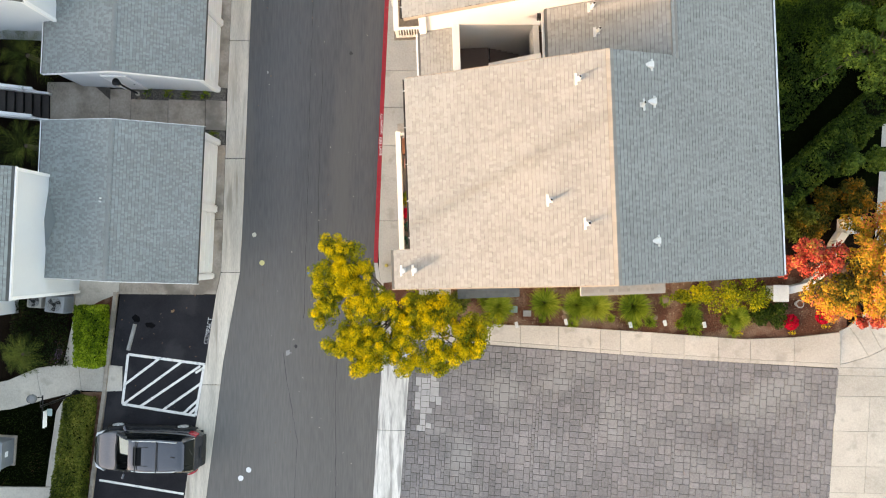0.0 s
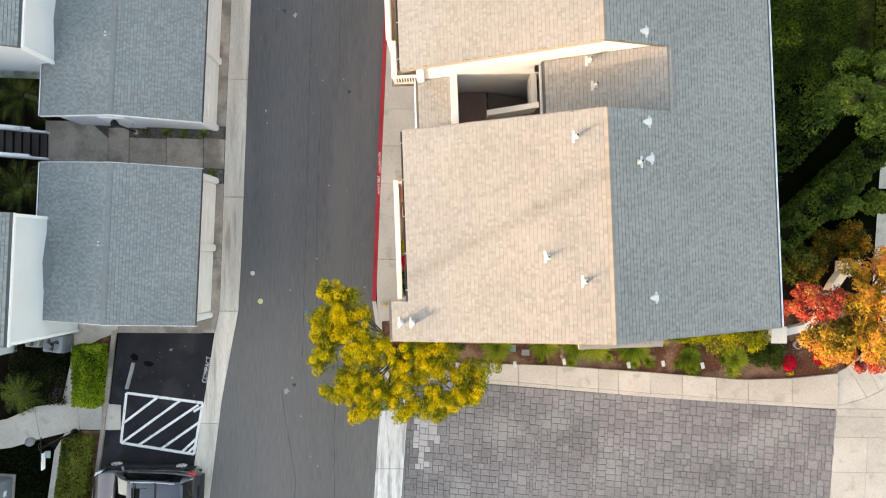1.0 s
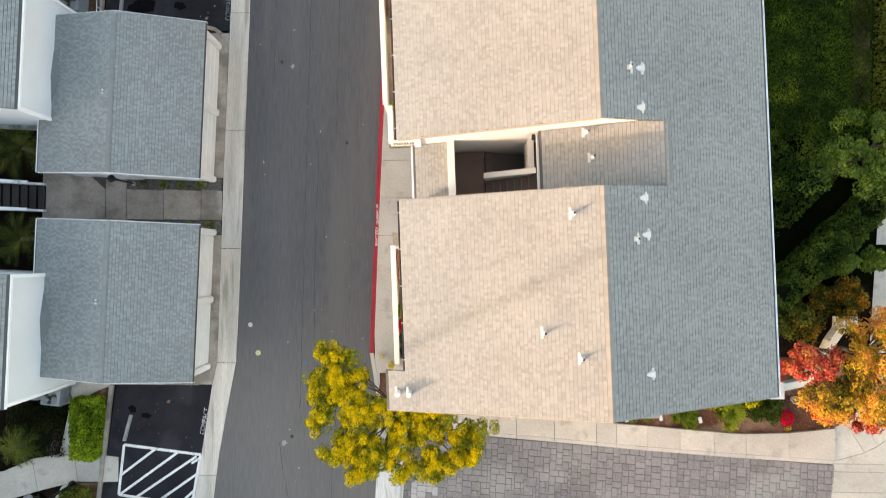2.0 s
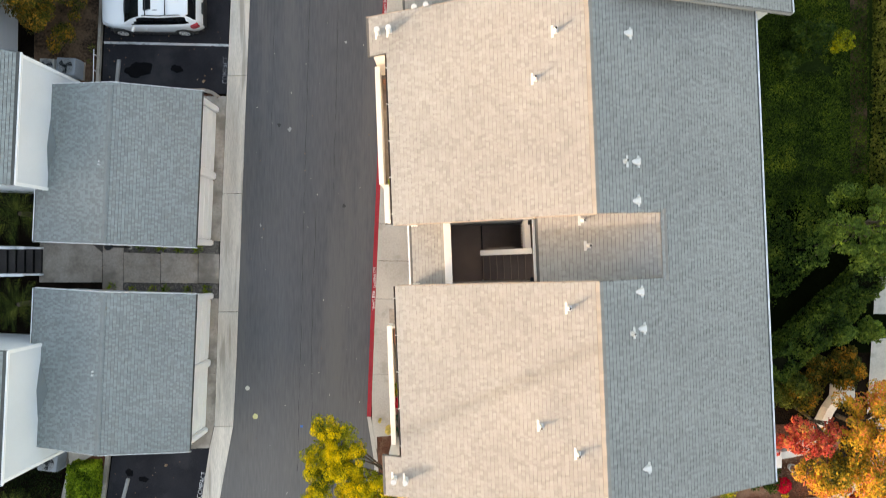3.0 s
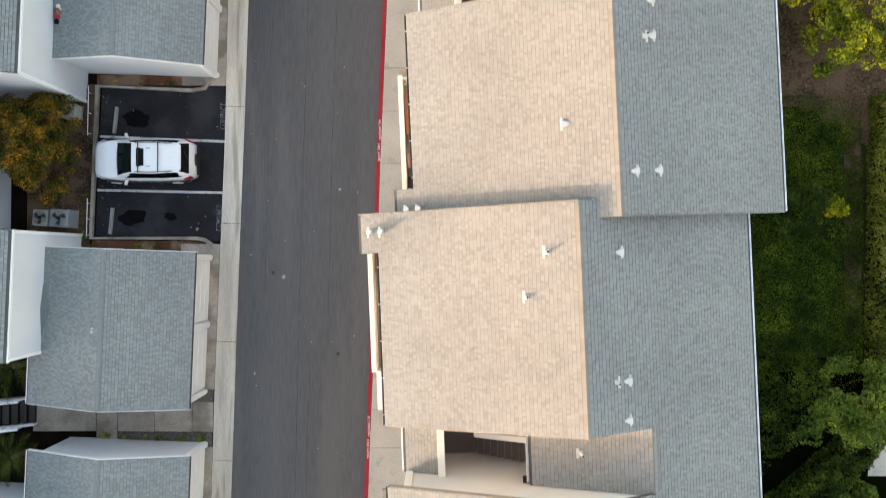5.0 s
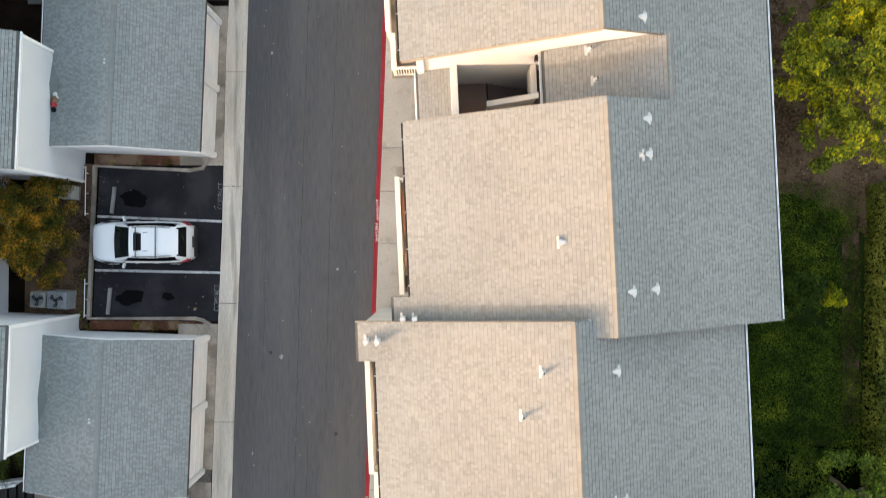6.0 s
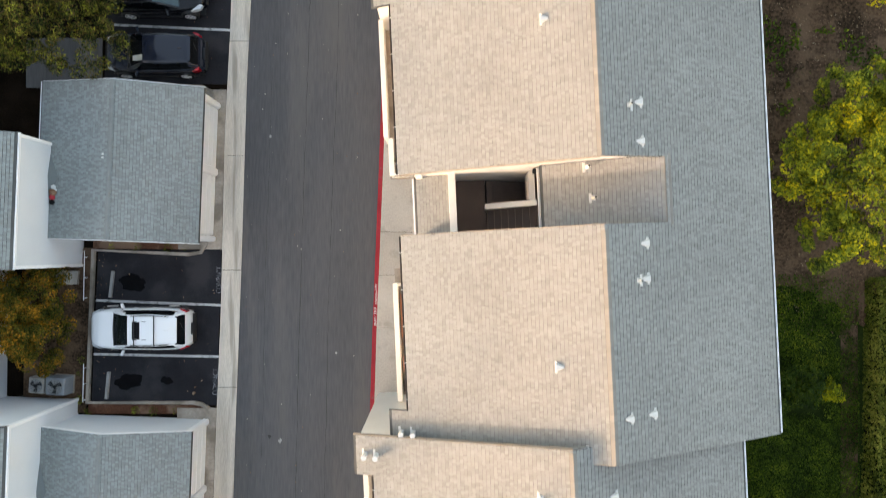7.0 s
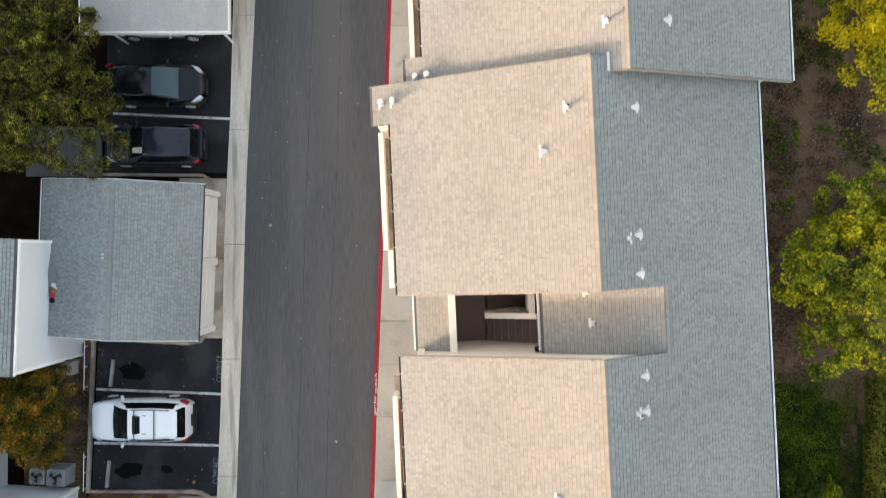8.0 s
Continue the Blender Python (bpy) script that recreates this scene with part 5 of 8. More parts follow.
# hedges and planting beside the south bays
hedge("hedge", "bright green clipped box hedge between walk and kerb", [(-16.28, -2.50), (-15.22, -2.55), (-15.12, -3.7), (-15.28, -5.15), (-16.26, -5.12)], 0.0, 0.95, LEAF_HEDGE, 61, leaf=0.095, density=1500, rough=0.13)
hedge("hedge", "long dull green clipped hedge beside the walk", [(-16.66, -6.62), (-15.66, -6.72), (-16.24, -13.5), (-17.55, -13.5)], 0.0, 0.95, LEAF_HEDGE_DULL, 62, leaf=0.09, density=1300, rough=0.12)
tagged(prism("ground_hedge_soil", [(-16.25, -2.3), (-14.97, -1.95), (-15.28, -5.28), (-16.3, -5.2)][::-1], -0.2, 0.018, SOIL), "red-brown soil strip between hedge and kerb", "soil", kind="structure")
tagged(prism("ground_hedge_soil_south", [(-16.6, -6.5), (-15.45, -6.5), (-15.93, -10.6), (-16.5, -15), (-17.6, -15), (-17.3, -10.8)][::-1], -0.2, 0.018, SOIL), "brown soil strip under the long hedge", "soil", kind="structure")
tagged(prism("ground_bush_soil", [(-18.6, 14.0), (-15.72, 14.0), (-15.50, 21.6), (-18.6, 21.6)], -0.2, 0.010, DIRT), "brown soil bed under the bush tree", "soil", kind="structure")
for poly in ([(-15.6, 13.96), (-10.25, 13.96), (-10.25, 14.36), (-15.6, 14.40)], [(-15.45, 21.55), (-10.35, 21.5), (-10.35, 22.05), (-15.45, 22.05)]):
    tagged(prism("ground_strip_soil", poly, -0.2, 0.012, SOIL), "brown soil strip between bay kerb and garage", "soil", kind="structure")
tagged(prism("ground_gravel_corner", [(-16.2, 7.74), (-15.31, 7.0), (-15.31, 7.62)], -0.2, 0.012, GRAVEL), "dark gravel corner beside the concrete walk", "gravel", kind="structure")
tagged(prism("pavement_pad", [(-18.6, 29.0), (-15.1, 29.0), (-15.1, 31.3), (-18.6, 31.3)], -0.2, 0.02, ASPHALT), "grey worn pad under the big tree", "pavement", kind="structure")
tagged(prism("ground_lawn_west", [(-22, -7.5), (-19.6, -7.32), (-18.25, -6.95), (-17.57, -7.43), (-17.98, -10.80), (-22, -10.80)][::-1], -0.2, 0.02, TURF_SHADE), "small lawn patch by the walk, turf coloured near black for shade", "lawn", kind="structure")
rng = np.random.default_rng(3)
pts = np.stack([rng.uniform(-20.6, -17.7, 2600), rng.uniform(-10.75, -7.3, 2600), np.full(2600, 0.02)], 1)
pts = pts[(pts[:, 0] < -17.6 + (pts[:, 1] + 7.4) * 0.11) & (pts[:, 1] < -7.0 - np.maximum(0, -18.2 - pts[:, 0]) * 0.3)]
tagged(blade_mesh("lawn_grass", pts, 0.07 + 0.06 * rng.random(len(pts)), LEAF_IVY, None, 4, 0.008), "short mown grass, leaf colour darkened for shade", "grass", kind="stuff")
pts = np.stack([rng.uniform(-19.6, -17.0, 5200), rng.uniform(-5.3, -2.1, 5200), 0.03 + 0.22 * rng.random(5200)], 1)
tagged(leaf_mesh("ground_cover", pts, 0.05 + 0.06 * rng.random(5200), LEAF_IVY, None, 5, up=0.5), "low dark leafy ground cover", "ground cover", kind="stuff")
pts = np.stack([rng.normal(-17.35, 0.13, 140), rng.normal(-4.75, 0.22, 140), 0.2 + 0.1 * rng.random(140)], 1)
tagged(leaf_mesh("purple_flowers", pts, 0.04 + 0.03 * rng.random(140), PETAL_PURPLE, None, 6), "patch of small purple flowers", "flowers", "garden plants")
palm(-18.95, -4.75, 0.0, 1.12, 20, 71, "sago palm with stiff green fronds by the walk", 0.25)
palm(-18.55, 8.70, 0.0, 1.6, 13, 72, "small feathery palm beside the outdoor stairs", 0.9)
palm(-18.55, 4.65, 0.0, 1.4, 12, 73, "small feathery palm below the outdoor stairs", 0.9)


# ---------------------------------------------------------------- things on the west side
BEIGE_METAL = surface("beige_sheet_metal", (0.30, 0.285, 0.26), (0.40, 0.38, 0.35), 0.55, 2.0, 30.0, 0.04)
WELL_GREY = surface("fan_well_metal", (0.20, 0.205, 0.21), (0.30, 0.305, 0.31), 0.6, 3, 30, 0.03)
FAN_GREY = surface("dark_fan_metal", (0.10, 0.105, 0.11), (0.16, 0.165, 0.17), 0.5, 3, 30, 0.03)


def ac_unit(x, y, w, d, h, turn, label):
    cover = BEIGE_METAL if "beige" in label else GREY_METAL
    a = empty("air_conditioner", label, "air conditioner", "air conditioners", pose(x, y, 0, 0, 0, turn))
    box("pad", -w / 2 - 0.02, w / 2 + 0.02, -d / 2 - 0.02, d / 2 + 0.02, -0.06, 0.06, CONCRETE_OLD, a)
    body = box("cabinet", -w / 2, w / 2, -d / 2, d / 2, 0.061, h - 0.012, cover, a, bevel=0.075)
    for k in range(7):
        z = 0.14 + k * (h - 0.25) / 7
        box("louver", -w / 2 - 0.008, w / 2 + 0.008, -d / 2 - 0.008, d / 2 + 0.008, z, z + 0.03, cover, body, bevel=0.012)
    r = min(w, d) * 0.42
    bm = bmesh.new()
    bmesh.ops.create_circle(bm, cap_ends=True, segments=28, radius=r, matrix=Matrix.Translation((0, 0, h - 0.009)))
    well = part("fan_well", bm, WELL_GREY, a)
    bm = bmesh.new()
    for rr in (r, r * 0.72, r * 0.44):
        for k in range(28):
            t0, t1 = 6.283 * k / 28, 6.283 * (k + 1) / 28
            add_tube(bm, (rr * math.cos(t0), rr * math.sin(t0), h + 0.03), (rr * math.cos(t1), rr * math.sin(t1), h + 0.03), 0.007, seg=4)
    for k in range(12):
        t0 = 6.283 * k / 12
        add_tube(bm, (0.08 * math.cos(t0), 0.08 * math.sin(t0), h + 0.03), (r * math.cos(t0), r * math.sin(t0), h + 0.025), 0.006, seg=4)
    part("grille", bm, FAN_GREY, a)
    for k in range(3):
        t0 = 2.094 * k + 0.4
        verts = [(0.06 * math.cos(t0), 0.06 * math.sin(t0), h + 0.005), (r * 0.92 * math.cos(t0 - 0.30), r * 0.92 * math.sin(t0 - 0.30), h - 0.004), (r * 0.92 * math.cos(t0 + 0.02), r * 0.92 * math.sin(t0 + 0.02), h + 0.004), (r * 0.92 * math.cos(t0 + 0.36), r * 0.92 * math.sin(t0 + 0.36), h + 0.012), (0.11 * math.cos(t0 + 1.1), 0.11 * math.sin(t0 + 1.1), h + 0.01)]
        mesh_object("fan_blade", verts, [(0, 1, 2, 3, 4)], BLACK_METAL, a)
    tube("hub", (0, 0, h - 0.005), (0, 0, h + 0.028), 0.085, BLACK_METAL, a, seg=14)


ac_unit(-18.28, -2.30, 0.66, 0.60, 0.62, -4, "small beige air conditioner on a concrete pad")
ac_unit(-17.22, -2.42, 0.86, 0.76, 0.85, -6, "grey outdoor air conditioner with round fan grille")
ac_unit(-17.58, 15.38, 0.70, 0.72, 0.72, -3, "small beige air conditioner on a concrete pad")
ac_unit(-16.68, 15.36, 0.86, 0.80, 0.80, -3, "grey outdoor air conditioner with round fan grille")
ac_unit(-16.45, 20.25, 0.72, 0.60, 0.70, -3, "small beige air conditioner under the shrub")

lamp = empty("street_lamp", "black metal lamp post with globe and hanging sign", "street lamp", at=pose(-16.62, -6.55, 0))
for z0, z1, r0, r1 in ((0, 0.10, 0.17, 0.17), (0.10, 0.32, 0.12, 0.08), (0.32, 2.62, 0.055, 0.045)):
    tube("pole", (0, 0, z0), (0, 0, z1), r0, BLACK_METAL, lamp, r1, 12)
tube("arm", (0, -0.55, 2.50), (0, 0.45, 2.50), 0.025, BLACK_METAL, lamp)
bm = bmesh.new()
for k in range(10):
    a, b = math.pi * k / 10, math.pi * (k + 1) / 10
    add_tube(bm, (0, 0.12 + 0.16 * math.cos(a), 2.50 + 0.16 * math.sin(a)), (0, 0.12 + 0.16 * math.cos(b), 2.50 + 0.16 * math.sin(b)), 0.014, seg=5)
part("scroll", bm, BLACK_METAL, lamp)
bm = bmesh.new()
bmesh.ops.create_uvsphere(bm, u_segments=18, v_segments=12, radius=0.19, matrix=Matrix.Translation((-0.28, 0.36, 2.78)))
part("globe", bm, surface("smoked_globe", (0.11, 0.115, 0.125), (0.17, 0.175, 0.19), 0.25, 3, 30, 0.0), lamp, "smoked grey globe", smooth=True)
tube("globe_neck", (-0.28, 0.36, 2.50), (-0.28, 0.36, 2.61), 0.06, BLACK_METAL, lamp)
tube("arm", (0, 0.36, 2.50), (-0.28, 0.36, 2.50), 0.022, BLACK_METAL, lamp)
box("sign_board", -0.04, 0.0, -0.95, -0.25, 2.18, 2.42, WHITE_TRIM, lamp, "white hanging sign board", bevel=0.006)
box("lantern_pane", 0.09, 0.30, -0.45, -0.15, 2.30, 2.36, surface("greenish_glass", (0.20, 0.27, 0.27), (0.24, 0.31, 0.31), 0.15, 3, 30, 0.0), lamp, "greenish lantern pane", bevel=0.02)

cab = empty("utility_cabinet", "grey metal utility cabinet on the lawn", "utility box", at=pose(-19.95, -9.15, 0, 0, 0, -3))
box("plinth", -0.75, 0.62, -0.68, 0.68, -0.1, 0.10, CONCRETE_OLD, cab, bevel=0.02)
body = box("body", -0.68, 0.55, -0.60, 0.60, 0.101, 0.92, GREY_METAL, cab, bevel=0.03)
box("lid", -0.72, 0.58, -0.64, 0.64, 0.921, 0.97, GREY_METAL, cab, bevel=0.02)
box("label_plate", 0.552, 0.556, -0.12, 0.12, 0.5, 0.7, WHITE_TRIM, body, "white label plate")

bl = empty("path_lamp", "black bollard path lamp in the gravel strip", "path lamp", at=pose(-14.02, 7.25, 0))
tube("foot", (0, 0, 0.0), (0, 0, 0.10), 0.11, CONCRETE, bl, 0.09, 12)
tube("pole", (0, 0, 0.10), (0, 0, 1.75), 0.04, BLACK_METAL, bl, seg=10)
tube("head", (0, 0, 1.75), (0, 0, 2.0), 0.10, BLACK_METAL, bl, 0.14, 12)
tube("cap", (0, 0, 2.0), (0, 0, 2.06), 0.17, BLACK_METAL, bl, 0.05, 12)

# side door in the gable wall of the middle garage
side_door = box("side_door", -1.05, -0.15, 0.085, 0.135, 0.02, 2.05, WHITE_TRIM, GARAGES[1], "white side door", bevel=0.006)
for x0, x1 in ((-1.16, -1.06), (-0.14, -0.04)):
    box("door_frame", x0, x1, 0.075, 0.138, 0.0, 2.06, WHITE_TRIM, side_door)
box("door_frame", -1.16, -0.04, 0.075, 0.138, 2.061, 2.16, WHITE_TRIM, side_door)
tube("door_knob", (-0.25, 0.06, 1.0), (-0.25, 0.085, 1.0), 0.03, GREY_METAL, side_door)
# small vents and clutter on the garage roofs
for g, u, v in ((0, -0.35, 3.3), (1, -0.35, 3.3), (2, -0.30, 3.45)):
    vent = box("roof_vent", u - 0.04, u + 0.04, v - 0.10, v - 0.04, 3.30, 3.40, VENT_METAL, GARAGES[g], bevel=0.01)
    box("vent_cap", u - 0.035, u + 0.035, v + 0.04, v + 0.10, 3.30, 3.39, VENT_METAL, vent, bevel=0.01)
pile = empty("roof_debris", "rust-brown and black debris on the garage roof", "debris", at=pose(-15.62, 23.85, 2.70))
for i, (x, y, s, mtl) in enumerate(((0, 0.28, 0.10, VENT_METAL), (-0.02, 0.05, 0.16, SOIL), (-0.05, -0.14, 0.13, RED_PAINT), (-0.05, -0.36, 0.11, DARK_GAP), (0.08, 0.15, 0.08, VENT_METAL))):
    bm = bmesh.new()
    bmesh.ops.create_icosphere(bm, subdivisions=2, radius=s)
    for v in bm.verts:
        v.co *= 1 + 0.25 * noise.noise(v.co * 9 + Vector((i, 0, 0)))
        v.co.z *= 0.55
        v.co += Vector((x, y, 0.05))
    part("lump", bm, mtl, pile)

# outdoor stairs with white rails, climbing west
st = empty("outdoor_stairs", "dark outdoor stairs with white side rails", "stairs")
for i in range(10):
    x1 = -18.05 - i * 0.28
    box("tread", x1 - 0.29, x1, 6.02, 7.12, i * 0.175 + 0.11, i * 0.175 + 0.16, STEP, st, bevel=0.008)
    box("riser", x1 - 0.025, x1 - 0.005, 6.03, 7.11, max(0.0, i * 0.175 - 0.015), i * 0.175 + 0.108, DARK_GAP, st)
for y in (5.92, 7.13):
    bm = bmesh.new()
    add_prism(bm, [(-20.9, y), (-18.0, y), (-18.0, y + 0.09), (-20.9, y + 0.09)], lambda x, yy: -(x + 18.0) * 0.625 - 0.15, lambda x, yy: -(x + 18.0) * 0.625 + 0.30)
    part("stringer", bm, WHITE_TRIM, st)
    bm = bmesh.new()
    add_prism(bm, [(-20.9, y - 0.02), (-18.25, y - 0.02), (-18.25, y + 0.11), (-20.9, y + 0.11)], lambda x, yy: -(x + 18.0) * 0.625 + 0.84, lambda x, yy: -(x + 18.0) * 0.625 + 0.92)
    rail = part("handrail", bm, WHITE_TRIM, st)
    for k in range(9):
        x = -18.32 - k * 0.3
        box("baluster", x, x + 0.04, y + 0.025, y + 0.065, -(x + 18.0) * 0.625 + 0.28, -(x + 18.0) * 0.625 + 0.86, WHITE_TRIM, rail)

# bed behind the middle bay: low white pipe rail, utility lid, shrub, soil planting
rail = empty("pipe_rail", "low white pipe rail at the edge of the bed", "rail")
for y0, y1 in ((14.55, 16.3), (19.2, 21.45)):
    tube("bar", (-15.72, y0, 0.26), (-15.70, y1, 0.26), 0.020, WHITE_TRIM, rail)
    n = 3
    for k in range(n):
        y = y0 + (y1 - y0) * (k + 0.1) / (n - 0.6)
        tube("post", (-15.71, y, -0.05), (-15.71, y, 0.25), 0.018, WHITE_TRIM, rail)
tube("bar", (-16.25, 21.15, 0.26), (-15.70, 21.45, 0.26), 0.020, WHITE_TRIM, rail)
lid = box("valve_cover", -16.02, -15.80, 18.45, 18.70, -0.08, -0.02, LEAF_SUCC, bevel=0.01)
tagged(lid, "small green plastic valve box cover in the soil", "valve cover", "valve covers")
cs, rs = scatter_clumps(-17.40, 18.75, 2.20, 2.35, 0.9, 3.6, 150, 0.28, 0.48, 81)
grow_tree("bush_tree", "rounded bronze-green bush tree between the houses", (-17.3, 18.7, 0), (-17.3, 18.7, 1.4), cs, rs, 230, 0.10, 1.0, LEAF_OLIVE, 82, 0.09)
for i, (x, y) in enumerate([(-14.6, 21.65), (-13.4, 21.62), (-12.0, 21.6), (-11.2, 21.62), (-13.4, 14.12), (-12.6, 14.08), (-11.6, 14.1), (-15.6, 14.05), (-16.0, 14.6), (-16.0, 15.8), (-15.9, 16.4)]):
    tuft(x, y, -0.02, 0.17 + 0.05 * (i % 3), 60, LEAF_TUFT if i % 4 == 0 else LEAF_HEDGE_DULL, 400 + i, "small green grass tuft in the planting strip", "grass_tuft", 0.8)

# carport and the big tree at the north end
port = empty("carport", "flat-roofed white carport over the parking bay", "carport", at=pose(-8.42, 34.88, 0, 0, 0, 0.6))
slab = box("roof", -6.25, 0.0, 0.0, 7.0, 2.45, 2.58, surface("carport_roofing", (0.30, 0.28, 0.262), (0.43, 0.405, 0.38), 0.95, 1.2, 22.0, 0.3, spec=0.15, stretch=(1, 0.4, 1)), port, "grey granulated flat roof")
for a in ((-6.29, 0.05, -0.05, -0.005, 2.30, 2.62), (0.005, 0.05, 0.0, 7.0, 2.30, 2.62), (-6.29, -6.255, 0.0, 7.0, 2.30, 2.62)):
    box("fascia", *a, WHITE_TRIM, port, bevel=0.006)
for x in (-0.62, -5.5):
    tube("post", (x, 0.35, 0), (x, 0.35, 2.44), 0.055, WHITE_TRIM, port)
    tube("brace", (x - 0.03, 0.35, 1.65), (x + (0.5 if x > -2 else -0.5), 0.15, 2.44), 0.035, WHITE_TRIM, port)
cs, rs = scatter_clumps(-16.6, 31.75, 4.2, 4.2, 2.4, 6.6, 230, 0.20, 0.48, 91)
cs3, rs3 = scatter_clumps(-15.3, 33.3, 2.7, 2.6, 2.8, 5.6, 115, 0.20, 0.45, 93)
cs4, rs4 = scatter_clumps(-18.2, 35.0, 2.6, 2.4, 2.8, 6.0, 70, 0.20, 0.45, 94)
cs, rs = cs + cs3 + cs4, rs + rs3 + rs4
grow_tree("tree", "large feathery green tree over the north bay", (-16.6, 32.5, 0), (-16.5, 32.4, 3.0), cs, rs, 230, 0.14, 1.0, LEAF_PINE, 92, 0.2, limbs=24, slim=0.22)

# ---------------------------------------------------------------- cars
GLASS = plain("dark_car_glass", (0.003, 0.004, 0.005), 0.12, 0.0, 0.0, 0.09)
GLASS.node_tree.nodes["Principled BSDF"].inputs["Alpha"].default_value = 0.97
WINDSCREEN = plain("windscreen_glass", (0.008, 0.012, 0.013), 0.06, 0.0, 0.0, 0.2)
WINDSCREEN.node_tree.nodes["Principled BSDF"].inputs["Alpha"].default_value = 0.92
CLEAR_SCREEN = plain("clear_windscreen_glass", (0.010, 0.014, 0.014), 0.05, 0.0, 0.0, 0.3)
CLEAR_SCREEN.node_tree.nodes["Principled BSDF"].inputs["Alpha"].default_value = 0.12
# bluish base colour stands in for the sky mirrored in the windscreen
SKY_REFLECT_SCREEN = plain("sky_reflection_screen", (0.050, 0.085, 0.095), 0.06, 0.0, 0.0, 0.5)
TYRE = surface("tyre_rubber", (0.015, 0.015, 0.015), (0.028, 0.028, 0.028), 0.85, 8, 40, 0.1)
RIM = plain("alloy_rim", (0.58, 0.58, 0.58), 0.35, 0.2)
RED_LENS = plain("red_lamp_lens", (0.42, 0.010, 0.018), 0.15, 0.0, 0.4)
CLEAR_LENS = plain("clear_lamp_lens", (0.62, 0.63, 0.64), 0.12, 0.2, 0.4)
TRIM_BLACK = plain("black_plastic_trim", (0.018, 0.018, 0.019), 0.55)
SEAT_TAN = surface("pale_shade_cloth", (0.72, 0.66, 0.54), (0.80, 0.75, 0.63), 0.7, 4, 30, 0.05)


def smooth_line(pts, x):
    """A smooth height or width along the car, through (x, value) points."""
    n = len(pts)
    for i in range(n - 1):
        (x0, a), (x1, b) = pts[i], pts[i + 1]
        if x <= x1 or i == n - 2:
            m0 = (b - pts[i - 1][1]) / (x1 - pts[i - 1][0]) if i else (b - a) / (x1 - x0)
            m1 = (pts[i + 2][1] - a) / (pts[i + 2][0] - x0) if i < n - 2 else (b - a) / (x1 - x0)
            h = x1 - x0
            t = min(max((x - x0) / h, 0.0), 1.0)
            return (2 * t ** 3 - 3 * t * t + 1) * a + (t ** 3 - 2 * t * t + t) * h * m0 + (3 * t * t - 2 * t ** 3) * b + (t ** 3 - t * t) * h * m1


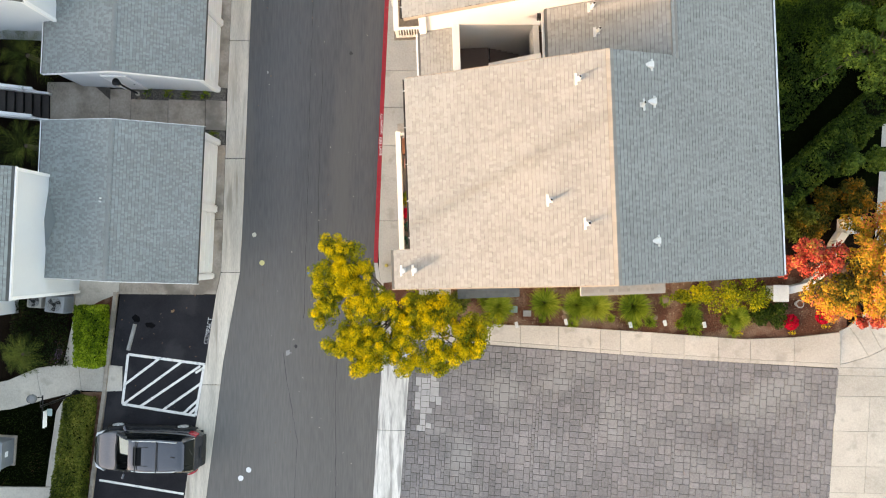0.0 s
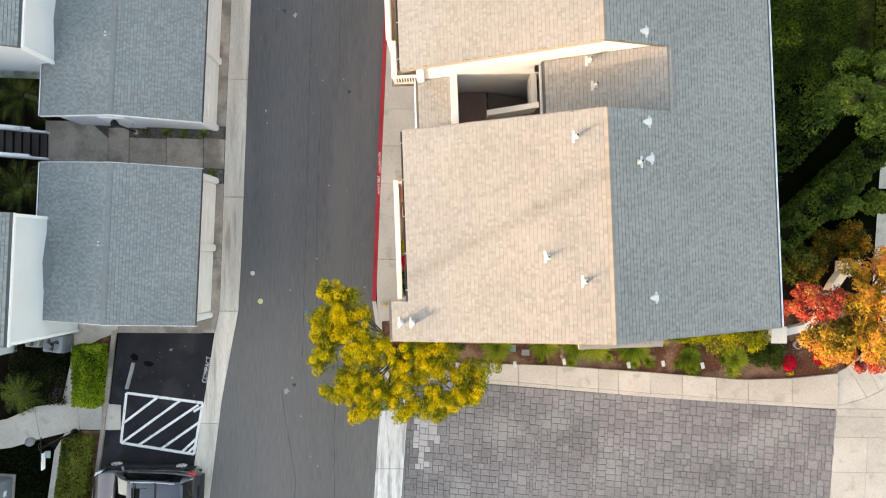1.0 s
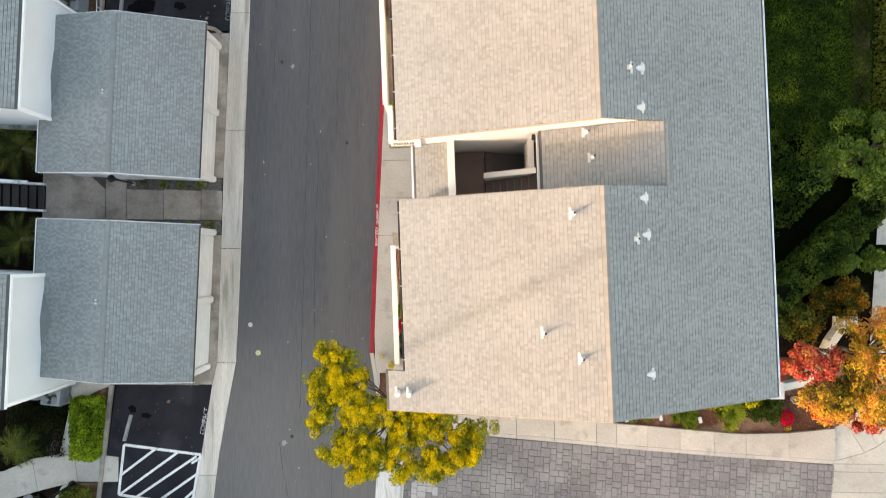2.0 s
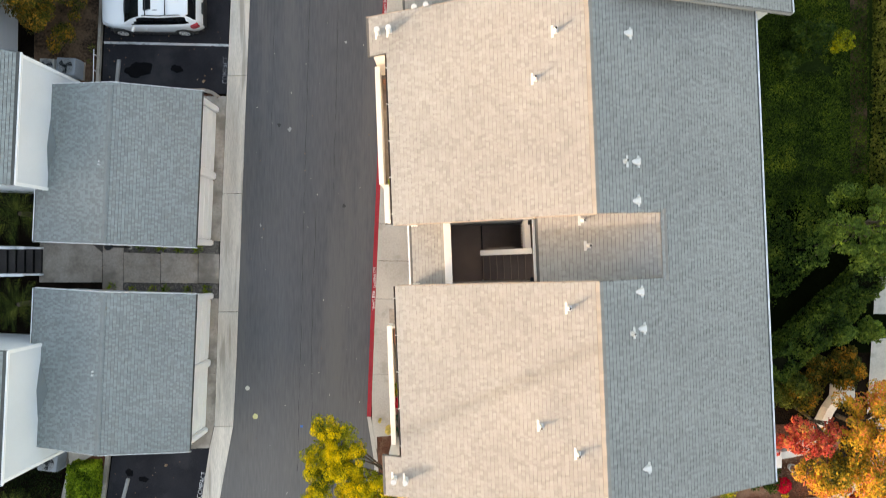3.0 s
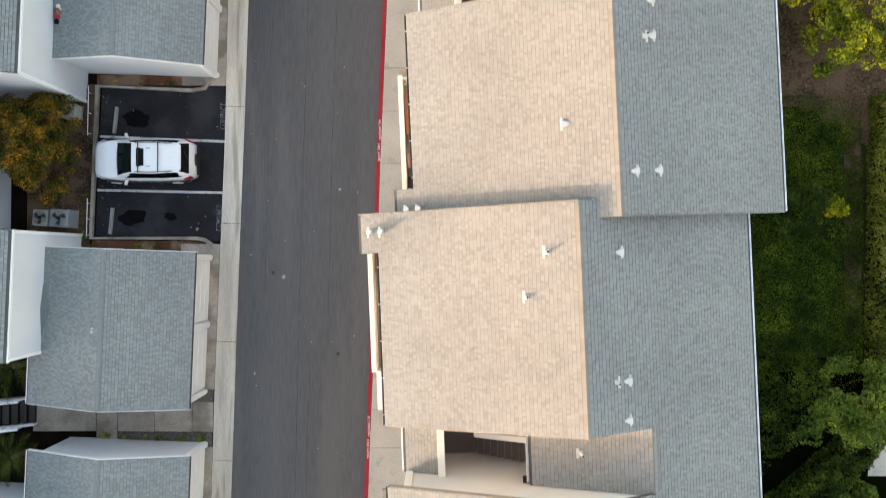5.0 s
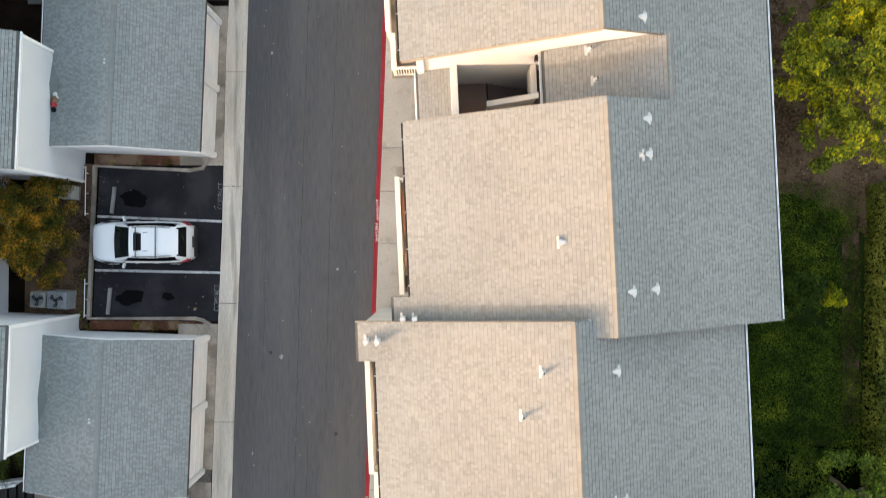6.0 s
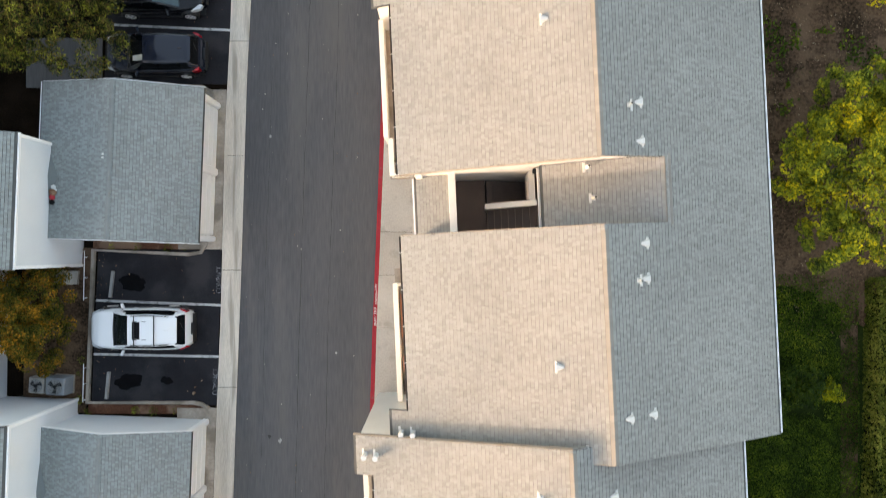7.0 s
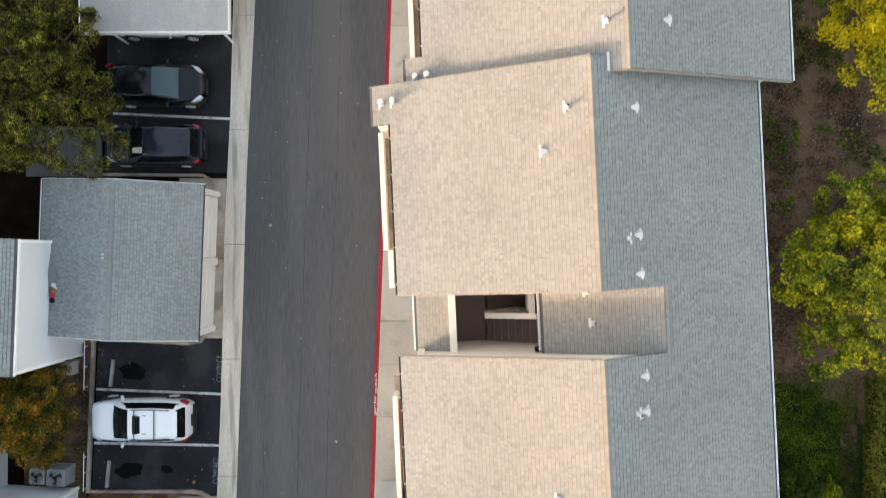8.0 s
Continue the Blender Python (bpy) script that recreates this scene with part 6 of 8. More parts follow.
def car(at, length, width, height, paint, label, rails=True, sunroof=True, shade=0.0, screen=None, bars=False, clad=False, lines=(0.262, 0.452, 0.905, 0.970), sleek=0.0, taper=0.0):
    """A hatchback or crossover; x runs from nose (0) to tail, z up. lines: windscreen foot and head, rear window head and foot."""
    c = empty("car", label, "car", "parked cars", at)
    L, W, H = length, width / 2, height
    x0, x1, x2, x3 = lines
    plan = [(0.0, 0.40), (0.010, 0.56), (0.035, 0.74), (0.085, 0.90), (0.16, 0.965), (0.24, 0.985), (0.36, 0.985), (0.55, 1.0), (0.75, 1.0), (0.86, 0.985), (0.93, 0.945), (0.975, 0.86), (1.0, 0.70)]
    plan = [(x, w * (1 - taper * max(0.0, 1 - x / 0.34) ** 1.4 - 0.6 * taper * max(0.0, (x - 0.72) / 0.28) ** 1.6)) for x, w in plan]
    deck = [(0.0, 0.40), (0.015, 0.475), (0.05, 0.535), (0.11, 0.570), (x0, 0.615), (x0 + 0.12, 0.645), (0.60, 0.665), (0.80, 0.685), (x3, 0.675), (0.984, 0.61), (1.0, 0.46)]
    crown = [(0.0, 0.012), (0.06, 0.028), (x0 - 0.02, 0.030), (x0, 0.035), (x0 + 0.5 * (x1 - x0), 0.20), (x1, 0.315 - sleek), (x1 + 0.12, 0.345 - sleek), (0.62, 0.335 - sleek), (x2 - 0.03, 0.29 - sleek), (x2, 0.265 - sleek), (x3, 0.040), (x3 + 0.015, 0.02), (1.0, 0.008)]
    top = [(0.0, 0.86), (x0 - 0.02, 0.84), (x0, 0.83), (x1, 0.73), (x1 + 0.15, 0.755), (0.70, 0.745), (x2, 0.70), (x3, 0.80), (1.0, 0.85)]
    xs = sorted({round(v, 4) for v in [0.0, 0.006, 0.015, 0.03, 0.05, 0.075, 0.1, 0.13, 0.16, x0 - 0.012, x0, x1, x1 + 0.02, x2 - 0.015, x2, x3, x3 + 0.010, 0.990, 1.0] + [x0 + (x1 - x0) * k / 5 for k in range(1, 5)] + [x1 + 0.02 + (x2 - x1 - 0.035) * k / 12 for k in range(1, 12)] + [x2 + (x3 - x2) * k / 4 for k in range(1, 4)]})
    grid = []
    for x in xs:
        w, d, h, wt = smooth_line(plan, x) * W, smooth_line(deck, x) * H, max(0.004, smooth_line(crown, x) * H), smooth_line(top, x) * W
        wt = min(wt, w * 0.9)
        b = w * 0.925
        half = [(w * 0.88, 0.20), (w * 0.965, 0.30), (w, 0.30 + (d - 0.30) * 0.35), (w, 0.30 + (d - 0.30) * 0.62), (w * 0.985, 0.30 + (d - 0.30) * 0.86), (w * 0.955, d - 0.012), (b, d), (b * 0.985, d + 0.05 * h)]
        half += [(b * 0.985 + (wt - b * 0.985) * f + 0.03 * W * math.sin(math.pi * f), d + h * (0.05 + 0.80 * f)) for f in (0.35, 0.7, 1.0)]
        half += [(wt * 0.93, d + h * 0.925), (wt * 0.80, d + h * 0.965), (wt * 0.50, d + h * 0.99), (0.0, d + h)]
        grid.append([(x * L, y, z) for y, z in half] + [(x * L, -y, z) for y, z in half[-2::-1]])
    n = len(grid[0])
    verts = [p for row in grid for p in row]
    groups = {"body": [], "roof": [], "windscreen": [], "rear_window": [], "side_a": [], "side_b": []}
    for i in range(len(xs) - 1):
        xm = (xs[i] + xs[i + 1]) / 2
        for j in range(n - 1):
            f = (i * n + j, i * n + j + 1, (i + 1) * n + j + 1, (i + 1) * n + j)
            k = min(j, n - 2 - j)
            if k >= 11 and x0 + 0.004 < xm < x1:
                g = "windscreen"
            elif k >= 11 and x2 < xm < x3 - 0.006:
                g = "rear_window"
            elif 7 <= k <= 9 and x0 + 0.42 * (x1 - x0) + (k - 7) * 0.035 < xm < x2 - 0.03 + 0.012 * (9 - k):
                g = "side_a" if j < n / 2 else "side_b"
            elif k >= 10 and x1 < xm < x2:
                g = "roof"
            else:
                g = "body"
            groups[g].append(f)
    groups["body"] += [tuple(range(n))[::-1], tuple((len(xs) - 1) * n + j for j in range(n))]
    for g, faces in groups.items():
        used = sorted({v for f in faces for v in f})
        index = {v: q for q, v in enumerate(used)}
        mt = paint if g in ("body", "roof") else ((screen or WINDSCREEN) if g == "windscreen" else GLASS)
        mesh_object("side_window" if g.startswith("side") else g, [verts[v] for v in used], [tuple(index[v] for v in f) for f in faces], mt, c, smooth=True)
    height_at = lambda x, f: (smooth_line(deck, x) + f * smooth_line(crown, x)) * H
    wide = lambda x: smooth_line(top, x) * W
    # black lower edge, sills and bumpers
    box("underside", 0.03 * L, 0.97 * L, -W * 0.84, W * 0.84, 0.15, 0.205, TRIM_BLACK, c)
    for sg in (-1, 1):
        y = sg * W
        side = [(0.10, 0.955), (0.25, 0.99), (0.55, 1.004), (0.80, 1.0), (0.92, 0.965)]
        for (a, p), (b, q) in zip(side, side[1:]):
            bm = bmesh.new()
            add_prism(bm, [(a * L, y * p - sg * 0.05), (b * L, y * q - sg * 0.05), (b * L, y * q + sg * 0.012), (a * L, y * p + sg * 0.012)][::sg], 0.18, 0.46 if clad else 0.30)
            part("cladding", bm, TRIM_BLACK, c)
        # mirror on its stalk
        xm = (x0 + 0.45 * (x1 - x0)) * L
        bm = bmesh.new()
        add_box(bm, -0.05, 0.06, -0.12, 0.12, -0.06, 0.07, 0.03, Matrix.Translation((xm + 0.03, sg * (W + 0.10), 0.66 * H)) @ Matrix.Rotation(sg * 0.35, 4, "Z"))
        mirror = part("mirror", bm, paint, c)
        tube("stalk", (xm, sg * W * 0.93, 0.63 * H), (xm + 0.02, sg * (W + 0.02), 0.645 * H), 0.025, TRIM_BLACK, mirror, seg=6)
        # lamps set into the corners
        bm = bmesh.new()
        add_prism(bm, [(0.018 * L, sg * W * 0.60), (0.040 * L, sg * W * 0.800), (0.125 * L, sg * W * 0.945), (0.105 * L, sg * W * 0.86), (0.045 * L, sg * W * 0.56)][::sg], 0.40 * H, lambda x, yy: height_at(x / L, 0.7) + 0.004)
        part("headlight", bm, CLEAR_LENS, c)
        bm = bmesh.new()
        add_prism(bm, [(0.905 * L, sg * W * 0.975), (0.945 * L, sg * W * 0.945), (0.978 * L, sg * W * 0.865), (0.972 * L, sg * W * 0.70), (0.950 * L, sg * W * 0.80)][::-sg], 0.46 * H, lambda x, yy: 0.665 * H)
        part("tail_light", bm, RED_LENS, c)
        if rails:
            bm = bmesh.new()
            run = [x1 + 0.04 + (x2 - x1 - 0.10) * k / 6 for k in range(7)]
            for a, b in zip(run, run[1:]):
                add_tube(bm, (a * L, sg * wide(a) * 0.93, height_at(a, 0.93) + 0.045), (b * L, sg * wide(b) * 0.93, height_at(b, 0.93) + 0.045), 0.020, seg=6)
            for a in (run[0], run[3], run[6]):
                add_tube(bm, (a * L, sg * wide(a) * 0.93, height_at(a, 0.90)), (a * L, sg * wide(a) * 0.93, height_at(a, 0.93) + 0.05), 0.022, seg=6)
            part("roof_rail", bm, TRIM_BLACK if not clad else RIM, c)
        for a in (0.44, 0.63):
            tube("door_handle", (a * L, sg * W * 1.0, 0.50 * H), (a * L + 0.16, sg * W * 1.0, 0.505 * H), 0.018, paint, c, seg=6)
        tube("bonnet_seam", (0.055 * L, sg * W * 0.60, height_at(0.055, 0.75)), ((x0 - 0.01) * L, sg * W * 0.80, height_at(x0 - 0.01, 0.45)), 0.005, TRIM_BLACK, c, seg=4)
        for xw in (0.175 * L, 0.79 * L):
            m = Matrix.Translation((xw, sg * (W - 0.085), 0.335)) @ Matrix.Rotation(math.pi / 2, 4, "X")
            arch = Matrix.Translation((xw, sg * (W - 0.10), 0.34)) @ Matrix.Rotation(math.pi / 2, 4, "X")
            bm = bmesh.new()
            bmesh.ops.create_cone(bm, cap_ends=True, segments=28, radius1=0.395, radius2=0.395, depth=0.218, matrix=arch)
            part("wheel_arch", bm, TRIM_BLACK, c)
            bm = bmesh.new()
            bmesh.ops.create_cone(bm, cap_ends=True, segments=28, radius1=0.33, radius2=0.33, depth=0.225, matrix=m)
            wheel = part("wheel", bm, TYRE, c)
            bm = bmesh.new()
            for q in range(5):
                t = 6.283 * q / 5
                hub = Vector((xw, sg * (W + 0.030), 0.335))
                add_tube(bm, hub, hub + Vector((0.22 * math.cos(t), 0, 0.22 * math.sin(t))), 0.035, 0.028, 6)
            bmesh.ops.create_cone(bm, cap_ends=True, segments=12, radius1=0.06, radius2=0.06, depth=0.05, matrix=Matrix.Translation((xw, sg * (W + 0.03), 0.335)) @ Matrix.Rotation(math.pi / 2, 4, "X"))
            for q in range(20):
                t0, t1 = 6.283 * q / 20, 6.283 * (q + 1) / 20
                add_tube(bm, (xw + 0.225 * math.cos(t0), sg * (W + 0.03), 0.335 + 0.225 * math.sin(t0)), (xw + 0.225 * math.cos(t1), sg * (W + 0.03), 0.335 + 0.225 * math.sin(t1)), 0.02, seg=5)
            part("rim", bm, RIM, wheel)
    # cowl, wipers, rear bumper, number plate recess, spoiler, aerial
    bow = [-0.80 + 1.6 * k / 8 for k in range(9)]
    rim = lambda v, d: ((x0 - 0.006 + 0.018 * v * v) * L + d, v * W * 0.9)
    bm = bmesh.new()
    add_prism(bm, [rim(v, 0.0) for v in bow] + [rim(v, 0.06) for v in bow[::-1]], height_at(x0, 1.0) - 0.06, lambda x, y: height_at(x0, 1.0) + 0.022 - 0.012 * (y / W) ** 2)
    part("cowl", bm, TRIM_BLACK, c)
    for y0 in (-0.05, 0.45):
        tube("wiper", (x0 * L + 0.05, y0 * W, height_at(x0, 1.0) + 0.02), (x0 * L + 0.16, (y0 + 0.42) * W, height_at(x0 + 0.02, 1.0) + 0.02), 0.010, TRIM_BLACK, c, seg=5)
    box("bumper_trim", 0.962 * L, 1.008 * L, -W * 0.70, W * 0.70, 0.26, 0.40 * H, TRIM_BLACK, c, bevel=0.03)
    box("plate_recess", 0.999 * L, 1.012 * L, -0.26, 0.26, 0.42 * H, 0.52 * H, TRIM_BLACK, c, bevel=0.005)
    box("front_grille", -0.006 * L, 0.012 * L, -W * 0.40, W * 0.40, 0.28, 0.36 * H, TRIM_BLACK, c, bevel=0.02)
    bm = bmesh.new()
    zsp = height_at(x2, 1.0)
    add_prism(bm, [((x2 - 0.012) * L, -wide(x2) * 0.90), ((x2 + 0.018) * L, -wide(x2) * 0.82), ((x2 + 0.018) * L, wide(x2) * 0.82), ((x2 - 0.012) * L, wide(x2) * 0.90)], zsp - 0.045, zsp + 0.004)
    part("spoiler", bm, paint, c)
    tube("wiper", ((x3 - 0.008) * L, 0.0, height_at(x3 - 0.008, 1.0) + 0.015), ((x3 - 0.03) * L, 0.30, height_at(x3 - 0.03, 1.0) + 0.015), 0.010, TRIM_BLACK, c, seg=5)
    if sunroof:
        a, b = x1 + 0.05, x1 + 0.125
        prism("sunroof", [(a * L, -wide(a) * 0.55), (b * L, -wide(a) * 0.55), (b * L, wide(a) * 0.55), (a * L, wide(a) * 0.55)], lambda x, y: height_at(x / L, 0.95), lambda x, y: height_at(x / L, 1.0) + 0.008, GLASS, c)
        for y0, y1 in ((-0.60, -0.56), (0.56, 0.60)):
            prism("sunroof_seal", [(a * L, wide(a) * y0), ((b + 0.06) * L, wide(a) * y0), ((b + 0.06) * L, wide(a) * y1), (a * L, wide(a) * y1)], lambda x, y: height_at(x / L, 0.9), lambda x, y: height_at(x / L, 1.0) + 0.003, TRIM_BLACK, c)
    if bars:
        for a in (x1 + 0.075, x1 + 0.265):
            tube("cross_bar", (a * L, -wide(a) * 0.95, height_at(a, 1.0) + 0.055), (a * L, wide(a) * 0.95, height_at(a, 1.0) + 0.055), 0.022, TRIM_BLACK, c, seg=6)
    tub = 0.58 * H
    box("cabin_floor", (x0 + 0.02) * L, (x3 - 0.02) * L, -W * 0.80, W * 0.80, 0.30, 0.34, TRIM_BLACK, c)
    for sx, sy in ((0.42, 0.36), (0.42, -0.36), (0.64, 0.0)):
        box("seat", sx * L, sx * L + 0.50, (sy - 0.26 if sy else -0.6), (sy + 0.26 if sy else 0.6), tub - 0.30, tub - 0.10, TRIM_BLACK, c, bevel=0.04)
        box("seat_back", sx * L + 0.42, sx * L + 0.56, (sy - 0.25 if sy else -0.6), (sy + 0.25 if sy else 0.6), tub - 0.09, tub + 0.26, TRIM_BLACK, c, bevel=0.05)
    if shade:
        xa, xb = (x0 + 0.055) * L, (x1 + 0.01) * L
        bm = bmesh.new()
        low = lambda x, y: height_at(min(max(x / L, x0), x1), 0.90) - 0.05
        add_prism(bm, [(xa, W * (0.55 - shade)), (xb, W * (0.55 - shade)), (xb, W * 0.62), (xa - 0.02 * L, W * 0.72)] if shade > 0.4 else [(xa, -W * 0.48), (xb, -W * 0.55), (xb, -W * (0.50 - shade)), (xa, -W * (0.50 - shade))], lambda x, y: low(x, y) - 0.02, low)
        part("sun_shade", bm, SEAT_TAN, c, "pale folded sun shade behind the windscreen")
    tube("aerial", ((x2 - 0.10) * L, 0, height_at(x2 - 0.10, 1.0) - 0.01), ((x2 - 0.06) * L, 0, height_at(x2 - 0.06, 1.0) + 0.05), 0.022, TRIM_BLACK if clad else paint, c, 0.012, 6)
    return c


PAINT_WHITE = plain("white_car_paint", (0.74, 0.75, 0.76), 0.25, 0.0, 0.6)
PAINT_GREY = plain("dark_grey_car_paint", (0.100, 0.103, 0.115), 0.20, 0.75, 0.6, 0.4)
PAINT_BLACK = plain("black_car_paint", (0.006, 0.006, 0.008), 0.15, 0.0, 0.25, 0.35)
PAINT_NAVY = plain("black_blue_car_paint", (0.012, 0.015, 0.026), 0.15, 0.0, 0.35, 0.4)
car(pose(-15.12, 17.97, 0.012, 0, 0, 0.4), 4.56, 1.88, 1.64, PAINT_WHITE, "white crossover car parked nose-in at the kerb", bars=True, taper=0.10)
car(pose(-15.38, -8.83, 0.012, 0, 0, -1.2), 4.78, 1.90, 1.68, PAINT_GREY, "dark grey estate car with roof rails parked nose-in", bars=True, shade=0.57, clad=True, screen=CLEAR_SCREEN, taper=0.10, lines=(0.238, 0.405, 0.895, 0.967))
car(pose(-14.56, 30.38, 0.012, 0, 0, 0.0), 4.45, 1.80, 1.52, PAINT_NAVY, "black-blue hatchback parked nose-in beside the garage", rails=False, sunroof=False, shade=0.26, screen=CLEAR_SCREEN, taper=0.16)
car(pose(-10.10, 33.10, 0.012, 0, 0, 180.0), 4.45, 1.78, 1.46, PAINT_BLACK, "black hatchback parked nose out under the tree", rails=False, sunroof=False, screen=SKY_REFLECT_SCREEN, sleek=0.02, taper=0.24, lines=(0.235, 0.47, 0.86, 0.965))
car(pose(-10.0, 36.2, 0.012, 0, 0, 180.0), 4.4, 1.78, 1.5, PAINT_WHITE, "white car parked under the carport", rails=False, sunroof=False)

# ---------------------------------------------------------------- street: small marks
def disc(name, x, y, r, z, material, label):
    bm = bmesh.new()
    bmesh.ops.create_cone(bm, cap_ends=True, segments=20, radius1=r, radius2=r * 0.9, depth=0.012, matrix=Matrix.Translation((x, y, z)))
    return tagged(part(name, bm, material), label, "cover", "road covers")


PALE_CAP = surface("pale_iron_cover", (0.50, 0.46, 0.38), (0.62, 0.58, 0.48), 0.7, 6, 40, 0.1)
YELLOW_CAP = surface("yellow_iron_cover", (0.50, 0.47, 0.22), (0.62, 0.58, 0.30), 0.7, 6, 40, 0.1)
WHITE_CAP = surface("white_iron_cover", (0.66, 0.66, 0.66), (0.76, 0.76, 0.76), 0.7, 6, 40, 0.1)
disc("road_valve", -8.58, 0.80, 0.105, 0.004, PALE_CAP, "small pale painted valve cap in the asphalt")
disc("road_valve", -8.21, -0.49, 0.125, 0.004, YELLOW_CAP, "small yellow painted valve cap in the asphalt")
disc("road_valve", -8.70, -9.98, 0.125, 0.004, WHITE_CAP, "white painted valve cap in the asphalt")
disc("road_valve", -9.06, -10.36, 0.13, 0.004, WHITE_CAP, "white painted valve cap in the asphalt")
tagged(box("road_stud", -6.13, -6.02, -0.98, -0.88, 0.0, 0.02, plain("blue_reflector", (0.02, 0.14, 0.45), 0.3), bevel=0.008), "blue square hydrant marker stud on the road", "road stud")

# seams and sealed cracks in the asphalt
SEAM = surface("tar_seam", (0.045, 0.042, 0.042), (0.062, 0.058, 0.057), 0.8, 3, 30, 0.1)


def seam(pts, w, seed):
    r = random.Random(seed)
    verts, faces = [], []
    fine = []
    for a, b in zip(pts, pts[1:]):
        n = max(2, int(math.hypot(b[0] - a[0], b[1] - a[1]) / 0.35))
        fine += [(a[0] + (b[0] - a[0]) * k / n + r.uniform(-0.025, 0.025), a[1] + (b[1] - a[1]) * k / n) for k in range(n)]
    fine.append(pts[-1])
    for i, (x, y) in enumerate(fine):
        q = w * r.uniform(0.4, 1.0) / 2
        verts += [(x - q, y, 0.003), (x + q, y, 0.003)]
        if i:
            faces.append((2 * i - 2, 2 * i - 1, 2 * i + 1, 2 * i))
    return tagged(mesh_object("road_seam", verts, faces, SEAM), "thin dark tar seam along the asphalt lane", "road seam", "road seams")


seam([(-6.25, -3.0), (-6.10, 6), (-5.95, 16), (-5.7, 26), (-5.3, 40)], 0.025, 1)
seam([(-9.6, -7.2), (-7.4, -7.35), (-5.2, -7.3), (-3.1, -7.4)], 0.022, 5)
seam([(-7.2, -4.6), (-6.9, -6.4), (-6.5, -8.6), (-6.6, -11.5)], 0.022, 6)
seam([(-4.6, -3.0), (-4.75, -6.2), (-4.7, -11.5)], 0.026, 7)
seam([(-5.6, -1.5), (-5.65, 3.5), (-5.5, 9.0)], 0.022, 2)
seam([(-4.7, 10), (-4.55, 20), (-4.2, 31), (-4.0, 40)], 0.022, 3)
seam([(-7.6, 12), (-7.45, 22), (-7.2, 30)], 0.016, 4)
r7 = random.Random(77)
pv, pf = [], []
for _ in range(90):
    x, y = r7.uniform(-8.6, -3.2), r7.uniform(-11, 37)
    s = r7.choice((0.010, 0.012, 0.015, 0.022))
    n = len(pv)
    pv += [(x - s, y - s * 0.6, 0.003), (x + s * 0.8, y - s, 0.003), (x + s, y + s * 0.7, 0.004), (x - s * 0.5, y + s, 0.003)]
    pf.append((n, n + 1, n + 2, n + 3))
tagged(mesh_object("road_grit", pv, pf, PALE_CAP), "pale specks of grit and gum on the asphalt", "grit", kind="stuff")
for i, (x, y, s) in enumerate(((-7.25, 12.95, 0.10), (-6.75, 12.75, 0.12), (-6.95, -4.6, 0.16), (-6.6, -4.3, 0.10), (-8.05, 8.3, 0.07), (-4.2, 16.8, 0.07), (-4.22, 9.22, 0.10), (-7.3, 26.8, 0.09))):
    rr = random.Random(i)
    poly = [(x + s * rr.uniform(0.4, 1.1) * math.cos(a), y + s * rr.uniform(0.4, 1.2) * math.sin(a)) for a in [6.283 * k / 11 for k in range(11)]]
    tagged(prism("road_scuff", poly, 0.001, 0.004, STOP_GREY if i % 3 else SEAM), "small worn patch on the asphalt lane", "patch", "worn patches")


# ---------------------------------------------------------------- yellow blossom tree at the corner
LEAF_CITRUS = leaf_surface("blossom_tree_leaf", [(0.0, (0.045, 0.065, 0.006)), (0.5, (0.22, 0.23, 0.010)), (1.0, (0.46, 0.41, 0.014))], patch=2.0)
# lobes of the crown: place, half widths, and how much of each is in bloom
LOBES = [(-4.2, 0.27, 0.43, 0.39, 8), (-3.88, 0.0, 0.47, 0.36, 7), (-3.33, 0.0, 0.36, 0.28, 4), (-3.76, -0.55, 0.71, 0.43, 8), (-4.67, -0.68, 0.28, 0.32, 4), (-2.85, -0.74, 0.28, 0.32, 9),
         (-3.83, -1.11, 0.75, 0.47, 8), (-3.35, -1.5, 0.55, 0.43, 8), (-4.58, -1.35, 0.24, 0.39, 4), (-4.3, -1.7, 0.47, 0.28, 6), (-4.41, -2.37, 0.47, 0.47, 7), (-2.56, -1.73, 0.55, 0.43, 8)]
LOBES += [(-2.05, -2.04, 0.36, 0.47, 8), (-3.11, -2.28, 0.55, 0.39, 8), (-3.81, -3.0, 0.32, 0.28, 8), (-3.34, -3.07, 0.55, 0.36, 4), (-2.63, -2.91, 0.55, 0.39, 7), (-3.88, -3.55, 0.51, 0.36, 7),
          (-3.17, -3.62, 0.55, 0.39, 6), (-2.43, -3.54, 0.47, 0.43, 6), (-3.01, -4.41, 0.32, 0.28, 8), (-2.54, -4.13, 0.51, 0.32, 8), (-1.99, -3.85, 0.24, 0.43, 4), (-1.37, -2.66, 0.47, 0.43, 7)]
LOBES += [(-1.28, -3.37, 0.51, 0.47, 8), (-1.36, -4.16, 0.47, 0.43, 8), (-0.9, -2.03, 0.55, 0.47, 5), (-0.55, -2.26, 0.43, 0.43, 8), (-0.12, -2.02, 0.55, 0.47, 4), (0.36, -2.25, 0.36, 0.39, 2),
          (-0.11, -2.65, 0.47, 0.32, 4), (-0.74, -2.89, 0.39, 0.28, 4), (-0.26, -3.36, 0.36, 0.28, 5), (-0.41, -4.07, 0.47, 0.39, 7), (0.06, -4.38, 0.36, 0.28, 7), (-0.02, -3.83, 0.39, 0.32, 6)]
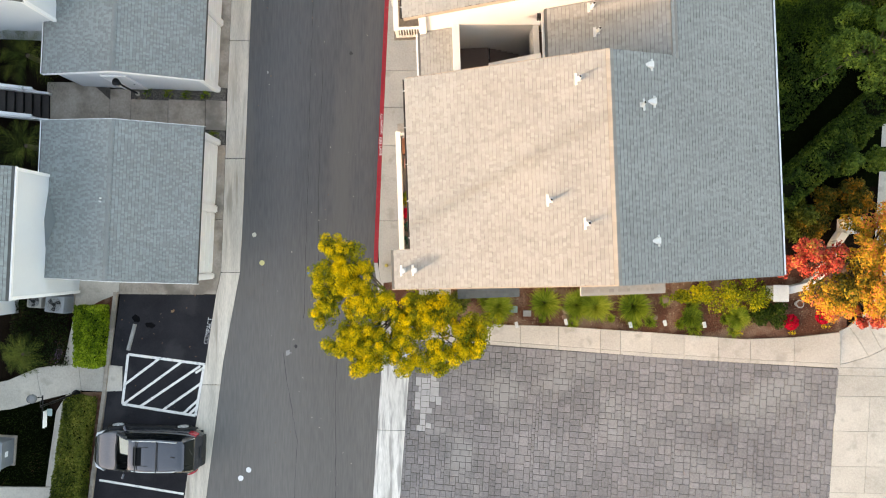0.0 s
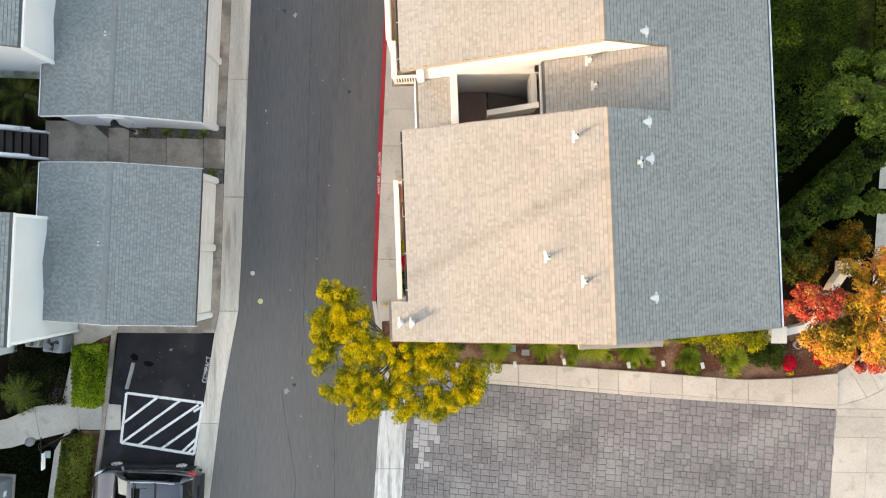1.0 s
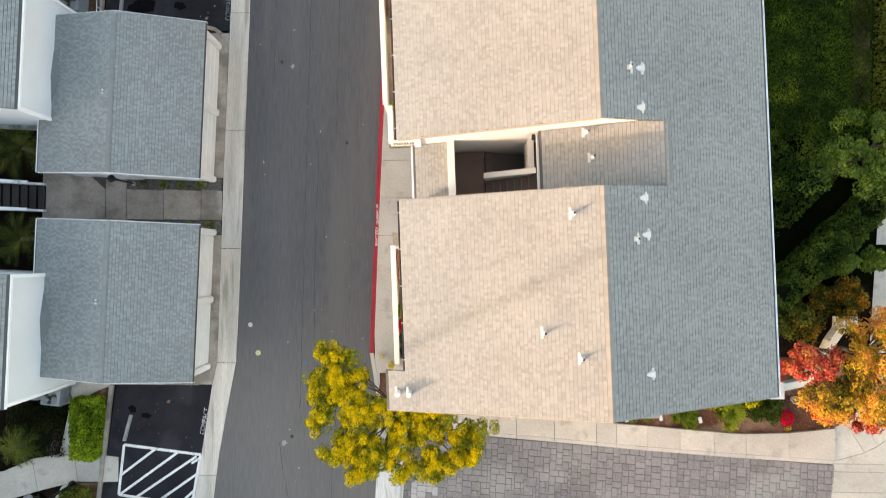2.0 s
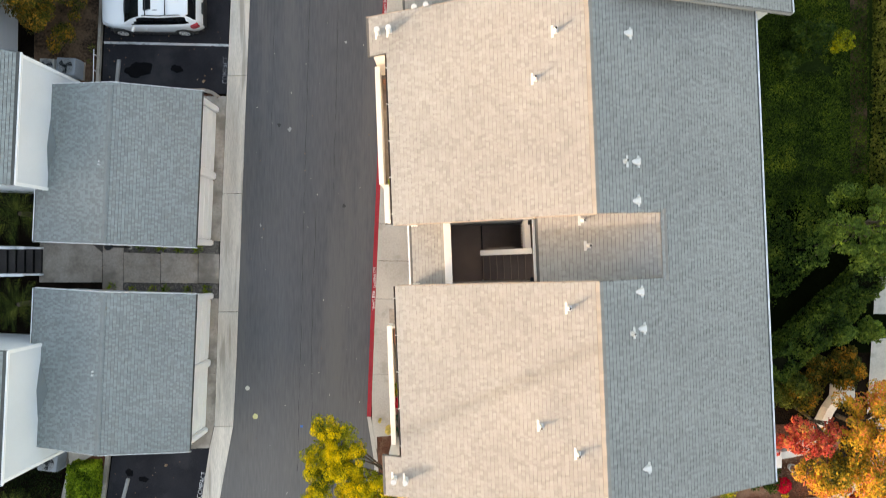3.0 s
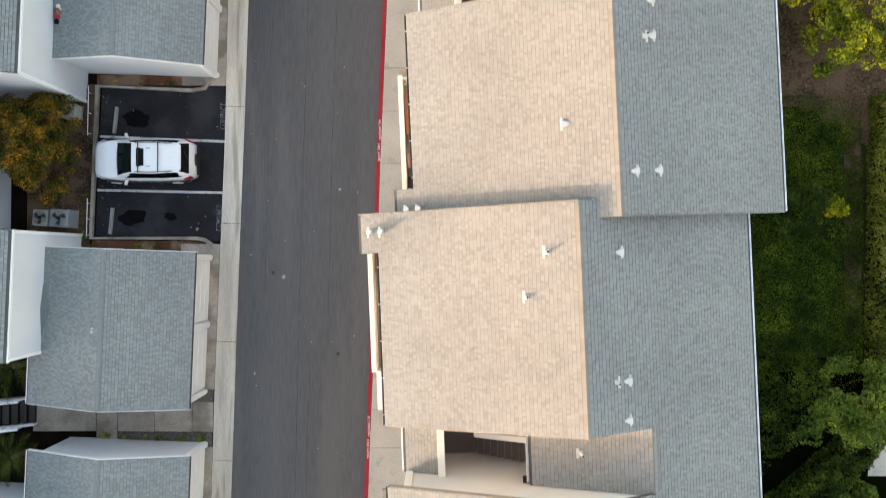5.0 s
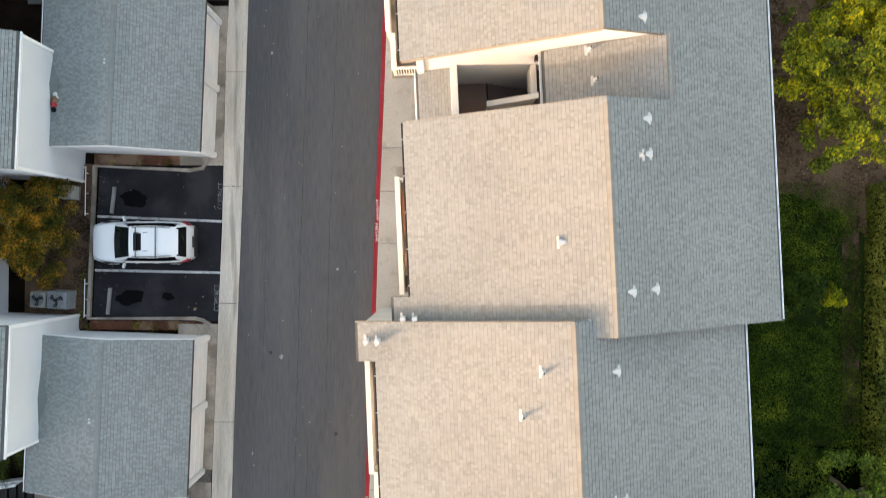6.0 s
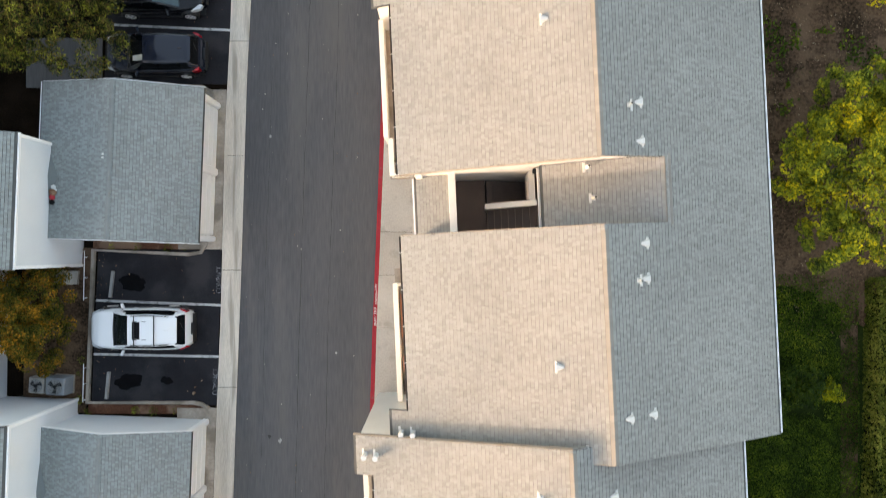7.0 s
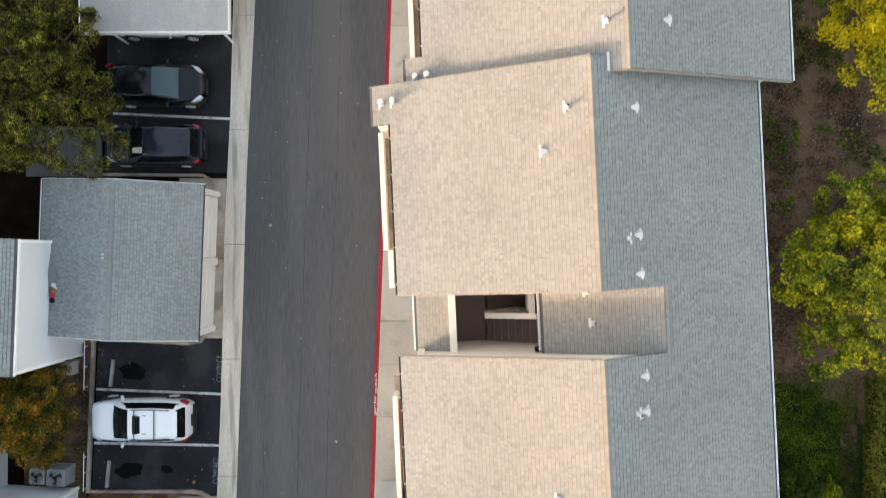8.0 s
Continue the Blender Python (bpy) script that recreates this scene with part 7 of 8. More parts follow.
LOBES += [(0.76, -3.19, 0.51, 0.39, 7), (1.08, -3.58, 0.55, 0.43, 8), (0.53, -3.98, 0.39, 0.28, 7), (1.55, -3.03, 0.32, 0.36, 6), (1.48, -3.58, 0.28, 0.36, 6), (1.39, -2.56, 0.47, 0.2, 1), (2.02, -2.63, 0.36, 0.2, 1)]
r = random.Random(21)
cs, rs, bloom = [], [], []
for x, y, a, b, share in LOBES:
    high = 4.75 + 0.35 * noise.noise((x * 0.8, y * 0.8, 2.0))
    for _ in range(max(4, int(88 * a * b))):
        t, q = r.uniform(0, 6.283), math.sqrt(r.random())
        cs.append((x + a * q * math.cos(t), y + b * q * math.sin(t), high + 0.35 * math.sqrt(1 - q * q) - 0.55 * r.random()))
        rs.append(r.uniform(0.18, 0.30))
        if r.random() * 10 < share + 0.2:
            bloom.append((cs[-1][0] + r.uniform(-0.05, 0.05), cs[-1][1] + r.uniform(-0.05, 0.05), cs[-1][2] + 0.14))
blossom = grow_tree("blossom_tree", "tree with dense golden yellow blossom clusters and green leaves", (-1.5, -2.35, 0.1), (-1.5, -2.3, 2.9), cs, rs, 120, 0.095, 1.0, LEAF_CITRUS, 22, 0.11, flat=0.8, limbs=22, slim=0.42)
pts, face = puff_points(bloom, [r.uniform(0.14, 0.24) for _ in bloom], 200, 23, 0.85, 0.1)
leaf_mesh("blossom", pts, np.random.default_rng(24).uniform(0.03, 0.07, len(pts)), LEAF_YELLOW, blossom, 25, up=0.10, slim=0.6, facing=face, jitter=0.9)

# ---------------------------------------------------------------- garden bed before the south gable
def sheet(name, x0, x1, y0, y1, lift, material, label, category, step=1.0, keep=None):
    nx, ny = int((x1 - x0) / step), int((y1 - y0) / step)
    verts = [(x0 + (x1 - x0) * i / nx, y0 + (y1 - y0) * j / ny, 0) for j in range(ny + 1) for i in range(nx + 1)]
    verts = [(x, y, ground_z(x, y) + lift) for x, y, _ in verts]
    faces = []
    for j in range(ny):
        for i in range(nx):
            a = j * (nx + 1) + i
            if keep is None or keep(*verts[a][:2]):
                faces.append((a, a + 1, a + nx + 2, a + nx + 1))
    return tagged(mesh_object(name, verts, faces, material), label, category, kind="structure")


sheet("ground_bed_south", -0.9, 17.4, -3.6, -0.2, -0.045, SOIL, "red-brown mulched garden bed before the gable", "garden bed", 0.2)
for i, (x, y, rr) in enumerate(((4.68, -2.16, 0.62), (6.08, -2.21, 0.60), (6.91, -2.27, 0.60), (8.53, -2.24, 0.66), (2.62, -2.4, 0.60), (10.97, -2.66, 0.42), (11.09, -3.10, 0.40), (10.99, -2.17, 0.34), (12.93, -2.64, 0.45), (12.75, -3.2, 0.32),
                                (9.88, -1.97, 0.26), (5.92, -3.05, 0.26), (9.27, -2.89, 0.28), (8.68, -3.0, 0.25), (10.53, -2.98, 0.24), (12.42, -2.73, 0.25), (2.1, -2.1, 0.4), (4.6, -2.9, 0.16), (7.6, -2.8, 0.18))):
    tuft(x, y, ground_z(x, y) - 0.05, rr * 0.92, 1700 if rr > 0.4 else 340, LEAF_TUFT, 500 + i, "arching green grass tuft in the garden bed", height=1.1, width=0.013)
shrub(12.2, -1.75, 1.6, 1.0, 1.2, LEAF_LIME, 511, "golden green spreading shrub by the gable")
shrub(11.1, -1.5, 1.5, 0.7, 1.0, LEAF_LIME, 512, "golden green spreading shrub by the gable")
shrub(13.3, -1.65, 1.7, 0.95, 1.1, LEAF_LIME, 516, "golden green spreading shrub by the gable")
shrub(10.45, -1.65, 1.4, 0.45, 0.7, LEAF_LIME, 513, "small yellowing shrub in the garden bed")
shrub(14.3, -2.45, 1.8, 0.7, 0.5, LEAF_GREEN, 514, "low dark green shrub by the white wall")
shrub(13.7, -2.4, 1.75, 0.6, 0.45, LEAF_GREEN, 515, "low dark green shrub by the white wall")
shrub(0.9, -2.2, 0.4, 0.55, 0.7, LEAF_HEDGE_DULL, 517, "small green shrub under the blossom tree")
r9 = np.random.default_rng(12)
pts = np.stack([r9.uniform(-0.5, 16.9, 2600), r9.uniform(-3.15, -1.1, 2600), np.zeros(2600)], 1)
pts[:, 2] = [ground_z(x, y) - 0.045 for x, y, _ in pts]
tagged(leaf_mesh("bark_chips", pts, 0.04 + 0.07 * r9.random(2600), LITTER, None, 13, up=2.0, slim=0.6), "loose bark chips and dry leaves on the soil", "mulch", kind="stuff")
for i, (x, y) in enumerate(((15.06, -2.80), (16.37, -2.51), (17.15, -1.94))):
    z = ground_z(x, y)
    pot = empty("red_flower_mound", "round mound of bright red flowers", "flowers", "garden plants")
    rr = np.random.default_rng(60 + i)
    d = rr.normal(size=(420, 3))
    d /= np.linalg.norm(d, axis=1)[:, None]
    d[:, 2] = np.abs(d[:, 2]) * 0.75
    leaf_mesh("petals", np.array([x, y, z + 0.05]) + d * 0.33 * (0.85 + 0.2 * rr.random((420, 1))), 0.06 + 0.05 * rr.random(420), PETAL_RED, pot, 61 + i, up=0.8, slim=0.8)
    bm = bmesh.new()
    bmesh.ops.create_icosphere(bm, subdivisions=2, radius=0.27, matrix=Matrix.Translation((x, y, z + 0.03)) @ Matrix.Diagonal((1, 1, 0.7, 1)))
    part("foliage", bm, LEAF_GREEN, pot)
    if i < 2:
        pts = np.stack([rr.normal(x + 0.08, 0.10, 40), rr.normal(y - 0.43, 0.05, 40), z + 0.06 + 0.05 * rr.random(40)], 1)
        tagged(leaf_mesh("yellow_flowers", pts, 0.05 + 0.03 * rr.random(40), PETAL_YELLOW, None, 70 + i), "little clump of yellow flowers", "flowers", "garden plants")
pts = np.stack([rr.normal(12.95, 0.10, 30), rr.normal(-3.30, 0.05, 30), 1.68 + 0.05 * rr.random(30)], 1)
tagged(leaf_mesh("yellow_flowers", pts, 0.05 + 0.03 * rr.random(30), PETAL_YELLOW, None, 75), "little clump of yellow flowers", "flowers", "garden plants")
COVER = surface("green_valve_plastic", (0.17, 0.26, 0.22), (0.24, 0.33, 0.28), 0.6, 5, 30, 0.05)
for x, y, w, mtl, lab in ((3.30, -2.48, 0.20, COVER, "green plastic valve box cover in the bed"), (3.93, -2.65, 0.18, STOP_GREY, "grey valve box cover in the bed")):
    z = ground_z(x, y)
    tagged(box("valve_cover", x - w, x + w, y - w * 0.75, y + w * 0.75, z - 0.08, z + 0.0, mtl, bevel=0.012), lab, "valve cover", "valve covers")
for x, y in ((8.33, -3.03), (11.42, -2.96), (9.78, -2.92), (5.57, -2.96), (3.42, -3.13)):
    z = ground_z(x, y)
    e = empty("path_light", "low pale garden path light in the bed", "path light", "path lights", pose(x, y, z, 0, 0, 12))
    tube("stake", (0, 0, -0.1), (0, 0, 0.32), 0.018, GREY_METAL, e)
    box("head", -0.07, 0.07, -0.13, 0.13, 0.32, 0.38, VENT_METAL, e, bevel=0.012)
for i, (x, y, s) in enumerate(((5.67, -2.51, 0.20), (9.95, -1.95, 0.2), (9.5, -2.75, 0.12), (5.6, -2.75, 0.14))):
    bm = bmesh.new()
    bmesh.ops.create_icosphere(bm, subdivisions=2, radius=s)
    for v in bm.verts:
        v.co *= 1 + 0.3 * noise.noise(v.co * 5 + Vector((i * 3, 0, 0)))
        v.co.z *= 0.55
        v.co += Vector((x, y, ground_z(x, y) - 0.03))
    tagged(part("rock", bm, surface("garden_rock_%s" % "abcd"[i], (0.20, 0.12, 0.09), (0.30, 0.20, 0.15), 0.9, 4, 25, 0.3)), "rounded brown rock in the garden bed", "rock", "garden rocks")

# low roofs on the south gable
# darker shingle colour carries the shade that lies on this porch roof
PORCH_SHINGLE = surface("shade_dark_porch_shingle", (0.085, 0.095, 0.100), (0.125, 0.138, 0.142), 0.95, 0.5, 50.0, 0.25, vary=0.10, spec=0.15)
aw = box("side_porch_roof", -4.73, -2.32, -0.62, 0.29, 4.35, 4.47, PORCH_SHINGLE, BLOCKS[0], "small grey shingle porch roof", bevel=0.01)
place = lambda s, v, h: (v - 4.73, 0.29 - s, 4.475 + h)
lay_shingles(aw, place, [(0, 0.92, 0, 2.4)], 2.4, PORCH_SHINGLE, 71, groove=0.012)
aw = box("gable_ledge_roof", 1.0 - 1.75, 1.0 + 1.05, -0.42, 0.29, 8.10, 8.22, SHINGLE, BLOCKS[0], "small tan shingle roof ledge", bevel=0.01)
place = lambda s, v, h: (v - 0.75, 0.29 - s, 8.225 + h)
lay_shingles(aw, place, [(0, 0.70, 0, 2.8)], 2.8, SHINGLE, 72)

# white garden wall with piers
GW = [(14.36, -1.54), (15.60, -1.22), (16.20, -0.57), (16.68, 0.60), (17.12, 1.32)]
gwall = empty("garden_wall", "low white painted garden wall with square piers", "wall")
for a, b in zip(GW, GW[1:]):
    d = (Vector(b) - Vector(a))
    s = Vector((-d.y, d.x)).normalized() * 0.15
    poly = [Vector(a) - s, Vector(b) - s, Vector(b) + s, Vector(a) + s]
    prism("wall_piece", [tuple(p) for p in poly], lambda x, y: ground_z(x, y) - 0.2, lambda x, y: ground_z(x, y) + 0.42, WHITE_STONE, gwall)
for x, y in (GW[0], GW[-1]):
    z = ground_z(x, y)
    pier = box("pier", x - 0.28, x + 0.28, y - 0.30, y + 0.30, z - 0.2, z + 0.62, WHITE_STONE, gwall, bevel=0.015)
    box("pier_cap", x - 0.33, x + 0.33, y - 0.35, y + 0.35, z + 0.62, z + 0.68, WHITE_STONE, pier, bevel=0.015)
urn = empty("garden_urn", "small grey round urn beside the white wall", "urn", at=pose(15.35, -2.0, ground_z(15.35, -2.0)))
for z0, z1, r0, r1 in ((0, 0.05, 0.12, 0.12), (0.05, 0.24, 0.08, 0.18)):
    tube("bowl", (0, 0, z0), (0, 0, z1), r0, STOP_GREY, urn, r1, 18)
bm = bmesh.new()
bmesh.ops.create_circle(bm, cap_ends=True, segments=18, radius=0.13, matrix=Matrix.Translation((0, 0, 0.244)))
part("soil_fill", bm, SOIL, urn)

# ---------------------------------------------------------------- autumn tree, hedges, lawn behind the blocks
cs, rs = [], []
for x, y, a, b, z1, n, sd in ((15.5, -1.55, 1.25, 0.75, 5.2, 46, 31), (16.7, -1.3, 1.1, 0.9, 5.6, 40, 32), (17.6, 0.3, 1.3, 1.4, 6.0, 46, 33), (18.9, -0.9, 1.4, 1.3, 5.8, 44, 36), (16.4, 0.2, 0.9, 0.9, 5.4, 30, 37), (19.0, 1.8, 1.2, 1.2, 5.8, 26, 38), (17.3, -1.9, 0.9, 0.6, 5.2, 22, 42), (17.0, 1.4, 0.9, 0.8, 5.2, 22, 43)):
    c2, r2 = scatter_clumps(x, y, a, b, 3.9, z1, n, 0.20, 0.36, sd)
    cs, rs = cs + c2, rs + r2
grow_tree("maple_tree", "autumn tree in orange and yellow leaf", (17.2, 0.3, 2.0), (17.2, 0.2, 3.5), cs, rs, 110, 0.115, 1.0, LEAF_AUTUMN, 33, 0.10, limbs=30, slim=0.5)
cs, rs = scatter_clumps(14.55, -0.1, 1.2, 0.75, 3.8, 5.4, 30, 0.16, 0.32, 34)
c2, r2 = scatter_clumps(15.6, 0.15, 0.7, 0.55, 3.8, 5.2, 10, 0.15, 0.28, 39)
c3, r3 = scatter_clumps(17.0, -2.35, 0.55, 0.4, 3.8, 4.9, 11, 0.14, 0.26, 41)
grow_tree("maple_tree", "small autumn tree in crimson leaf beside the block", (15.5, 0.6, 2.0), (15.4, 0.4, 3.4), cs + c2 + c3, rs + r2 + r3, 95, 0.12, 1.0, LEAF_RED, 35, 0.08, limbs=24, slim=0.5)

# near-black sheet carries the shade; leaf masks below leave a strip bare
sheet("ground_turf", 10.5, 19.5, 3.0, 9.6, 0.0, TURF_SHADE, "ground under ivy behind the block, coloured near black for shade", "lawn")
sheet("ground_turf_north", 10.5, 19.5, 9.6, 21.4, 0.0, TURF_GREEN, "dark green lawn behind the apartment blocks", "lawn")
dv, df = [], []
for j in range(29):
    for i in range(63):
        x = 10.5 + 0.25 * i
        y0 = 19.6 + 1.3 * noise.noise((x * 0.6, 0.3, 8.37)) + 0.5 * noise.noise((x * 2.3, 0.7, 9.61))
        y = y0 + (46.0 - y0) * j / 28
        dv.append((x, y, ground_z(x, y) + 0.02))
        if i and j:
            k = len(dv) - 1
            df.append((k - 64, k - 63, k, k - 1))
tagged(mesh_object("ground_dirt", dv, df, DIRT), "bare brown dirt with weeds behind the blocks", "dirt", kind="structure")
rg = np.random.default_rng(14)
n = 120000
p = np.stack([rg.uniform(11.2, 18.0, n), rg.uniform(2.0, 20.6, n)], 1)
dens = np.array([noise.noise((x * 0.7, y * 0.7, 3.0)) + 0.5 * noise.noise((x * 2.1, y * 2.1, 5.0)) for x, y in p])
edge = 19.3 + 0.6 * np.sin(p[:, 0] * 1.3)
p = p[(dens + 0.35 * rg.random(n) > -0.16) & ((p[:, 1] > 9.0) | (rg.random(n) < 0.16)) & (p[:, 1] > 4.0 + (p[:, 0] - 13.6) * 1.1) & (p[:, 1] < edge + 2.2 * rg.random(n) ** 2)]
pts = np.column_stack([p, [ground_z(x, y) + 0.06 for x, y in p]])
pts[:, 2] += 0.10 * rg.random(len(pts))
tagged(leaf_mesh("lawn_grass", pts, 0.06 + 0.08 * rg.random(len(pts)), LEAF_LAWN, None, 15, up=0.35, slim=0.32), "shaggy dark green grass", "grass", kind="stuff")
p = np.stack([rg.uniform(11.2, 16.8, 15000), rg.uniform(2.2, 9.5, 15000)], 1)
gap = np.array([noise.noise((x * 0.9, y * 0.9, 21.0)) + 0.7 * noise.noise((x * 2.6, y * 2.6, 22.0)) for x, y in p])
p = p[(p[:, 1] > 3.9 + (p[:, 0] - 13.6) * 1.15) & (gap > -0.34 + 0.06 * np.maximum(0, 6.0 - p[:, 1]))]
pts = np.column_stack([p, [ground_z(x, y) + 0.10 for x, y in p]])
tagged(leaf_mesh("ivy", pts, 0.09 + 0.09 * rg.random(len(pts)), LEAF_GREEN, None, 16, up=0.7), "dark ivy over the ground behind the block", "ground cover", kind="stuff")
p = np.stack([rg.uniform(11.5, 24, 9000), rg.uniform(19.0, 40, 9000)], 1)
w = np.array([noise.noise((x * 0.7, y * 0.7, 9.0)) for x, y in p])
p = p[w > 0.34]
pts = np.column_stack([p, [ground_z(x, y) for x, y in p]])
tagged(blade_mesh("weeds", pts, 0.08 + 0.12 * rg.random(len(pts)), LEAF_LAWN, None, 17, 0.015, 0.9), "thin green weeds on the bare dirt", "weeds", kind="stuff")
p = np.stack([rg.uniform(11.5, 24, 7000), rg.uniform(18.0, 40, 7000)], 1)
pts = np.column_stack([p, [ground_z(x, y) + 0.02 for x, y in p]])
tagged(leaf_mesh("dirt_litter", pts, 0.04 + 0.07 * rg.random(len(pts)), LITTER, None, 18, up=2.0), "dry leaves scattered on the dirt", "leaf litter", kind="stuff")
p = np.stack([rg.uniform(11.8, 22, 16000), rg.uniform(27, 42, 16000)], 1)
w = np.array([noise.noise((x * 0.45, y * 0.45, 31.0)) + 0.5 * noise.noise((x * 1.9, y * 1.9, 32.0)) for x, y in p])
p = p[w > 0.40 - 0.045 * (p[:, 1] - 27)]
pts = np.column_stack([p, [ground_z(x, y) + 0.05 for x, y in p]])
tagged(leaf_mesh("undergrowth", pts, 0.10 + 0.12 * rg.random(len(pts)), LEAF_LAWN, None, 19, up=0.7), "dark low undergrowth over the dirt", "ground cover", kind="stuff")
# brown soil strip beside the far hedge
sheet("ground_soil_strip", 17.3, 18.0, 10.5, 20.5, 0.012, DIRT, "narrow bare soil strip beside the hedge", "soil", 0.4)
gz = ground_z(16, 4)
hedge("hedge", "dark green hedge running across behind the block", [(13.3, 2.5), (14.1, 1.95), (15.8, 3.45), (18.3, 5.9), (18.3, 7.1), (17.6, 6.9), (15.4, 4.7)], gz - 0.4, gz + 1.25, LEAF_GREEN, 63, leaf=0.12, density=620, rough=0.30)
hedge("hedge", "tall yellow-green hedge along the far lawn edge", [(18.05, 6.7), (19.6, 6.7), (19.9, 20.5), (18.3, 20.5)], gz - 0.2, gz + 1.5, LEAF_HEDGE_DULL, 64, leaf=0.12, density=520, rough=0.14)
for x, y, rr, hh, mt, lab in ((16.75, 3.95, 0.72, 1.2, LEAF_BROAD, "clipped round green shrub"), (17.95, 4.05, 0.72, 1.2, LEAF_BROAD, "clipped round green shrub"), (14.9, 1.6, 0.95, 1.5, LEAF_HEDGE_DULL, "loose yellowish olive shrub beside the block"), (17.2, 2.5, 0.80, 1.1, LEAF_OLIVE, "loose bronze shrub below the hedge"), (16.0, 2.4, 0.7, 0.9, LEAF_OLIVE, "loose bronze shrub below the hedge"), (14.0, 1.2, 0.85, 1.5, LEAF_HEDGE_DULL, "loose olive green shrub beside the block"), (15.5, 1.3, 0.9, 1.3, LEAF_OLIVE, "loose bronze shrub beside the block"), (17.0, 2.1, 0.9, 1.1, LEAF_OLIVE, "loose bronze shrub beside the garden wall"), (15.6, 15.95, 1.15, 1.2, LEAF_GREEN, "young leafy green shrub on the lawn"), (16.55, 15.9, 0.55, 1.5, LEAF_LIME, "young yellow-green shrub on the lawn"), (14.8, 15.2, 0.6, 0.6, LEAF_GREEN, "low leafy green shrub on the lawn")):
    shrub(x, y, ground_z(x, y), rr, hh, mt, int(x * 31 + y * 17), lab, leaf=0.13, n=34, per=70)
sheet("ground_path_east", 17.9, 26.0, -0.5, 6.2, 0.03, CONCRETE, "pale concrete path past the hedge", "path", 0.5, keep=lambda x, y: x > 18.35 and not 3.2 < y < 4.2)
cs, rs = scatter_clumps(16.55, 7.9, 2.35, 1.75, 4.3, 6.2, 90, 0.22, 0.42, 35)
grow_tree("tree", "broad-leaved green tree behind the lawn", (16.8, 8.3, 2.8), (16.7, 8.2, 4.3), cs, rs, 95, 0.13, 1.0, LEAF_BROAD, 36, 0.12, limbs=16)
cs, rs = scatter_clumps(17.2, 24.6, 3.8, 3.4, 4.4, 7.0, 190, 0.24, 0.44, 37)
c2, r2 = scatter_clumps(18.2, 28.0, 1.6, 1.3, 4.2, 6.2, 36, 0.22, 0.40, 44)
cs, rs = cs + c2, rs + r2
for x, y, a, b, n, sd in ((16.4, 27.4, 1.5, 1.6, 44, 51), (15.7, 22.3, 1.5, 1.4, 40, 52), (14.8, 25.2, 1.2, 1.7, 34, 53), (17.4, 26.0, 1.2, 1.6, 30, 54)):
    c2, r2 = scatter_clumps(x, y, a, b, 4.3, 6.4, n, 0.20, 0.38, sd)
    cs, rs = cs + c2, rs + r2
grow_tree("tree", "yellow-green leafy tree over the bare dirt", (16.8, 24.6, 2.85), (16.8, 24.6, 4.6), cs, rs, 120, 0.15, 1.0, LEAF_LIME_TREE, 38, 0.15, limbs=26)
LEAF_GOLD = leaf_surface("golden_green_leaf", [(0.0, (0.05, 0.07, 0.008)), (0.30, (0.25, 0.25, 0.012)), (0.6, (0.60, 0.46, 0.014)), (1.0, (0.84, 0.60, 0.018))], patch=0.7)
cs, rs = scatter_clumps(18.3, 34.8, 3.7, 3.4, 4.4, 7.0, 220, 0.28, 0.52, 39)
grow_tree("tree", "golden green leafy tree over the bare dirt", (18.0, 33.4, 2.85), (18.0, 33.4, 4.6), cs, rs, 120, 0.15, 1.0, LEAF_GOLD, 40, 0.15, limbs=26)

# ---------------------------------------------------------------- things on the balconies and the street corner
TERRA = surface("terracotta", (0.30, 0.13, 0.08), (0.40, 0.19, 0.12), 0.85, 5, 30, 0.1)
PINK = surface("pink_cushion", (0.55, 0.30, 0.25), (0.65, 0.38, 0.32), 0.9, 5, 30, 0.1)


def potted(block, u, v, z, material, seed, label, rr=0.22):
    p = block_pose(block) @ Vector((u, v, z))
    e = empty("potted_plant", label, "potted plant", "balcony plants", Matrix.Translation(p))
    tube("pot", (0, 0, 0), (0, 0, 0.28), 0.11, TERRA, e, 0.15, 14)
    cs, rs = scatter_clumps(0, 0, rr, rr, 0.3, 0.75, 9, 0.09, 0.15, seed)
    leaf_mesh("foliage", clump_points(cs, rs, 45, seed), np.full(405, 0.08), material, e, seed)


for i, (b, u, v, mt, lab) in enumerate(((0, -6.45, 3.45, LEAF_HEDGE, "bushy green potted plant on the balcony"), (0, -6.45, 3.15, LEAF_LIME, "bushy green potted plant on the balcony"), (0, -6.46, 2.2, LEAF_SUCC, "blue-green potted plant on the balcony"), (0, -6.46, 1.75, LEAF_SUCC, "blue-green potted plant on the balcony"), (0, -6.48, 2.65, PETAL_RED, "red flowering potted plant on the balcony"), (0, -6.4, 10.9, LEAF_HEDGE, "bushy green potted plant on the balcony"), (1, -6.45, 10.2, LEAF_HEDGE, "bushy green potted plant on the balcony"), (0, -6.45, 14.6, TERRA, "dry potted plant on the balcony"))):
    potted(b, u, v, 5.165, mt, 600 + i, lab)
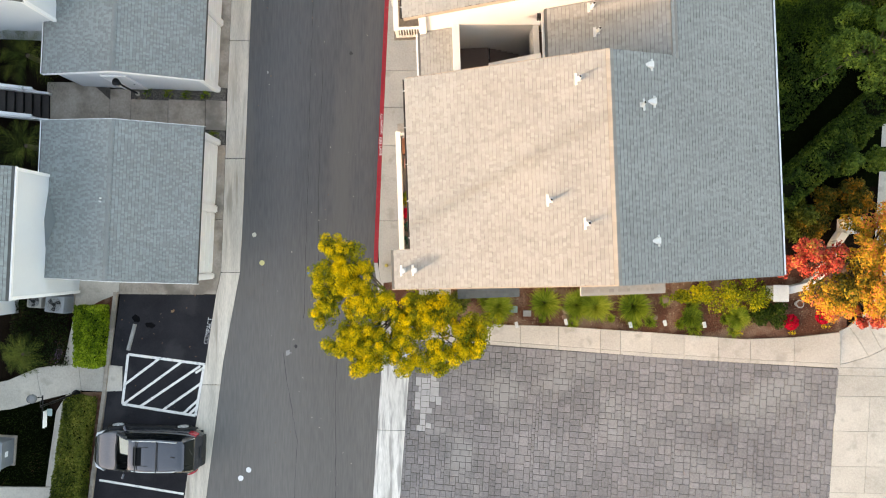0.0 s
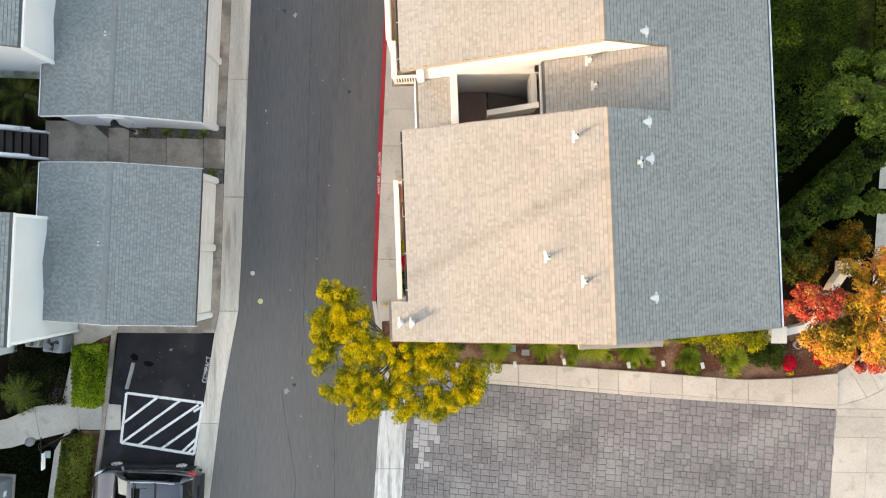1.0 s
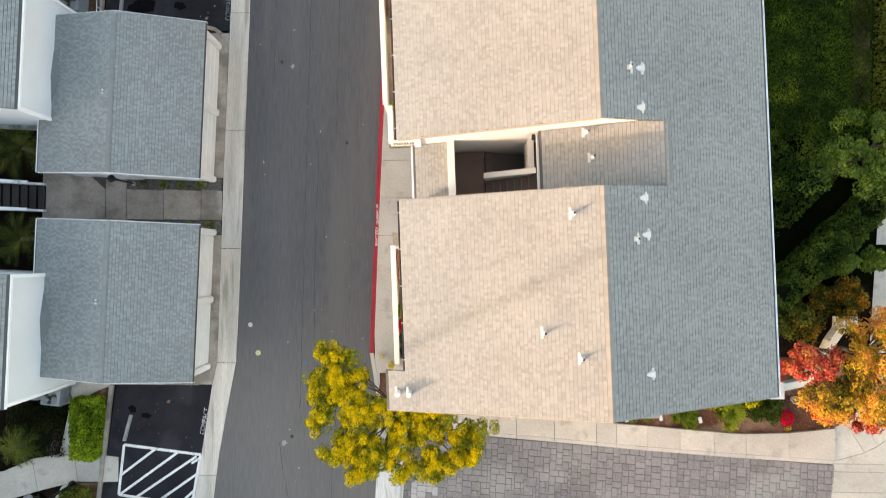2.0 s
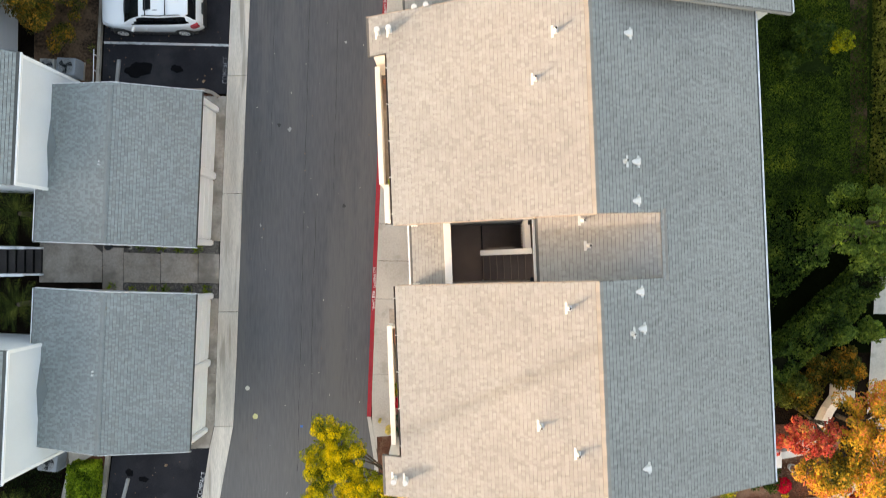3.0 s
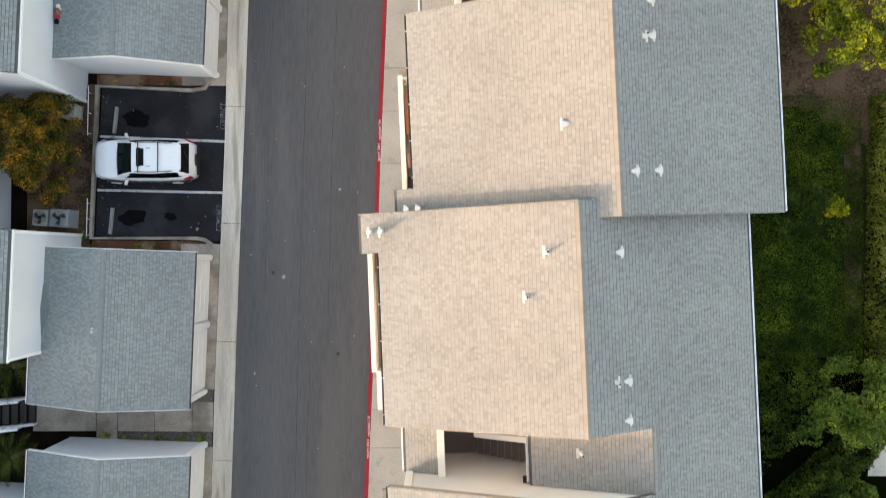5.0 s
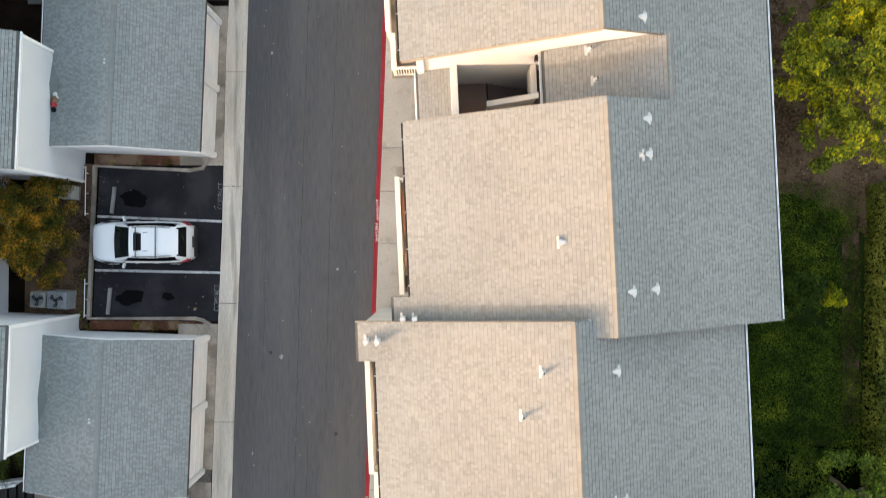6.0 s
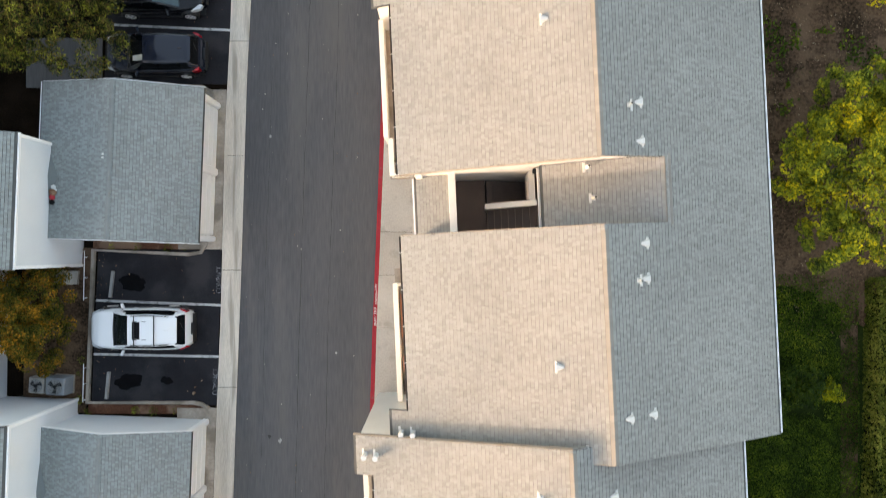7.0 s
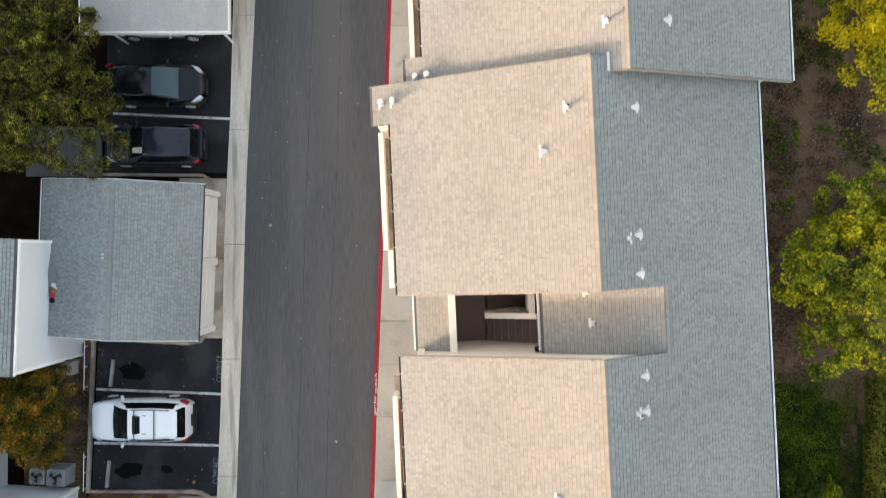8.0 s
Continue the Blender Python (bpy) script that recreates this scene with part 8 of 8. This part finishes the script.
for b, u, v, w, d, h, mt, nm, lab in ((0, -6.43, 5.2, 0.34, 0.55, 0.55, TERRA, "balcony_chest", "brown storage chest on the balcony"), (0, -6.40, 4.55, 0.30, 0.30, 0.5, PINK, "balcony_stool", "round pink stool on the balcony"), (1, -6.42, 4.4, 0.36, 1.6, 0.45, TERRA, "balcony_bench", "brown bench on the balcony"), (1, -6.42, 2.6, 0.34, 0.5, 0.5, PINK, "balcony_stool", "pink cushioned seat on the balcony"), (1, -6.42, 1.8, 0.34, 0.4, 0.5, STEP, "balcony_box", "dark box on the balcony")):
    e = empty(nm, lab, "furniture", "balcony things", block_pose(b) @ pose(u, v, 5.165))
    box("body", -w / 2, w / 2, -d / 2, d / 2, 0.04, h - 0.04, mt, e, bevel=0.02)
    box("top", -w / 2 - 0.015, w / 2 + 0.015, -d / 2 - 0.015, d / 2 + 0.015, h - 0.039, h, mt, e, bevel=0.012)
hy = empty("fire_hydrant", "yellow fire hydrant on the pavement corner", "hydrant", at=pose(-2.05, -0.95, 0.14))
HYD = surface("yellow_hydrant_paint", (0.50, 0.36, 0.08), (0.60, 0.44, 0.12), 0.5, 5, 30, 0.08)
for z0, z1, r0, r1 in ((0, 0.05, 0.16, 0.16), (0.05, 0.48, 0.11, 0.10), (0.48, 0.56, 0.14, 0.14), (0.56, 0.68, 0.12, 0.04)):
    tube("barrel", (0, 0, z0), (0, 0, z1), r0, HYD, hy, r1, 14)
for d in ((0.2, 0), (0, 0.2), (0, -0.2)):
    tube("outlet", (0, 0, 0.36), (*d, 0.36), 0.06, HYD, hy, seg=10)
sh = empty("bollard", "short yellow bollard at the kerb corner", "bollard", at=pose(-2.45, -0.55, 0.14))
tube("post", (0, 0, 0), (0, 0, 0.42), 0.07, HYD, sh, seg=12)
tube("cap", (0, 0, 0.42), (0, 0, 0.46), 0.07, HYD, sh, 0.03, 12)
tagged(prism("ground_corner_bed", [(-2.6, -1.35), (-1.0, -1.2), (-0.9, -3.1), (-2.5, -3.05)][::-1], -0.1, 0.16, SOIL), "dark soil corner bed at the kerb", "soil", kind="structure")
dm = empty("door_mat", "dark rubber mat on the entry pavement", "mat")
box("mat", -0.95, -0.55, 5.95, 6.35, 0.146, 0.165, STEP, dm, bevel=0.005)

# ---------------------------------------------------------------- beyond the houses to the west: unseen, placed to shade the roofs
pole = empty("tall_palm", "tall slender palm beyond the houses to the west", "palm", at=pose(-37.4, -19.3, 0))
tube("trunk", (0, 0, 0), (0, 0, 17.6), 0.16, BARK, pole, 0.12, 10)
for k in range(14):
    a = 6.283 * k / 14
    verts, faces = [], []
    for j in range(9):
        s = j / 8
        c = Vector((math.cos(a) * 1.5 * s, math.sin(a) * 1.5 * s, 17.6 + 0.9 * s - 1.1 * s * s))
        d = Vector((-math.sin(a), math.cos(a), 0)) * (0.02 + 0.14 * math.sin(math.pi * s))
        verts += [c - d, c + d]
        if j:
            faces.append((2 * j - 2, 2 * j - 1, 2 * j + 1, 2 * j))
    mesh_object("frond", verts, faces, LEAF_PALM, pole)
for x, y, n, sd in ((-35.0, -3.3, 40, 45), (-34.7, 12.4, 40, 47)):
    cs, rs = scatter_clumps(x, y, 2.3, 2.4, 8.5, 12.9, n, 0.26, 0.45, sd)
    grow_tree("tree", "tall thin-crowned tree beyond the houses to the west", (x, y, 0), (x, y, 8.8), cs, rs, 26, 0.20, 1.0, LEAF_GREEN, sd + 1, 0.18, limbs=16)

# ---------------------------------------------------------------- pavers of the driveway
def paver_layout(w, h, seed):
    """Random ashlar on a square module: (i, j, wi, hj)."""
    rng = random.Random(seed)
    full = set()
    out = []
    for j in range(h):
        for i in range(w):
            if (i, j) in full:
                continue
            sizes = [(3, 2), (2, 2), (2, 3), (3, 2), (2, 2), (3, 3)]
            rng.shuffle(sizes)
            for a, b in sizes + [(2, 1), (1, 2), (1, 1)]:
                cells = [(i + x, j + y) for x in range(a) for y in range(b)]
                if all(c not in full and c[0] < w and c[1] < h for c in cells):
                    full.update(cells)
                    out.append((i, j, a, b))
                    break
    return out


drive = tagged(new("pavement_pavers"), "driveway of grey tumbled stone pavers in random bond", "driveway", kind="structure")
bv, bf = [], []
for j in range(13):
    y = -4.0 - j
    a = along(BAND_E, y)
    for i in range(21):
        x = a if i == 0 else max(a + 0.02, -1.2) + (17.0 + (y + 4.7) * 0.068 - max(a, -1.2)) * (i - 1) / 19
        yy = y if j else line_y(SW_S, x)
        bv.append((x, yy, ground_z(x, yy) + 0.004))
        if i and j:
            n = len(bv) - 1
            bf.append((n - 22, n - 21, n, n - 1))
mesh_object("joint_bed", bv, bf, JOINT, drive)
MOD, TURN_P = 0.137, radians(-2.45)
ca, sa_ = math.cos(TURN_P), math.sin(TURN_P)
PAVER_MESH = {}
verts, faces, count = [], [], 0
pale_v, pale_f = [], []
FACE5 = [(0, 1, 2, 3), (0, 4, 5, 1), (1, 5, 6, 2), (2, 6, 7, 3), (3, 7, 4, 0)]
for i, j, a, b in paver_layout(148, 62, 4):
    g = 0.0055
    x0, x1, y0, y1 = i * MOD + g - 0.6, (i + a) * MOD - g - 0.6, -(j + b) * MOD + g, -j * MOD - g
    oy = -3.955 - 0.02
    my = (y0 + y1) / 2
    west = along(BAND_E, oy + my) + 1.5 + 0.012 + my * sa_
    east_edge = (17.0 + (my + oy + 4.7) * 0.068 + 1.5 - 0.012 + my * sa_) / ca
    x0, x1 = max(x0, west), min(x1, east_edge)
    if x1 - x0 < 0.05:
        continue
    mx = (x0 + x1) / 2
    cx, cy = -1.5 + mx * ca - my * sa_, oy + mx * sa_ + my * ca
    hx, hy_ = (x1 - x0) / 2, (y1 - y0) / 2
    h = 0.028 + 0.004 * math.sin(i * 12.9 + j * 78.2)
    ch = 0.009
    corners = [(-hx + ch, -hy_ + ch, h), (hx - ch, -hy_ + ch, h), (hx - ch, hy_ - ch, h), (-hx + ch, hy_ - ch, h), (-hx, -hy_, h - 0.02), (hx, -hy_, h - 0.02), (hx, hy_, h - 0.02), (-hx, hy_, h - 0.02)]
    zc = ground_z(cx, cy)
    pale = -1.0 < cx < -0.02 and -8.1 < cy < -5.6 and (cx < -0.42 or cy > -6.9)
    if 0.2 < cx < 5.4 and -8.9 < cy and count < 300 and not pale:
        key = (round(hx, 3), round(hy_, 3))
        if key not in PAVER_MESH:
            me = bpy.data.meshes.new("paver")
            me.from_pydata([(x * ca - y * sa_, x * sa_ + y * ca, z - 0.028 + (x * ca - y * sa_) * 2.05 / 18.2) for x, y, z in corners], [], FACE5)
            me.materials.append(PAVER)
            PAVER_MESH[key] = me
        ob = new("paver", PAVER_MESH[key])
        ob.parent, ob.location = drive, (cx, cy, zc + h - 0.002)
        count += 1
        continue
    tv, tf = (pale_v, pale_f) if pale else (verts, faces)
    n = len(tv)
    for x, y, z in corners:
        px, py = cx + x * ca - y * sa_, cy + x * sa_ + y * ca
        tv.append((px, py, ground_z(px, py) + z))
    tf += [tuple(n + k for k in f) for f in FACE5]
tagged(mesh_object("paver_field", verts, faces, PAVER, drive), kind="stuff")
tagged(mesh_object("pale_pavers", pale_v, pale_f, PAVER_PALE, drive), "cleaner pale replaced pavers", kind="stuff")
